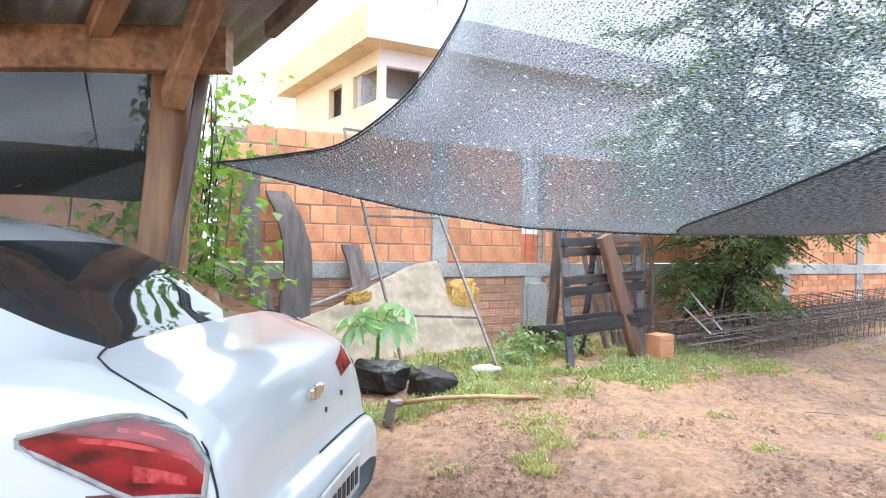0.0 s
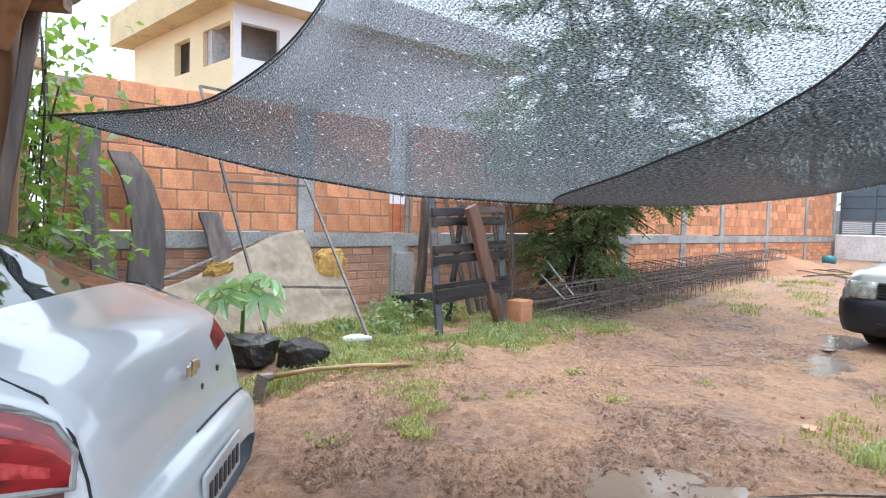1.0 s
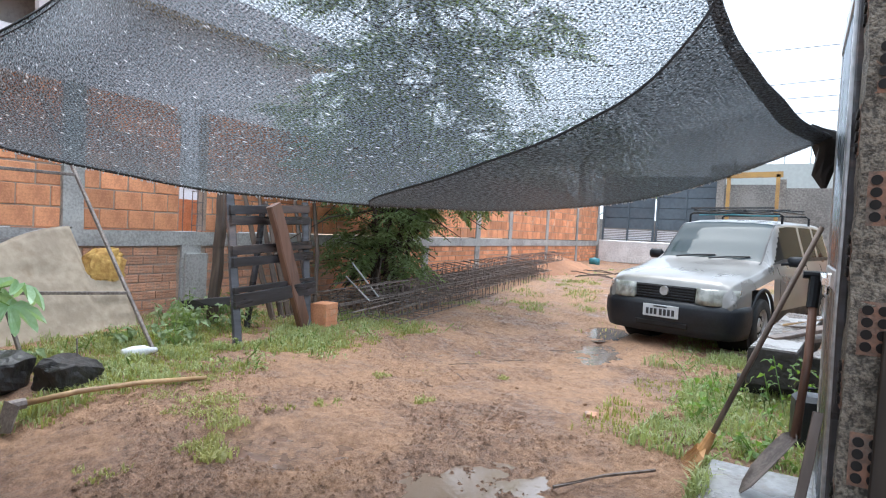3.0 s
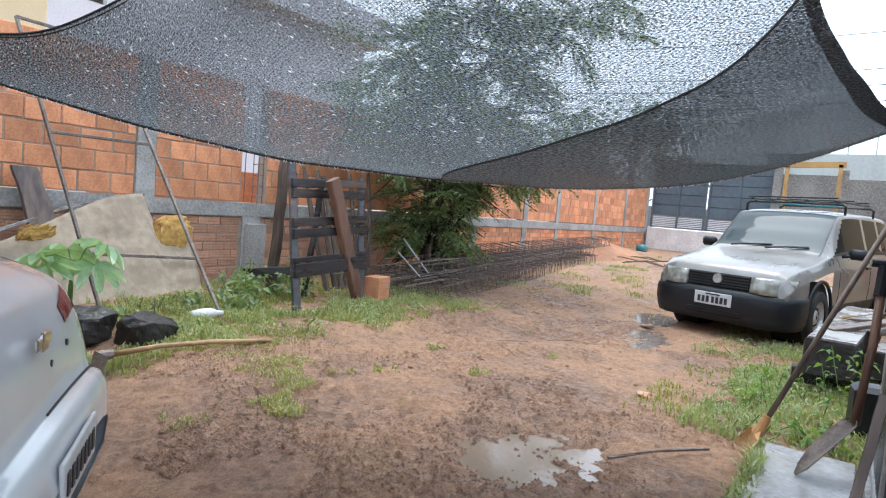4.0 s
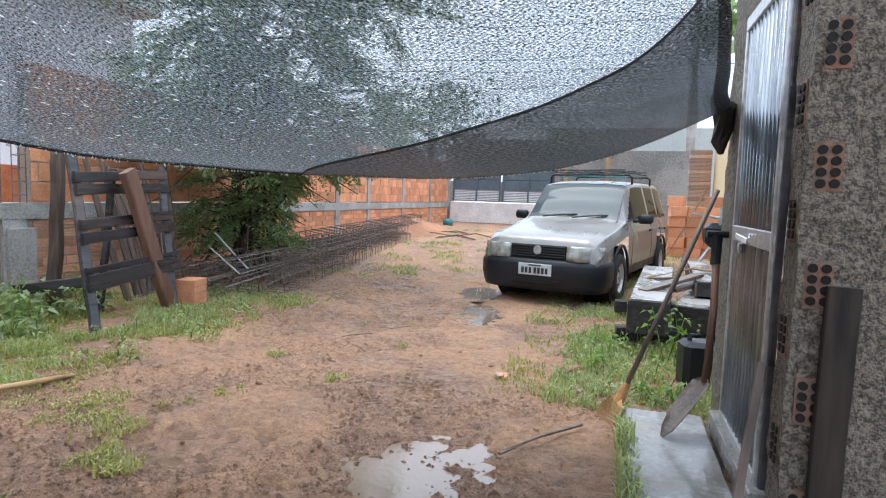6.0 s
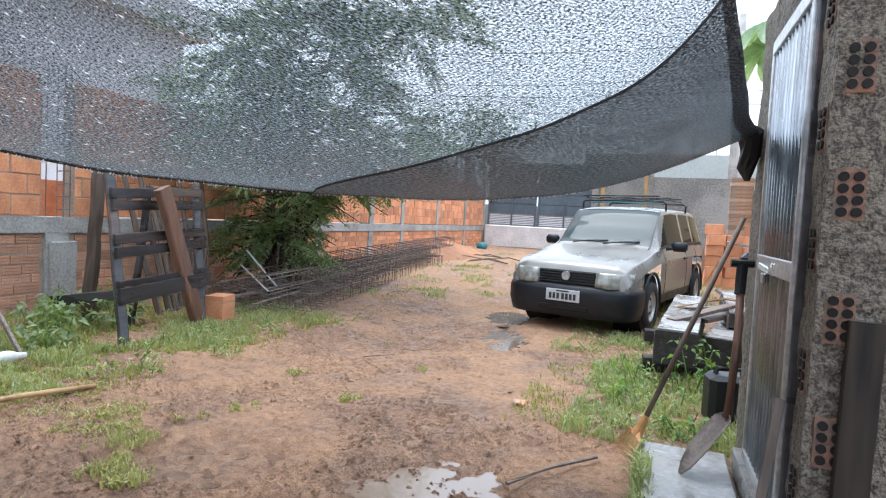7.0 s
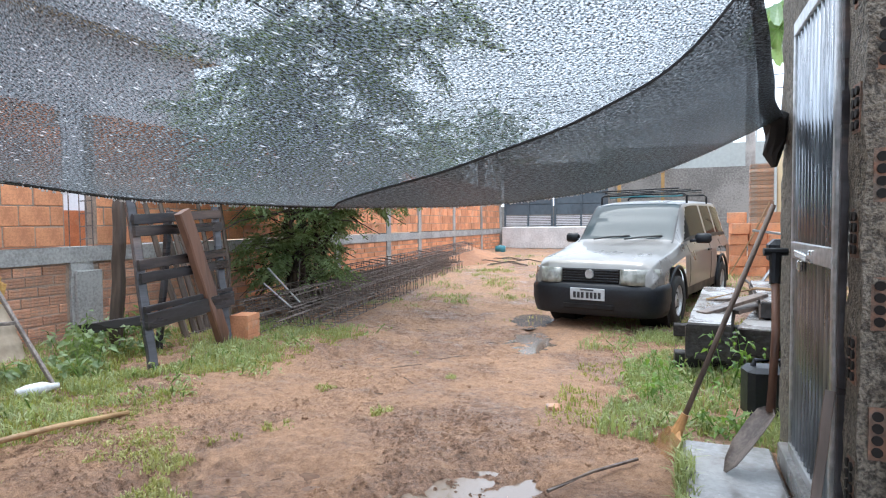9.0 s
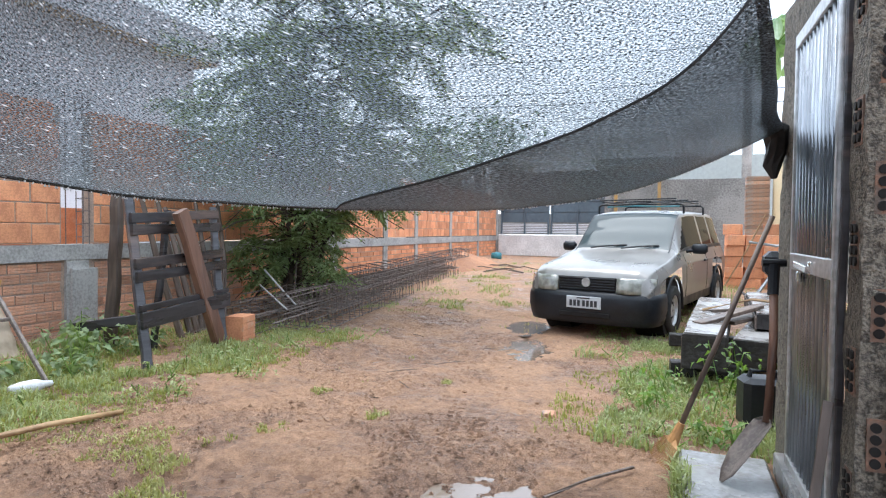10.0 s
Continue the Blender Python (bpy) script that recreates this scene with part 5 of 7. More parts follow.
class Shell:
    """A car skin from stations (y, half width, low z, shoulder z, glass base half width and z, top half width and z, crown z)."""

    def __init__(self, rows):
        self.xs = [r[0] for r in rows]
        self.cols = list(zip(*rows))[1:]

    def section(self, y):
        w, zb, zs, wg, zg, wt, zt, zr = [spline(c, self.xs, y) for c in self.cols]
        pts = [(0, zb), (w * 0.85, zb), (w * 0.97, zb + 0.05), (w * 1.0, zb + (zs - zb) * 0.5), (w * 0.995, zs - (zs - zb) * 0.12), (w * 0.96, zs),
               (wg, zg), (wg * 0.5 + wt * 0.5, zg * 0.5 + zt * 0.5), (wt, zt), (wt * 0.85, zt + (zr - zt) * 0.55), (wt * 0.5, zt + (zr - zt) * 0.9), (0, zr)]
        return pts

    def point(self, y, j):
        pts = self.section(y)
        i = min(int(j), len(pts) - 2)
        t = j - i
        return Vector((pts[i][0] * (1 - t) + pts[i + 1][0] * t, y, pts[i][1] * (1 - t) + pts[i + 1][1] * t))

    def width_at(self, y, z):
        pts = self.section(y)[1:]
        for (a, za), (b, zb) in zip(pts, pts[1:]):
            if za <= z <= zb and zb > za:
                return a + (b - a) * (z - za) / (zb - za)
        return pts[-1][0]

    def skin(self, ys, js, keep, side=0, push=0.0):
        bm = bmesh.new()
        for s in ((1, -1) if side == 0 else (side,)):
            made = {}
            for a in range(len(ys) - 1):
                for b in range(len(js) - 1):
                    if not keep((ys[a] + ys[a + 1]) / 2, (js[b] + js[b + 1]) / 2):
                        continue
                    q = []
                    for i, j in ((a, b), (a + 1, b), (a + 1, b + 1), (a, b + 1)):
                        if (i, j) not in made:
                            p = self.point(ys[i], js[j])
                            if push:
                                c = Vector((0, ys[i], 0.75))
                                p = p + (p - c).normalized() * push
                            made[i, j] = bm.verts.new((p.x * s, p.y, p.z))
                        q.append(made[i, j])
                    if len(set(q)) == 4:
                        bm.faces.new(q if s > 0 else q[::-1])
        bmesh.ops.remove_doubles(bm, verts=bm.verts[:], dist=0.0008)
        bmesh.ops.recalc_face_normals(bm, faces=bm.faces[:])
        return bm

    def patch(self, cols, side, lift=0.006, rows=6):
        """Lens over the side: columns of (y, low z, high z)."""
        bm = bmesh.new()
        g = []
        for y, lo, hi in cols:
            g.append([bm.verts.new(((self.width_at(y, lo + (hi - lo) * k / rows) + lift) * side, y, lo + (hi - lo) * k / rows)) for k in range(rows + 1)])
        for p, q in zip(g, g[1:]):
            for k in range(rows):
                bm.faces.new((p[k], q[k], q[k + 1], p[k + 1]))
        bmesh.ops.recalc_face_normals(bm, faces=bm.faces[:])
        return bm


def wheel(parent, x, y, r, side):
    w = new("wheel")
    w.parent = parent
    w.empty_display_size = 0.05
    w.location = (x, y, r)
    bm = bmesh.new()
    prof = [(r * 0.62, -0.085), (r * 0.9, -0.09), (r * 0.985, -0.07), (r, -0.03), (r, 0.03), (r * 0.985, 0.07), (r * 0.9, 0.09), (r * 0.62, 0.085)]
    rings = [[bm.verts.new((px, math.cos(t) * pr, math.sin(t) * pr)) for pr, px in prof] for t in [2 * math.pi * k / 32 for k in range(32)]]
    for k in range(32):
        for i in range(len(prof) - 1):
            bm.faces.new((rings[k][i], rings[(k + 1) % 32][i], rings[(k + 1) % 32][i + 1], rings[k][i + 1]))
    part("tyre", bm, M["rubber"], w, smooth=True)
    bm = bmesh.new()
    prof = [(r * 0.63, 0.075), (r * 0.58, 0.07), (r * 0.54, 0.045), (r * 0.30, 0.035), (r * 0.22, 0.055), (0.02, 0.06)]
    rings = [[bm.verts.new((px * side, math.cos(t) * pr, math.sin(t) * pr)) for pr, px in prof] for t in [2 * math.pi * k / 24 for k in range(24)]]
    for k in range(24):
        for i in range(len(prof) - 1):
            bm.faces.new((rings[k][i], rings[(k + 1) % 24][i], rings[(k + 1) % 24][i + 1], rings[k][i + 1]))
    for k in range(10):
        t = 2 * math.pi * k / 10
        rod(bm, (0.038 * side, math.cos(t) * r * 0.43, math.sin(t) * r * 0.43), (0.047 * side, math.cos(t) * r * 0.43, math.sin(t) * r * 0.43), r * 0.075, sides=8)
    part("rim", bm, [M["rim"]], w, smooth=False)
    return w


def saloon():
    """White saloon; y points to its tail, x to its far side."""
    lat, back = Vector((-0.815, 0.58, 0)), Vector((0.58, 0.815, 0))
    base = Matrix(((lat.x, back.x, 0, -1.95), (lat.y, back.y, 0, 0.835), (0, 0, 1, -0.18), (0, 0, 0, 1)))
    car = thing("car", "white saloon car, wet and parked under the shed roof", "car", base)
    sh = Shell([(-4.25, .60, .28, .60, .5, .64, .4, .66, .67), (-3.9, .80, .22, .74, .7, .79, .5, .82, .84), (-3.3, .84, .2, .88, .74, .93, .6, .96, .98),
                (-2.7, .85, .2, .93, .74, .98, .58, 1.36, 1.42), (-1.95, .85, .2, .95, .75, 1.0, .57, 1.40, 1.445), (-1.35, .85, .2, .965, .74, 1.02, .56, 1.34, 1.385),
                (-1.05, .85, .2, .97, .71, 1.02, .55, 1.255, 1.295), (-0.80, .83, .2, .965, .68, 1.015, .545, 1.155, 1.19), (-0.55, .79, .21, .955, .64, 1.005, .52, 1.055, 1.08), (-0.40, .745, .22, .945, .62, .995, .50, 1.01, 1.025),
                (-0.30, .705, .23, .925, .60, .96, .48, .975, .985), (-0.17, .66, .25, .89, .57, .92, .44, .935, .945), (-0.09, .635, .26, .85, .55, .88, .42, .895, .90),
                (-0.04, .62, .28, .77, .53, .805, .38, .825, .83), (0.0, .61, .30, .64, .50, .68, .34, .71, .72), (0.015, .605, .30, .565, .49, .575, .34, .58, .585),
                (0.05, .59, .30, .555, .46, .565, .32, .57, .572), (0.08, .58, .31, .51, .45, .53, .30, .54, .545), (0.10, .48, .33, .42, .38, .44, .26, .45, .455)])
    ys = list(np.linspace(-4.25, -1.4, 34)) + list(np.linspace(-1.35, -0.42, 28)) + list(np.linspace(-0.40, 0.10, 50))
    js = list(np.linspace(0, 11, 56))

    def rear_glass(y, j):
        return -1.08 < y < -0.41 and j > 8.0

    def front_glass(y, j):
        return -3.25 < y < -2.72 and j > 8.1

    def side_glass(y, j):
        return -2.95 < y < -0.98 - 0.3 * (j - 6.2) and 6.3 < j < 7.75

    part("body", sh.skin(ys, js, lambda y, j: not (rear_glass(y, j) or front_glass(y, j) or side_glass(y, j))), M["paintw"], car, smooth=True)
    part("rear_window", sh.skin(ys, js, rear_glass), M["glass"], car, "dark tinted rear window", smooth=True)
    part("windscreen", sh.skin(ys, js, front_glass), M["glass"], car, smooth=True)
    for s in (1, -1):
        part("side_window", sh.skin(ys, js, side_glass, side=s), M["glass"], car, smooth=True)
        lens = [(-0.435 + 0.039 * k, max(0.685, 0.825 - 0.024 * k), 0.845 + 0.010 * k - 0.0005 * k * k) for k in range(11)]
        lens = [(y, lo, min(hi, sh.section(y)[5][1] - 0.02)) for y, lo, hi in lens]
        lamp = part("tail_lamp", sh.patch(lens, s, 0.006, 8), M["redlens"], car, "red and smoked tail lamp", smooth=True)
        low = [(-0.30 + 0.04 * k, 0.69 - 0.016 * k, 0.698) for k in range(7)]
        part("lower_lens", sh.patch(low, s, 0.005, 3), M["darklens"], lamp, smooth=True)
        rimpts = [Vector(((sh.width_at(y, hi) + 0.007) * s, y, hi)) for y, lo, hi in lens] + [Vector(((sh.width_at(y, lo) + 0.007) * s, y, lo)) for y, lo, hi in lens[::-1]]
        bm = bmesh.new()
        tube(bm, rimpts + rimpts[:1], 0.008, sides=6)
        part("lamp_rim", bm, M["lamprim"], lamp)
        for f0, f1, ka, kb in ((0.62, 0.72, 3, 10), (0.20, 0.42, 6, 9), (0.80, 0.86, 5, 10)):
            strip = [(y, lo + (hi - lo) * f0, lo + (hi - lo) * (f1 - 0.06 * (k - ka) / (kb - ka))) for k, (y, lo, hi) in enumerate(lens) if ka <= k <= kb]
            part("reflector", sh.patch(strip, s, 0.0075, 2), M["lensbright"], lamp, "bright reflector inside the red lens", smooth=True)
        seam = [sh.point(y, j) for y, j in ((-0.41, 8.0), (-0.40, 7.4), (-0.385, 6.8), (-0.33, 6.2), (-0.23, 5.7), (-0.12, 5.25), (-0.055, 4.8), (-0.025, 4.3), (-0.005, 3.8), (0.008, 3.2))]
        bm = bmesh.new()
        tube(bm, [Vector((p.x * s, p.y + 0.003, p.z + 0.002)) for p in seam], 0.0035, sides=5)
        part("boot_seam", bm, M["rope"], car)
    bm = bmesh.new()                                              # lens of the far lamp that turns onto the tail
    g = []
    for k in range(7):
        x = 0.34 + 0.18 * k / 6
        col = []
        for q in range(4):
            z = 0.775 + 0.02 * k / 6 + (0.055 + 0.025 * k / 6) * q / 3
            y = next((v for v in np.linspace(0.0, -0.3, 61) if sh.width_at(v, z) >= x and sh.section(v)[-1][1] > z), -0.1)
            col.append(bm.verts.new((x, y + 0.006, z)))
        g.append(col)
    for p, q in zip(g, g[1:]):
        for i in range(3):
            bm.faces.new((p[i], q[i], q[i + 1], p[i + 1]))
    bmesh.ops.recalc_face_normals(bm, faces=bm.faces[:])
    part("lid_lens", bm, M["redlens"], car, "small red lens on the boot lid", smooth=True)
    bm = bmesh.new()
    box(bm, (0, 0.008, 0.795), (0.13, 0.010, 0.036), bevel=0.004)
    box(bm, (0, 0.009, 0.795), (0.05, 0.013, 0.055), bevel=0.004)
    part("badge", bm, M["chrome"], car, "plain gold and chrome badge")
    for x, z in ((0.12, 0.70), (0.30, 0.72)):
        bm = bmesh.new()
        rod(bm, (x, 0.0 - 0.03, z), (x, 0.004, z), 0.011, sides=12)
        part("lock", bm, M["plastic"], car)
    plate = bmesh.new()
    box(plate, (0, 0.105, 0.46), (0.40, 0.012, 0.13), bevel=0.004)
    plate = part("number_plate", plate, M["plate"], car)
    for k in range(7):
        bm = bmesh.new()
        box(bm, (-0.15 + 0.05 * k, 0.113, 0.455), (0.028, 0.004, 0.062))
        part("plate_bar", bm, M["ink"], plate)
    bm = bmesh.new()
    tube(bm, [sh.point(0.02, j) + Vector((0, 0.004, 0.004)) for j in np.linspace(5.0, 11, 14)], 0.004, sides=5)
    part("bumper_seam", bm, M["rope"], car)
    for x in (-0.76, 0.76):
        for y in (-3.35, -0.85):
            wheel(car, x, y, 0.30, 1 if x > 0 else -1)
    return car


saloon()


def estate():
    """Silver-grey estate car; y points to its tail, the nose is at y = 0."""
    car = thing("car", "silver-grey estate car with black bumper and roof rack", "car", pose(-1.31, 6.99, -0.065, 0.7, 0, -15) @ Matrix.Diagonal((0.935, 1, 1, 1)))
    sh = Shell([(0.03, .66, .30, .52, .60, .56, .5, .59, .60), (0.06, .73, .28, .58, .66, .64, .55, .685, .70), (0.12, .76, .26, .64, .69, .71, .58, .75, .765),
                (0.30, .78, .25, .70, .71, .775, .6, .80, .815), (0.75, .785, .24, .78, .715, .84, .62, .865, .885), (1.08, .785, .24, .83, .715, .905, .63, .925, .945),
                (1.38, .785, .24, .85, .715, .93, .605, 1.17, 1.20), (1.68, .785, .24, .86, .72, .94, .585, 1.385, 1.415), (2.2, .785, .24, .86, .72, .945, .58, 1.42, 1.455),
                (3.2, .785, .24, .86, .72, .945, .575, 1.415, 1.45), (3.72, .77, .28, .85, .70, .94, .56, 1.37, 1.405), (3.86, .75, .32, .82, .68, .90, .56, 1.05, 1.08),
                (3.93, .70, .36, .72, .62, .76, .5, .78, .79)])
    ys = list(np.linspace(0.03, 0.32, 16)) + list(np.linspace(0.36, 1.06, 16)) + list(np.linspace(1.10, 1.68, 20)) + list(np.linspace(1.74, 3.93, 50))
    js = list(np.linspace(0, 11, 56))

    def screen(y, j):
        return 1.12 < y < 1.64 and j > 8.05

    def sidewin(y, j):
        return 1.32 + 0.27 * (j - 6.2) < y < 3.66 and 6.25 < j < 7.78 and not (2.42 < y < 2.50) and not (3.05 < y < 3.12)

    def arch(y, j):
        return j < 4.05 and (abs(y - 0.78) < 0.34 or abs(y - 3.14) < 0.34) and j > 0.9

    part("body", sh.skin(ys, js, lambda y, j: not (screen(y, j) or sidewin(y, j) or arch(y, j))), M["paints"], car, smooth=True)
    part("windscreen", sh.skin(ys, js, screen), M["glassw"], car, "grey reflecting windscreen", smooth=True)
    for s in (1, -1):
        bm = sh.skin(ys, js, lambda y, j: 1.06 < y < 1.70 and 7.9 < j < 8.3, side=s, push=0.004)
        part("screen_seal", bm, M["plastic"], car, smooth=True)
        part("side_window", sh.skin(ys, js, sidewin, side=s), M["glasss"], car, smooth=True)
        bm = sh.skin(ys, js, lambda y, j: 1.25 < y < 3.75 and (6.02 < j < 6.3), side=s, push=0.004)
        part("window_trim", bm, M["plastic"], car)
        bm = sh.skin(ys, js, lambda y, j: 1.15 < y < 2.78 and 0.9 < j < 2.4, side=s, push=0.006)
        part("sill_cladding", bm, M["plastic"], car)
        for yc in (0.78, 3.14):
            bm = bmesh.new()
            pts = [Vector((0.785 * s, yc + 0.37 * math.cos(t), 0.30 + 0.37 * math.sin(t))) for t in np.linspace(-0.1, math.pi + 0.1, 18)]
            tube(bm, pts, 0.02, sides=6)
            part("wheel_arch", bm, M["plastic"], car, smooth=True)
            # solid black drum puts the shade of the wheel well into its colour
            bm = bmesh.new()
            rod(bm, (0.42 * s, yc, 0.30), (0.755 * s, yc, 0.30), 0.365, sides=28)
            part("wheel_liner", bm, M["shade_black"], car)
        for y0 in (1.35, 2.46, 3.08):
            bm = bmesh.new()
            tube(bm, [Vector(((sh.width_at(y0, z) + 0.001) * s, y0, z)) for z in np.linspace(0.36, 0.90, 8)], 0.004, sides=4)
            part("door_seam", bm, M["rope"], car)
        for y0 in (2.30, 2.95):
            bm = bmesh.new()
            box(bm, (0.80 * s, y0, 0.79), (0.025, 0.15, 0.03), bevel=0.006)
            part("door_handle", bm, M["plastic"], car)
        bm = bmesh.new()
        box(bm, (0.90 * s, 1.50, 0.965), (0.20, 0.09, 0.12), bevel=0.03)
        rod(bm, (0.74 * s, 1.46, 0.93), (0.86 * s, 1.49, 0.95), 0.02, sides=6)
        part("wing_mirror", bm, M["plastic"], car, smooth=True)
        bm = bmesh.new()                                          # headlamp wraps round the corner
        g = []
        for k in range(9):
            x = 0.36 + 0.40 * k / 8
            y = -0.005 + 0.15 * smoothstep(0.5, 0.80, x) ** 1.4
            g.append([bm.verts.new((x * s, y + 0.035 * q - 0.012, 0.520 + 0.165 * q)) for q in (0, 0.33, 0.66, 1)])
        for p, q in zip(g, g[1:]):
            for i in range(3):
                bm.faces.new((p[i], q[i], q[i + 1], p[i + 1]))
        g0 = bmesh.ops.extrude_face_region(bm, geom=bm.faces[:])
        bmesh.ops.translate(bm, vec=(0, 0.06, 0), verts=[v for v in g0["geom"] if isinstance(v, bmesh.types.BMVert)])
        bmesh.ops.recalc_face_normals(bm, faces=bm.faces[:])
        part("headlamp", bm, M["clearlens"], car, "clouded clear headlamp", smooth=True)
        for y in (0.78, 3.14):
            wheel(car, 0.715 * s, y, 0.285, s)
    bm = bmesh.new()                                              # bumper: moulded bar round the nose
    path = [(-0.80, 0.42), (-0.80, 0.22), (-0.76, 0.09), (-0.64, 0.01), (-0.35, -0.035), (0, -0.045), (0.35, -0.035), (0.64, 0.01), (0.76, 0.09), (0.80, 0.22), (0.80, 0.42)]
    prof = [(0.08, 0.165), (0.03, 0.175), (0.004, 0.25), (-0.004, 0.30), (-0.014, 0.33), (-0.014, 0.46), (0.0, 0.505), (0.04, 0.525), (0.11, 0.53)]
    rings = []
    for x, y in path:
        d = (Vector((0, 0.6, 0)) - Vector((x, y, 0))).normalized()
        rings.append([bm.verts.new((x + d.x * a, y + d.y * a, z)) for a, z in prof])
    for p, q in zip(rings, rings[1:]):
        for i in range(len(prof) - 1):
            bm.faces.new((p[i], p[i + 1], q[i + 1], q[i]))
    bmesh.ops.recalc_face_normals(bm, faces=bm.faces[:])
    part("bumper", bm, M["plastic"], car, "matt black front bumper", smooth=True)
    # black backing puts the shade between the slats into its colour
    bm = bmesh.new()
    box(bm, (0, 0.030, 0.605), (0.70, 0.03, 0.155), bevel=0.006)
    grille = part("grille", bm, M["shade_black"], car)
    for k in range(5):
        bm = bmesh.new()
        box(bm, (0, 0.014, 0.550 + 0.029 * k), (0.68, 0.014, 0.015), bevel=0.003)
        part("slat", bm, M["plastic"], grille)
    bm = bmesh.new()
    rod(bm, (0, -0.012, 0.625), (0, 0.03, 0.625), 0.050, sides=20)
    part("badge", bm, M["alu"], car, "plain round badge", smooth=False)
    bm = bmesh.new()
    box(bm, (0, -0.067, 0.41), (0.42, 0.012, 0.13), bevel=0.004)
    plate = part("number_plate", bm, M["plate"], car)
    for k in range(7):
        bm = bmesh.new()
        box(bm, (-0.153 + 0.048 * k + (0.014 if k > 2 else 0), -0.075, 0.40), (0.032, 0.004, 0.066))
        part("plate_bar", bm, M["ink"], plate)
    bm = bmesh.new()
    box(bm, (0, -0.075, 0.457), (0.16, 0.004, 0.014))
    part("plate_bar", bm, M["ink"], plate)
    # solid black block paints the shade of the opening
    bm = bmesh.new()
    box(bm, (0, -0.052, 0.275), (0.62, 0.02, 0.06), bevel=0.01)
    part("air_intake", bm, M["shade_black"], car)
    for s in (-0.30, 0.12):
        bm = bmesh.new()
        tube(bm, [(s - 0.1, 1.07, 0.965), (s + 0.10, 1.12, 0.99), (s + 0.36, 1.17, 1.005)], 0.010, sides=5)
        part("wiper", bm, M["rope"], car)
    return car


est = estate()
for y in (1.85, 2.95):
    bm = bmesh.new()
    tube(bm, [(-0.60, y, 1.40), (-0.60, y, 1.50), (-0.56, y, 1.525), (0.56, y, 1.525), (0.60, y, 1.50), (0.60, y, 1.40)], 0.016, sides=6)
    part("rack_bar", bm, M["plastic"], est, "black roof rack crossbar")
for x in (-0.5, -0.17, 0.17, 0.5):
    bm = bmesh.new()
    bar(bm, (x, 1.75, 1.56), (x, 3.05, 1.565), 0.035, 0.02, bevel=0.004)
    part("rack_rail", bm, M["plastic"], est)
for y, z in ((1.78, 1.585), (2.4, 1.585), (3.0, 1.59)):
    bm = bmesh.new()
    bar(bm, (-0.56, y, z), (0.52, y, z + 0.01), 0.05, 0.018, bevel=0.004)
    part("rack_rail", bm, M["plastic"], est)
bm = bmesh.new()
tube(bm, [(-0.5, 1.9, 1.50), (-0.1, 2.1, 1.515), (0.2, 1.95, 1.50), (0.45, 2.2, 1.51)], 0.012, sides=5)
part("strap", bm, M["blue"], est, "teal tie-down strap")

# ---- things along the brick wall ----
def slab(pts, widths, thick, label):
    """A waney-edged plank leaning on the wall, through the points from foot to top."""
    bm = bmesh.new()
    n = 22
    rings = []
    for i in range(n):
        f = i / (n - 1)
        c = along(pts, f)
        w = float(np.interp(f, np.linspace(0, 1, len(widths)), widths)) * (1 + 0.10 * noise.noise((f * 9, c.y * 3, 0)))
        o = 0.02 * noise.noise((f * 6, c.y, 5))
        rings.append([bm.verts.new(c + Vector((dx, dy * w / 2 + o, 0))) for dx, dy in ((thick / 2, -0.92), (thick / 2, 0.92), (thick * 0.2, 1), (-thick / 2, 0.95), (-thick / 2, -0.95), (thick * 0.2, -1))])
    for p, q in zip(rings, rings[1:]):
        for i in range(6):
            bm.faces.new((p[i], p[(i + 1) % 6], q[(i + 1) % 6], q[i]))
    bm.faces.new(rings[0][::-1])
    bm.faces.new(rings[-1])
    bmesh.ops.recalc_face_normals(bm, faces=bm.faces[:])
    return tagged(part("wood_slab", bm, M["slab"]), label, "plank", "slabs on the wall")


slab([(-5.75, 1.42, -0.02), (-5.88, 1.33, 0.7), (-5.98, 1.25, 1.3), (-6.1, 1.27, 1.9)], [0.22, 0.20, 0.19, 0.16], 0.05, "grey wavy-edged wood slab leaning on the brick wall")
slab([(-5.68, 1.66, -0.02), (-5.8, 1.66, 0.45), (-5.92, 1.70, 1.1), (-6.0, 1.60, 1.45), (-6.1, 1.50, 1.66)], [0.34, 0.33, 0.28, 0.26, 0.20], 0.06, "broad crooked dark wood slab leaning on the wall")
slab([(-5.72, 2.50, -0.02), (-5.9, 2.44, 0.5), (-6.11, 2.32, 1.13)], [0.24, 0.24, 0.20], 0.05, "short dark wood slab leaning behind the mattress")

mat_t = thing("mattress", "old soiled foam mattress leaning on the brick wall, torn", "mattress")
bm = bmesh.new()
ny, nz = 40, 26
grid = {}
for i in range(ny):
    for k in range(nz):
        f, g = i / (ny - 1), k / (nz - 1)
        y = 1.55 + 2.18 * f
        top = 0.40 + 0.56 * smoothstep(0.0, 0.84, f) if f < 0.84 else 0.955
        if f > 0.84:
            top = 0.60
        z = -0.03 + g * (top + 0.03)
        x = -5.52 - 0.55 * min(1, z / 0.95) + 0.02 * noise.noise((y * 5, z * 5, 0)) + 0.012 * math.sin((y + z) * 20) * math.sin((y - z) * 20) + 0.015 * noise.noise((y * 2.2 + z * 5, z * 9, 3))
        grid[i, k] = bm.verts.new((x, y - 0.15 * (1 - g) * (1 - f), z))
for i in range(ny - 1):
    for k in range(nz - 1):
        bm.faces.new((grid[i, k], grid[i + 1, k], grid[i + 1, k + 1], grid[i, k + 1]))
bmesh.ops.recalc_face_normals(bm, faces=bm.faces[:])
cover = part("cover", bm, M["matt"], mat_t, smooth=True)
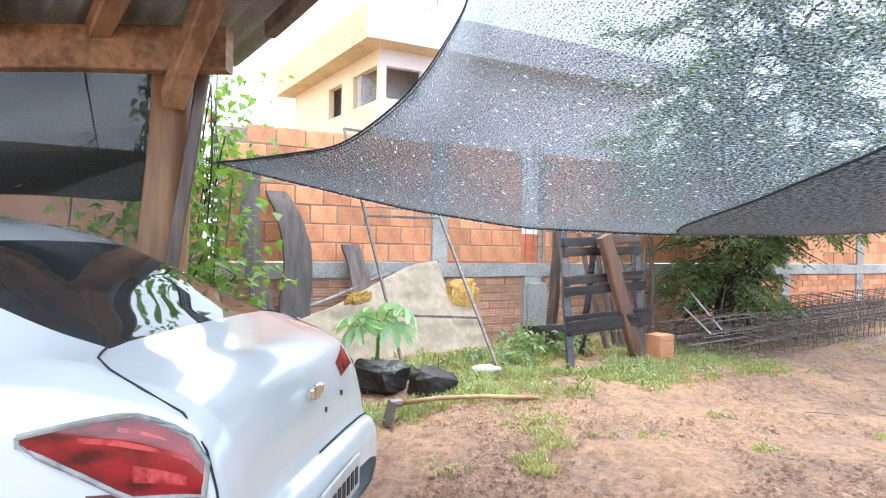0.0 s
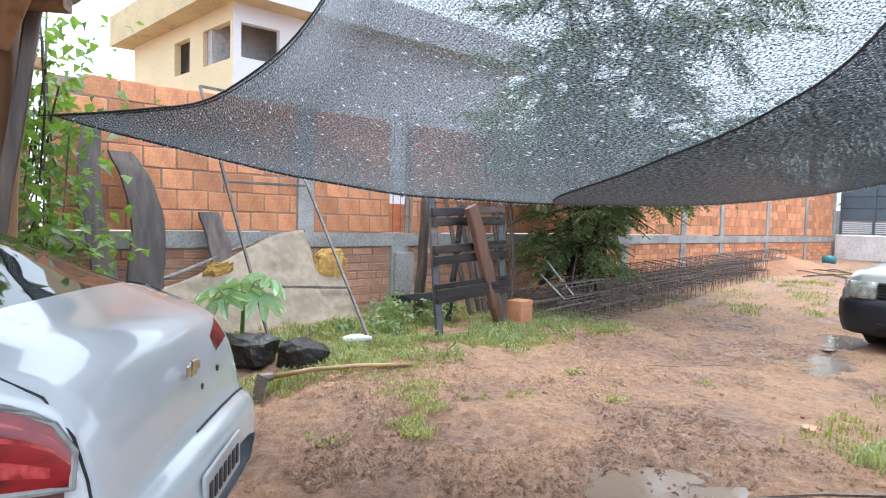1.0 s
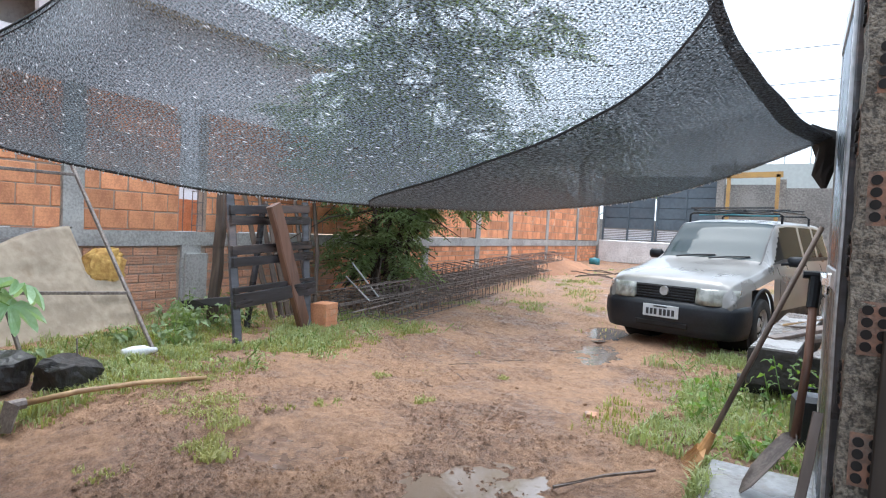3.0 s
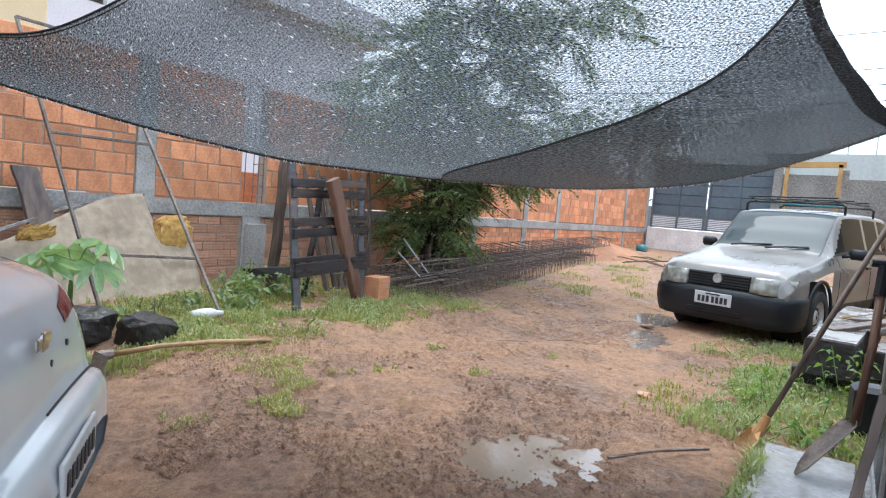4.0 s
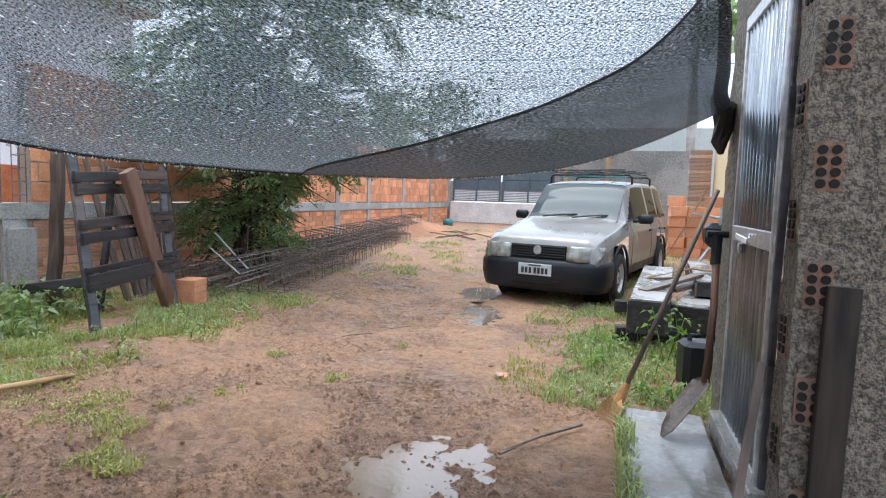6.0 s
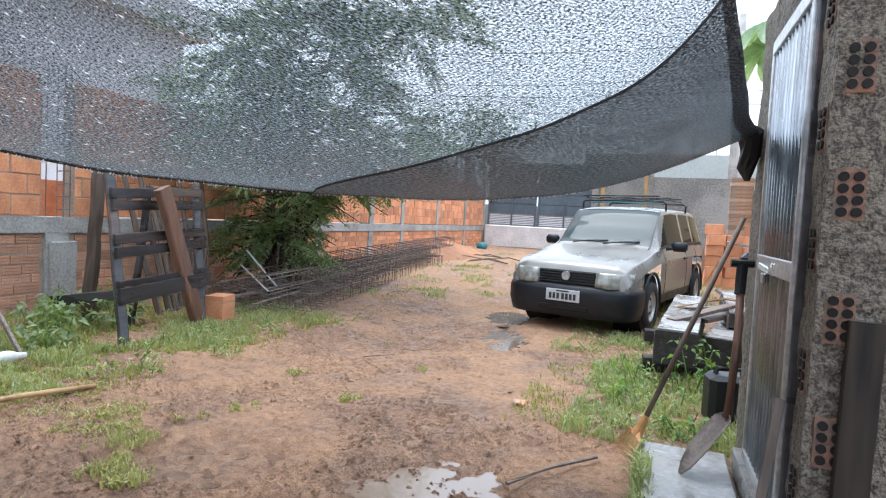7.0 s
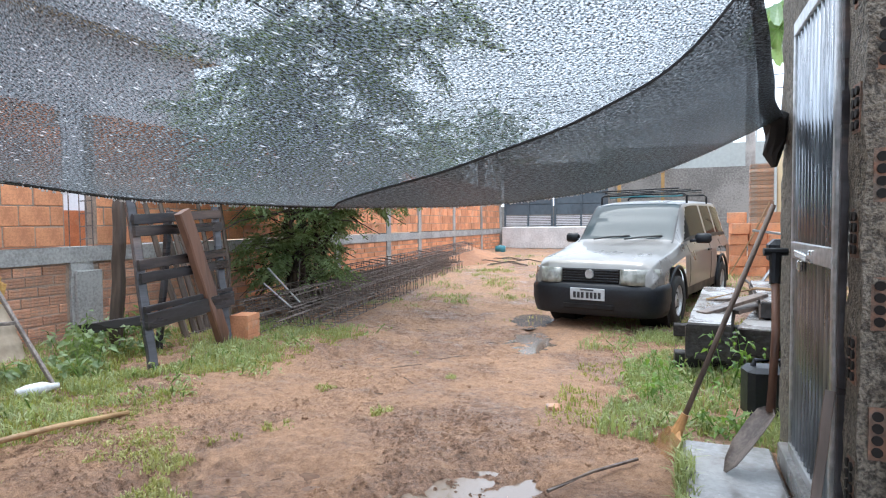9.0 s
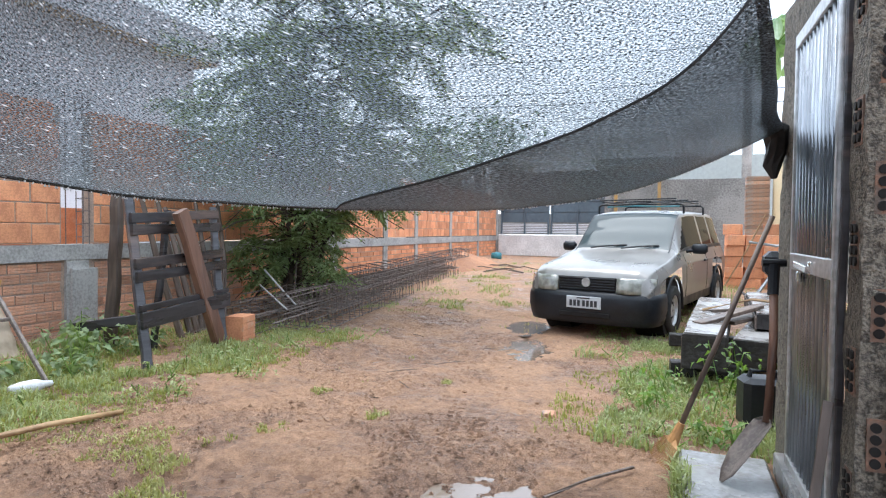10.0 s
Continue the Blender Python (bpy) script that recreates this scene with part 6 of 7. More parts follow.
sol = cover.modifiers.new("thickness", "SOLIDIFY")
sol.thickness, sol.offset = 0.13, -1 if cover.data.polygons[0].normal.x > 0 else 1
bm = bmesh.new()
tube(bm, [(-5.55 - 0.55 * z / 0.95, y, z) for y, z in ((1.45, 0.40), (2.0, 0.56), (2.6, 0.78), (3.1, 0.91), (3.38, 0.955))], 0.018, sides=6)
part("piping", bm, M["palewood"], mat_t, "pale piping along the edge")
for c, r, nm in (((-5.86, 3.56, 0.56), (0.09, 0.19, 0.19), "exposed_foam"), ((-5.765, 2.30, 0.58), (0.012, 0.13, 0.05), "exposed_foam")):
    bm = bmesh.new()
    bmesh.ops.create_icosphere(bm, subdivisions=4, radius=1)
    for v in bm.verts:
        v.co = Vector((v.co.x * r[0], math.copysign(abs(v.co.y) ** 0.6, v.co.y) * r[1], math.copysign(abs(v.co.z) ** 0.6, v.co.z) * r[2])) + Vector((0.4, 1, 1)) * 0.05 * noise.noise(v.co * 3) + Vector((1, 0.3, 0.3)) * 0.02 * noise.noise(v.co * 9) + Vector(c)
    part(nm, bm, M["foam"], mat_t, "crumbling yellow foam", smooth=True)

fr = thing("steel_trestle", "thin rusty steel trestle leaning on the wall", "trestle")
L0, R0b = Vector((-5.06, 2.51, -0.02)), Vector((-4.475, 3.21, -0.02))
LT = Vector((-6.12, 2.23, 2.37))
RT = Vector((-6.12, 3.02, 2.30))
for a, b, nm in ((L0, LT, "leg"), (R0b, R0b + (RT - R0b) * 0.93, "leg"), (L0.lerp(LT, 0.605), R0b.lerp(RT, 0.62), "crossbar"), (L0.lerp(LT, 0.20), R0b.lerp(RT, 0.205), "crossbar"), (LT, LT + Vector((0, 0.30, -0.01)), "crossbar")):
    bm = bmesh.new()
    bar(bm, a, b, 0.026, 0.026, bevel=0.003)
    part(nm, bm, M["steel"], fr)


def stump(c, s, seed, label):
    bm = bmesh.new()
    box(bm, (0, 0, 0), s, bevel=0.05)
    bmesh.ops.subdivide_edges(bm, edges=bm.edges[:], cuts=5, use_grid_fill=True)
    for v in bm.verts:
        q = v.co + Vector((seed, 0, 0))
        v.co += Vector((noise.noise(q * 6), noise.noise(q * 6 + Vector((3, 0, 0))), noise.noise(q * 6 + Vector((0, 3, 0))))) * 0.055
        v.co += v.co.normalized() * noise.noise(q * 22) * 0.014
    bmesh.ops.transform(bm, matrix=Matrix.Translation(c) @ Matrix.Rotation(0.5 + seed, 4, "Z"), verts=bm.verts)
    return tagged(part("charred_stump", bm, M["char"]), label, "log", "charred stumps", )


stump((-4.40, 2.02, 0.06), (0.42, 0.24, 0.26), 0.1, "black charred log with a hollow, lying on grass")
stump((-4.06, 2.33, 0.05), (0.33, 0.26, 0.25), 1.4, "squarish charred stump standing on grass")
bm = bmesh.new()
rod(bm, (-4.10, 2.40, 0.15), (-4.11, 2.40, 0.28), 0.005, sides=5)
tagged(part("steel_stub", bm, M["steel"]), "short rusty steel stub in the stump", "bar")

hoe = thing("hoe", "rusty hoe with a long cane handle lying on grass", "hoe")
bm = bmesh.new()
tube(bm, [(-3.66, 1.86, 0.05), (-3.60, 2.15, 0.075), (-3.53, 2.5, 0.07), (-3.46, 2.9, 0.035)], [0.019, 0.017, 0.016, 0.014], sides=8)
part("handle", bm, M["bamboo"], hoe, smooth=True)
bm = bmesh.new()
g = [[bm.verts.new((-3.70 + 0.16 * u + 0.02 * v, 1.84 - 0.02 - 0.05 * v, 0.075 - 0.16 * v + 0.035 * u * v)) for u in (0, 0.33, 0.66, 1)] for v in (0, 0.5, 1)]
for p, q in zip(g, g[1:]):
    for i in range(3):
        bm.faces.new((p[i], p[i + 1], q[i + 1], q[i]))
hb = part("blade", bm, M["steel"], hoe)
hb.modifiers.new("thickness", "SOLIDIFY").thickness = 0.006
bm = bmesh.new()
tube(bm, [(-3.67, 1.82, 0.05), (-3.66, 1.90, 0.052)], 0.03, sides=8)
part("socket", bm, M["steel"], hoe)
bm = bmesh.new()
tube(bm, [(-4.47, 2.93, 0.04), (-4.46, 3.0, 0.043), (-4.44, 3.08, 0.045), (-4.43, 3.13, 0.044), (-4.42, 3.18, 0.043)], [0.035, 0.045, 0.045, 0.025, 0.018], sides=10)
tagged(part("plastic_bottle", bm, M["bottle"], smooth=True), "crumpled white plastic bottle lying on grass", "bottle")

# board crate rack, posts and plank
fence = thing("board_rack", "broken rack of dark wet boards on stakes", "fence")
B0, B1 = Vector((-4.28, 3.86, -0.03)), Vector((-4.72, 4.07, 1.40))
dirr = Vector((-0.10, 1.05, 0.03))
for a, b, w, nm in ((B0, B1, 0.075, "stake"), (B0 + dirr * 0.98 + Vector((-0.05, 0, 0)), B1 + dirr + Vector((0.05, 0, -0.12)), 0.07, "stake"), (Vector((-5.25, 4.35, -0.02)), Vector((-5.28, 4.47, 1.46)), 0.10, "stake"),
                    (B0 + dirr * 0.45 + Vector((-0.5, 0.1, 0)), B1 + dirr * 0.5 + Vector((-0.05, 0, -0.15)), 0.06, "stake")):
    bm = bmesh.new()
    bar(bm, a, b, w, w * 0.8, bevel=0.01, cuts=8, rough=0.007)
    part(nm, bm, M["oldwood"] if w > 0.08 else M["darkwood"], fence)
for z0, h in ((0.40, 0.13), (0.50, 0.05), (0.74, 0.085), (0.845, 0.085), (1.12, 0.085), (1.215, 0.085)):
    f = z0 / 1.43
    a = B0.lerp(B1, f) + Vector((0.05, -0.05, 0))
    bm = bmesh.new()
    bar(bm, a, a + dirr * 1.08 + Vector((0, 0, random.uniform(-0.02, 0.03))), 0.03, h, bevel=0.005, cuts=6, rough=0.003)
    part("board", bm, M["darkwood"], fence)
bm = bmesh.new()
bar(bm, (-4.44, 4.86, -0.02), (-4.50, 4.42, 1.26), 0.19, 0.07, up=(0.95, 0.3, 0), bevel=0.012, cuts=8, rough=0.004)
tagged(part("leaning_plank", bm, M["plank"]), "thick wet brown plank leaning on the rack", "plank")
bm = bmesh.new()
bar(bm, (-5.45, 4.15, 0.20), (-4.85, 4.3, 0.30), 0.05, 0.09, bevel=0.008, cuts=4, rough=0.004)
tagged(part("dark_board", bm, M["darkwood"]), "charred board lying across the stakes", "plank")
bm = brick_block(0.19, 0.25, 0.26, 3)
bmesh.ops.transform(bm, matrix=pose(-4.44, 5.14, 0.12, 0, 0, 12), verts=bm.verts)
tagged(part("clay_block", bm, M["brick"]), "orange hollow clay block standing on soil", "brick")
for k in range(9):
    x, y = -5.0 - 0.06 * k, 5.05 + 0.13 * k + random.uniform(-0.1, 0.1)
    bm = bmesh.new()
    top = Vector((x - random.uniform(0.2, 0.6), y + random.uniform(-0.3, 0.3), random.uniform(0.9, 1.45)))
    tube(bm, [(x, y, -0.03), (Vector((x, y, 0)) + top) / 2 + Vector((random.uniform(-.06, .06), random.uniform(-.06, .06), 0)), top], [0.035, 0.03, 0.022], sides=6)
    tagged(part("wood_stick", bm, M["oldwood"]), "weathered branch leaning on the wall", "branch", "leaning branches")
for a, b in (((-4.55, 6.25, 0.22), (-4.95, 6.2, 0.62)), ((-4.45, 5.95, 0.20), (-4.75, 5.85, 0.48))):
    bm = bmesh.new()
    bar(bm, a, b, 0.032, 0.012, bevel=0.003)
    tagged(part("white_strip", bm, M["alu"]), "pale plastic strip among the steel cages", "strip")

# ---- rebar cages ----
def cage(length):
    t = thing("rebar_cage", "long reinforcement cage of rusty steel bars and stirrups", "rebar cage", group="rebar cages")
    w, h = 0.27, 0.17
    for sx in (-w / 2, w / 2):
        for sz in (0.006, h):
            bm = bmesh.new()
            pts = [(sx + random.uniform(-.008, .008), y, sz + random.uniform(-.006, .006)) for y in np.linspace(-random.uniform(0.1, 0.8), length + 0.1, 9)]
            tube(bm, pts, 0.007, sides=4)
            part("long_bar", bm, M["steel"], t)
    vs, fs = [], []
    for k in range(int(length / 0.16)):
        y = 0.1 + k * 0.16 + random.uniform(-0.02, 0.02)
        ty, tilt = random.uniform(-0.06, 0.06), random.uniform(-0.09, 0.05)
        c = [Vector((-w / 2 - .006, y, 0.0)), Vector((w / 2 + .006, y + ty, 0.0)), Vector((w / 2 + .006, y + ty + tilt, h + .008)), Vector((-w / 2 - .006, y + tilt, h + .008))]
        for a, b in zip(c, c[1:] + c[:1]):
            d = (b - a).normalized()
            x = d.orthogonal().normalized() * 0.0055
            z = d.cross(x).normalized() * 0.0055
            o = len(vs)
            vs += [a + x, a + z, a - x, a - z, b + x, b + z, b - x, b - z]
            fs += [(o + i, o + (i + 1) % 4, o + 4 + (i + 1) % 4, o + 4 + i) for i in range(4)]
    st = raw("stirrup_mesh", vs, fs, M["steel"], t)
    tagged(st, kind="stuff")
    return t


proto = cage(6.9)
proto.matrix_basis = pose(-4.06, 5.95, 0.02, 0.9, 0, 7)
for x, y, z, a, roll in ((-4.36, 5.8, 0.02, 6.2, 3), (-4.66, 5.9, 0.03, 5.4, -4), (-4.97, 5.8, 0.04, 4.5, 2), (-5.28, 6.3, 0.05, 4.0, 0), (-4.20, 6.3, 0.20, 7.6, 9),
                         (-4.50, 6.0, 0.21, 5.0, -8), (-4.84, 6.5, 0.21, 5.2, 6), (-4.60, 7.6, 0.38, 5.2, 8)):
    copy_thing(proto, pose(x, y, z, 0.9, roll, a))

# sand heap, drum, branches
bm = bmesh.new()
n = 40
g = [[None] * n for _ in range(n)]
for i in range(n):
    for j in range(n):
        u, v = -1 + 2 * i / (n - 1), -1 + 2 * j / (n - 1)
        d = math.hypot(u, v)
        h = 0.44 * max(0, 1 - d) ** 0.85 * (1 + 0.15 * noise.noise((u * 4, v * 4, 1))) + 0.02 * noise.noise((u * 14, v * 14, 2))
        g[i][j] = bm.verts.new((-5.35 + u * 0.95, 15.0 + v * 2.2, 0.12 + h - 0.04 * d))
for i in range(n - 1):
    for j in range(n - 1):
        bm.faces.new((g[i][j], g[i + 1][j], g[i + 1][j + 1], g[i][j + 1]))
tagged(part("sand_mound", bm, M["sand"], smooth=True), "heap of orange sand against the brick wall", "sand heap")
bm = bmesh.new()
tube(bm, [(-5.65, 18.6, 0.30), (-5.5, 18.6, 0.31), (-5.36, 18.6, 0.31)], [0.11, 0.135, 0.10], sides=16)
tagged(part("plastic_drum", bm, M["blue"], smooth=True), "teal plastic drum lying by the wall", "drum")
for k in range(6):
    x, y = -4.6 + random.uniform(-0.5, 0.6), 13.2 + 0.35 * k
    bm = bmesh.new()
    tube(bm, [(x, y, ground_z(x, y) + 0.03), (x + 0.4, y + 0.3, ground_z(x, y) + 0.08), (x + 0.9, y + random.uniform(-0.2, 0.6), ground_z(x, y) + 0.03)], 0.013, sides=5)
    tagged(part("dry_branch", bm, M["oldwood"]), "dry branch lying on the soil", "branch", "lying branches")

# ---- things by the door ----
beams = [(-0.22, 5.08, 0.235, 0.30, 0.26, 2.0, -6), (0.12, 5.32, 0.20, 0.26, 0.20, 1.8, -14), (0.42, 5.55, 0.21, 0.24, 0.22, 1.6, -20), (0.30, 5.7, 0.40, 0.20, 0.12, 1.4, -3)]
for x, y, z, w, h, ln, a in beams:
    t = thing("timber_beam", "wet black timber beam, its weathered top paled for wet sheen", "beam", pose(x, y, z, 2, 0, a), "stacked beams")
    bm = bmesh.new()
    bar(bm, (0, 0, 0), (0, ln, 0), w, h, bevel=0.008, cuts=8, rough=0.004)
    part("beam_core", bm, M["char"], t)
    # top sheet: weathered wood, paled further to paint in the wet sheen
    bm = bmesh.new()
    bar(bm, (0, 0.012, h / 2 + 0.002), (0, ln, h / 2 + 0.002), w * 0.97, 0.012, cuts=8, rough=0.002)
    part("weathered_top", bm, M["palewood"], t, "pale weathered top with wet sheen put into its colour")
    bm = bmesh.new()
    bar(bm, (-w / 2 - 0.004, 0.0, -0.02), (-w / 2 - 0.004, ln, -0.02), 0.012, h * 0.9, cuts=8, rough=0.002)
    part("weathered_side", bm, M["oldwood"], t)
for x, y, w in ((-0.2, 5.35, 0.5), (0.25, 6.3, 1.0), (-0.1, 6.7, 0.7)):
    bm = bmesh.new()
    bar(bm, (x - w / 2, y, 0.045), (x + w / 2, y + 0.05, 0.045), 0.12, 0.12, bevel=0.01)
    tagged(part("bearer", bm, M["char"]), "black timber bearer under the beams", "beam", "bearers")
for a, b, w in (((-0.25, 5.5, 0.385), (0.25, 5.95, 0.50), 0.10), ((-0.2, 6.2, 0.40), (0.7, 6.0, 0.52), 0.06), ((0.0, 5.75, 0.375), (0.75, 6.5, 0.51), 0.13)):
    bm = bmesh.new()
    bar(bm, a, b, w, 0.03, bevel=0.004, cuts=4, rough=0.004)
    tagged(part("board_offcut", bm, M["oldwood"]), "loose weathered board on the beams", "plank", "loose boards")
bm = bmesh.new()
tube(bm, [(-0.18, 6.1, 0.43), (0.2, 6.0, 0.55), (0.7, 5.85, 0.52)], 0.012, sides=5)
tagged(part("stick", bm, M["bamboo"]), "thin brown stick on the beams", "branch")

can = thing("jerrycan", "black plastic jerrycan standing in grass", "jerrycan", pose(0.06, 4.16, 0, 0, 0, 10) @ Matrix.Diagonal((0.95, 1, 0.74, 1)))
bm = bmesh.new()
box(bm, (0, 0, 0.19), (0.30, 0.20, 0.40), bevel=0.035)
part("body", bm, M["plastic"], can)
bm = bmesh.new()
tube(bm, [(-0.10, 0, 0.385), (-0.09, 0, 0.435), (0.05, 0, 0.435), (0.06, 0, 0.385)], 0.018, sides=8)
part("handle", bm, M["plastic"], can)
bm = bmesh.new()
rod(bm, (0.105, 0, 0.385), (0.105, 0, 0.425), 0.03, sides=14)
part("cap", bm, M["plastic"], can)

rake = thing("leaf_rake", "leaf rake with orange tines leaning on the wall", "rake")
RH, RTOP = Vector((-0.42, 3.44, 0.15)), Vector((-0.015, 3.60, 1.20))
bm = bmesh.new()
tube(bm, [RH, RH.lerp(RTOP, 0.5), RTOP], [0.013, 0.013, 0.012], sides=8)
part("handle", bm, M["oldwood"], rake, smooth=True)
bm = bmesh.new()
tube(bm, [RH + Vector((-0.03, -0.0, -0.07)), RH + Vector((0.01, 0, 0.03))], [0.03, 0.018], sides=10)
part("ferrule", bm, M["tine"], rake)
axis = (RTOP - RH).normalized()
sidev = Vector((0.25, -0.97, 0)).normalized()
for k in range(15):
    f = -1 + 2 * k / 14
    bm = bmesh.new()
    e = RH - axis * 0.25 * (1 - 0.12 * f * f) + sidev * 0.155 * f
    e.z = max(e.z, 0.015)
    tube(bm, [RH + Vector((-0.02, 0, -0.05)) + sidev * 0.02 * f, (RH + e) / 2 + sidev * 0.03 * f, e, e + Vector((-0.025, 0, -0.02))], 0.003, sides=4)
    part("tine", bm, M["tine"], rake)
bm = bmesh.new()
tube(bm, [RH - axis * 0.15 + sidev * 0.085 * f for f in np.linspace(-1, 1, 9)], 0.005, sides=4)
part("tine_band", bm, M["tine"], rake)

spade = thing("shovel", "muddy shovel with a black grip leaning by the door", "shovel")
ST, SH = Vector((-0.26, 3.10, 0.048)), Vector((-0.03, 3.42, 0.97))
bm = bmesh.new()
K0 = Vector((-0.07, 3.22, 0.29))
tube(bm, [K0, K0.lerp(SH, 0.5) + Vector((0.01, 0, 0)), SH], [0.02, 0.018, 0.018], sides=8)
part("shaft", bm, M["plank"], spade, smooth=True)
bm = bmesh.new()
ax = (K0 - ST)
sd = Vector((0.30, -0.85, 0.10)).normalized()
rows = []
for f, w in ((0, 0.012), (0.15, 0.055), (0.4, 0.08), (0.75, 0.085), (0.98, 0.075), (1.05, 0.03)):
    rows.append([bm.verts.new(ST + ax * f + sd * w * s + Vector((-0.5, -0.4, 0.3)) * 0.035 * (s * s) * min(1, f * 2)) for s in (-1, -0.5, 0, 0.5, 1)])
for p, q in zip(rows, rows[1:]):
    for i in range(4):
        bm.faces.new((p[i], p[i + 1], q[i + 1], q[i]))
bl = part("blade", bm, M["steel"], spade, smooth=True)
bl.modifiers.new("thickness", "SOLIDIFY").thickness = 0.003
bm = bmesh.new()
tube(bm, [SH - (SH - K0).normalized() * 0.14, SH], [0.024, 0.026], sides=10)
tube(bm, [SH + Vector((-0.05, 0, 0.01)), SH + Vector((0.05, 0.01, 0.01))], 0.018, sides=8)
part("grip", bm, M["plastic"], spade, "black plastic grip")

bm = bmesh.new()
bar(bm, (0.140, 2.285, -0.02), (0.160, 2.305, 0.885), 0.095, 0.028, up=(0, 1, 0), bevel=0.004, cuts=8, rough=0.002)
tagged(part("leaning_board", bm, M["darkwall"]), "dark wet board leaning on the rendered wall", "plank")
bm = bmesh.new()
bar(bm, (-0.022, 2.43, 0.60), (-0.085, 2.36, 0.10), 0.030, 0.008, up=(0, 1, 0), bevel=0.002, cuts=5, rough=0.001)
tagged(part("wood_strip", bm, M["oldwood"]), "thin weathered wooden strip leaning beside the door", "strip")

# clay block stack
proto_b = bmesh.new()
box(proto_b, (0, 0, 0), (0.29, 0.19, 0.185), bevel=0.006)
pb = part("clay_block", proto_b, M["brick"])
tagged(pb, "orange hollow clay block in a stack", "brick", "stacked clay blocks")
pb.matrix_basis = pose(0.62, 12.0, ground_z(0.6, 12) + 0.08)
for k in range(6):
    for i in range(4):
        if k == 5 and i not in (0, 2):
            continue
        if (k, i) == (0, 0):
            continue
        copy_thing(pb, pose(0.62 + i * 0.305 + random.uniform(-.02, .02), 12.0 + random.uniform(-.04, .04), ground_z(0.6, 12) + 0.08 + k * 0.189, 0, 0, random.uniform(-16, 16)))
bm = bmesh.new()
tube(bm, [(0.45, 11.74, ground_z(0.45, 11.74)), (0.80, 11.8, 0.8), (1.1, 11.85, 1.45)], 0.014, sides=5)
tagged(part("stick", bm, M["bamboo"]), "thin pole leaning on the block stack", "pole")

seat = thing("metal_chair", "bent tubular metal chair frame, overturned in grass", "chair")
for pts in ([(0.25, 7.5, 0.15), (0.55, 7.6, 0.62), (0.85, 7.5, 0.62)], [(0.3, 7.9, 0.15), (0.6, 7.9, 0.62), (0.9, 7.8, 0.62)], [(0.25, 7.5, 0.5), (0.7, 7.7, 0.14), (0.95, 7.8, 0.2)],
            [(0.35, 7.6, 1.02), (0.62, 7.6, 0.98), (0.86, 7.6, 1.03)], [(0.62, 7.6, 0.1), (0.64, 7.6, 0.6), (0.66, 7.6, 1.1)]):
    bm = bmesh.new()
    tube(bm, pts, 0.016, sides=6)
    part("tube", bm, M["alu"], seat)
bm = bmesh.new()
box(bm, (0.68, 7.7, 0.78), (0.34, 0.3, 0.28), pose(0, 0, 0), bevel=0.06)
part("cushion", bm, M["plastic"], seat)

# ---- small litter on the soil ----
rnd = random.Random(33)
def clod(x, y, s, mt, label, nm, cat):
    bm = bmesh.new()
    bmesh.ops.create_icosphere(bm, subdivisions=2, radius=s)
    for v in bm.verts:
        v.co *= 1 + 0.5 * noise.noise(v.co / s * 1.3 + Vector((x, y, 0)))
        v.co.z *= 0.6
    bmesh.ops.translate(bm, vec=(x, y, ground_rough(x, y) + s * 0.25), verts=bm.verts)
    tagged(part(nm, bm, mt, smooth=False), label, cat, "clods")


clod(-1.15, 3.96, 0.05, M["brickdull"], "broken brick lump lying on wet soil", "brick_lump", "rubble")
clod(-0.72, 4.28, 0.07, M["soil"], "dark soil clod at the grass edge", "soil_clod", "clod")
for k in range(26):
    x, y = rnd.uniform(-3.2, -0.6), rnd.uniform(2.2, 7)
    clod(x, y, rnd.uniform(0.008, 0.018), M["soil"], "small clod of wet red soil", "soil_clod", "clod")
cv, cf = [], []
for k in range(26000):                                            # crumbs of trodden mud
    x, y = rnd.uniform(-3.9, -0.5), 1.5 + 7.0 * rnd.random() ** 1.6
    if noise.noise((x * 1.1, y * 1.1, 9)) < -0.05:
        continue
    r = rnd.uniform(0.004, 0.010) if k % 11 else rnd.uniform(0.010, 0.018)
    c = Vector((x, y, ground_rough(x, y) + r * 0.2))
    b = len(cv)
    cv += [c + Vector((q[0] * r * rnd.uniform(.6, 1.3), q[1] * r * rnd.uniform(.6, 1.3), q[2] * r * 0.8)) for q in ((1, 0, 0), (0, 1, 0), (-1, 0, 0), (0, -1, 0), (0, 0, 1))]
    cf += [(b + i, b + (i + 1) % 4, b + 4) for i in range(4)]
tagged(raw("soil_crumbs", cv, cf, M["soil"]), "scattered crumbs of trodden soil", "soil", kind="stuff")
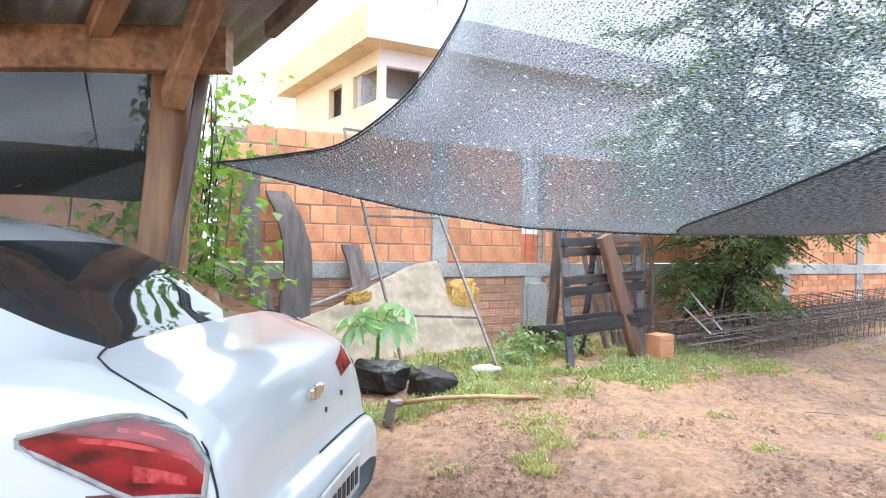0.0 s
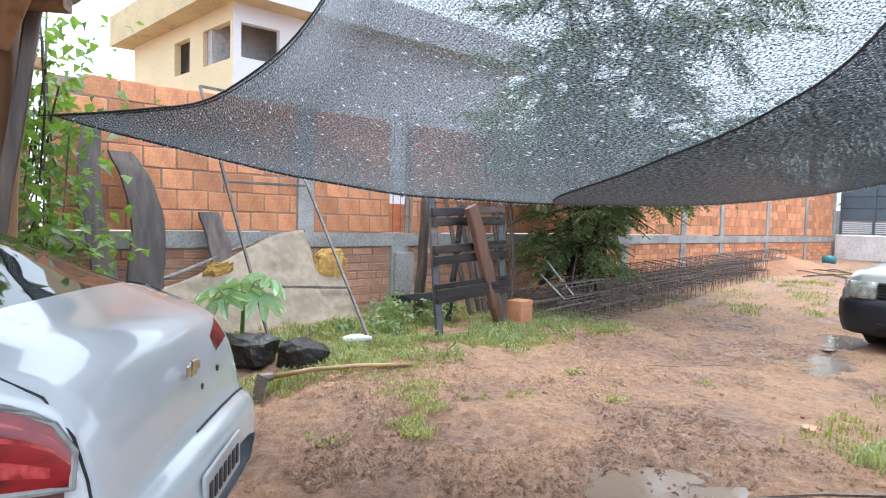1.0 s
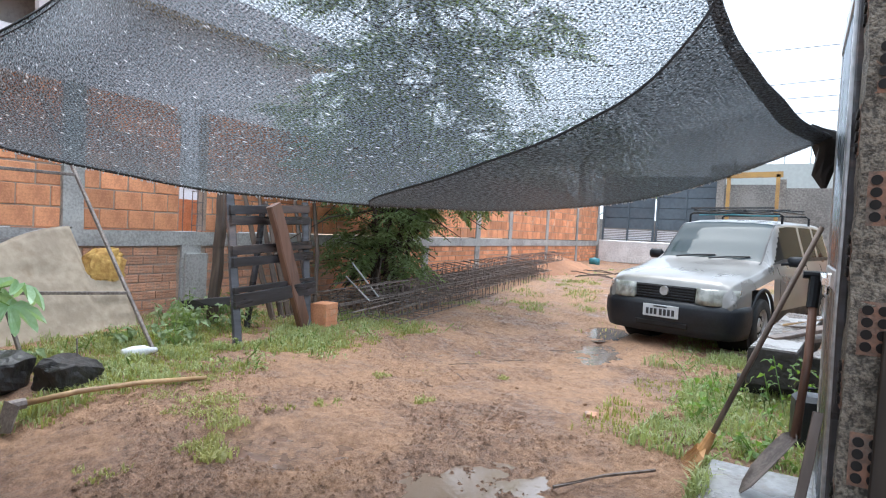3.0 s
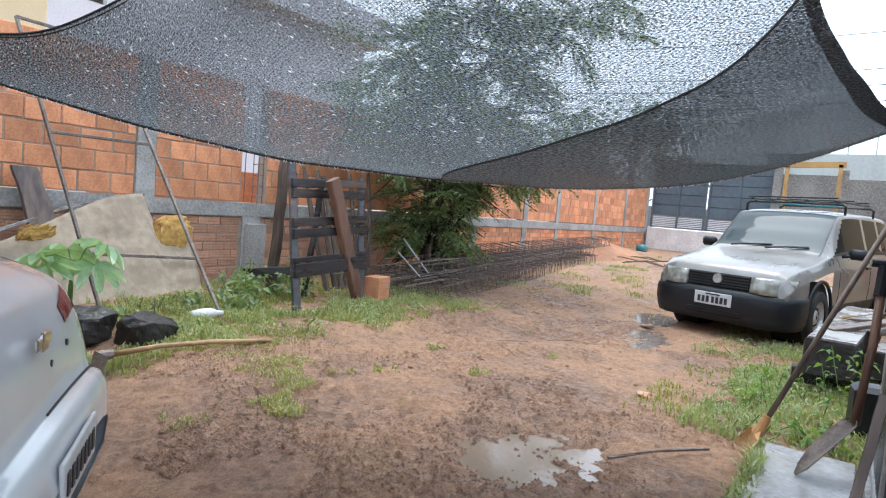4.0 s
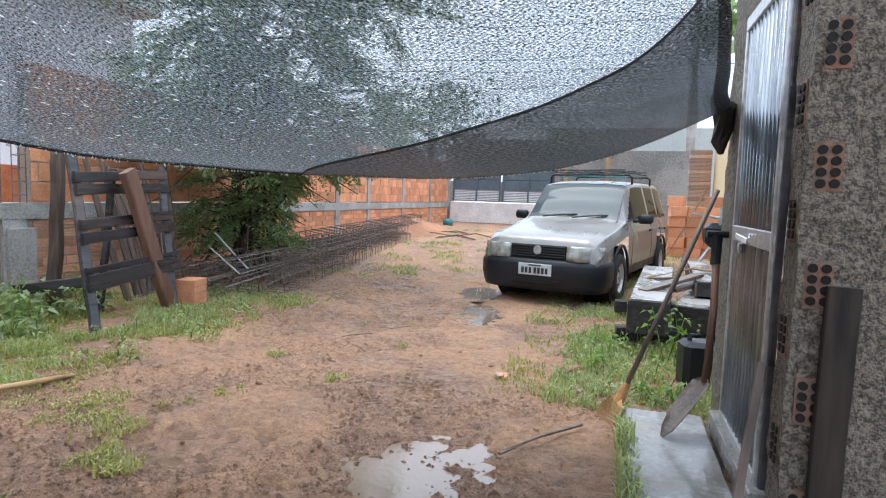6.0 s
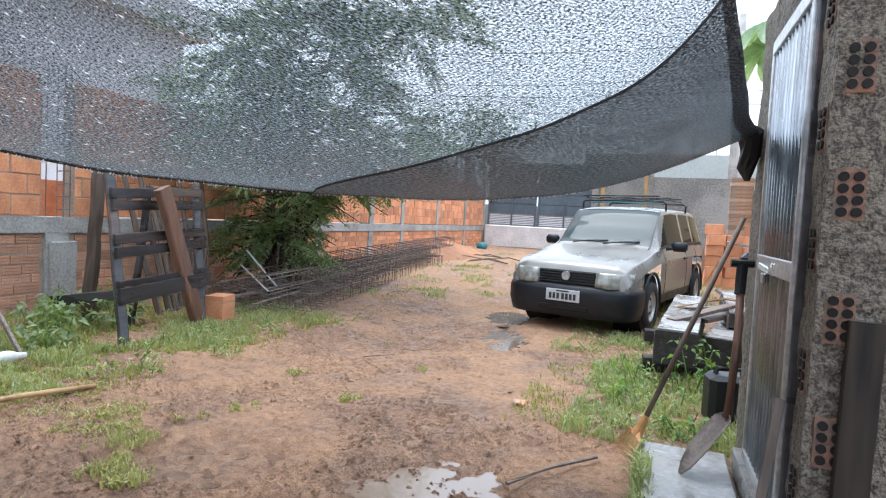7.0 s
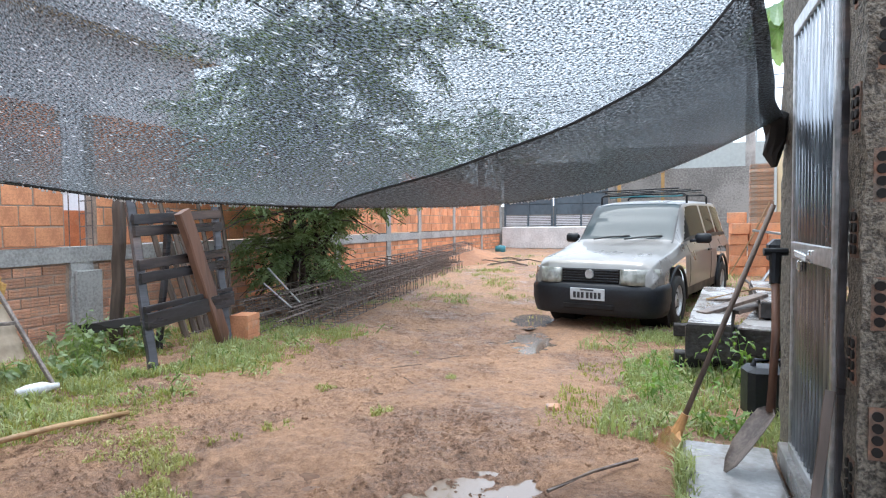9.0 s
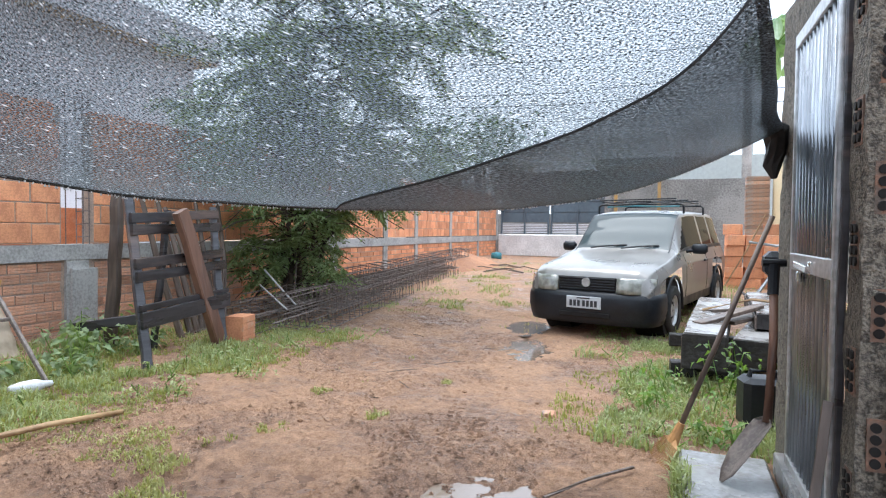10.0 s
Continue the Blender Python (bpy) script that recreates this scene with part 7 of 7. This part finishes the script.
for k in range(12):
    x, y, a = rnd.uniform(-3.4, -0.9), rnd.uniform(2.3, 8.0), rnd.uniform(0, 6.28)
    ln = rnd.uniform(0.1, 0.3)
    bm = bmesh.new()
    tube(bm, [(x, y, ground_rough(x, y) + 0.008), (x + math.cos(a) * ln / 2, y + math.sin(a) * ln / 2, ground_rough(x, y) + 0.012), (x + math.cos(a) * ln, y + math.sin(a) * ln, ground_rough(x, y) + 0.006)], 0.003, sides=4)
    tagged(part("twig", bm, M["oldwood"]), "small twig lying on wet soil", "twig", "twigs")
bm = bmesh.new()
tube(bm, [(-0.95, 2.72, 0.02), (-0.8, 2.95, 0.03), (-0.62, 3.18, 0.025)], 0.008, sides=5)
tagged(part("twig", bm, M["oldwood"]), "long thin twig beside the puddle", "twig", "twigs")

# ---- tyre tread pressed into the soft soil ----
rnd = random.Random(44)
vs, fs = [], []
for (x0, y0), (x1, y1) in (((-1.91, 3.47), (-1.60, 2.95)), ((-1.76, 4.02), (-1.52, 3.06)), ((-1.55, 3.75), (-1.36, 3.05))):
    d = Vector((x1 - x0, y1 - y0, 0))
    steps = int(d.length / 0.034)
    d.normalize()
    s = Vector((-d.y, d.x, 0))
    for k in range(steps):
        if rnd.random() < 0.3:
            continue
        c = Vector((x0, y0, 0)) + d * 0.034 * (k + rnd.uniform(-0.2, 0.2))
        for side in (-1, 1):
            o = len(vs)
            ln, hh = rnd.uniform(0.03, 0.055), rnd.uniform(0.004, 0.010)
            for a, bb, zz in ((0.008, 0, -0.004), (0.008, 0.022, -0.004), (0.008, 0.011, hh), (ln, -0.014, -0.004), (ln, 0.008, -0.004), (ln, -0.003, hh)):
                p = c + s * side * a + d * bb
                vs.append((p.x, p.y, ground_rough(p.x, p.y) + zz))
            fs += [(o, o + 2, o + 5, o + 3), (o + 2, o + 1, o + 4, o + 5), (o + 3, o + 5, o + 4), (o, o + 1, o + 2)]
tagged(raw("tyre_tread", vs, fs, M["soil"]), "ridges of tyre tread pressed into wet soil", "tyre tracks", kind="stuff")
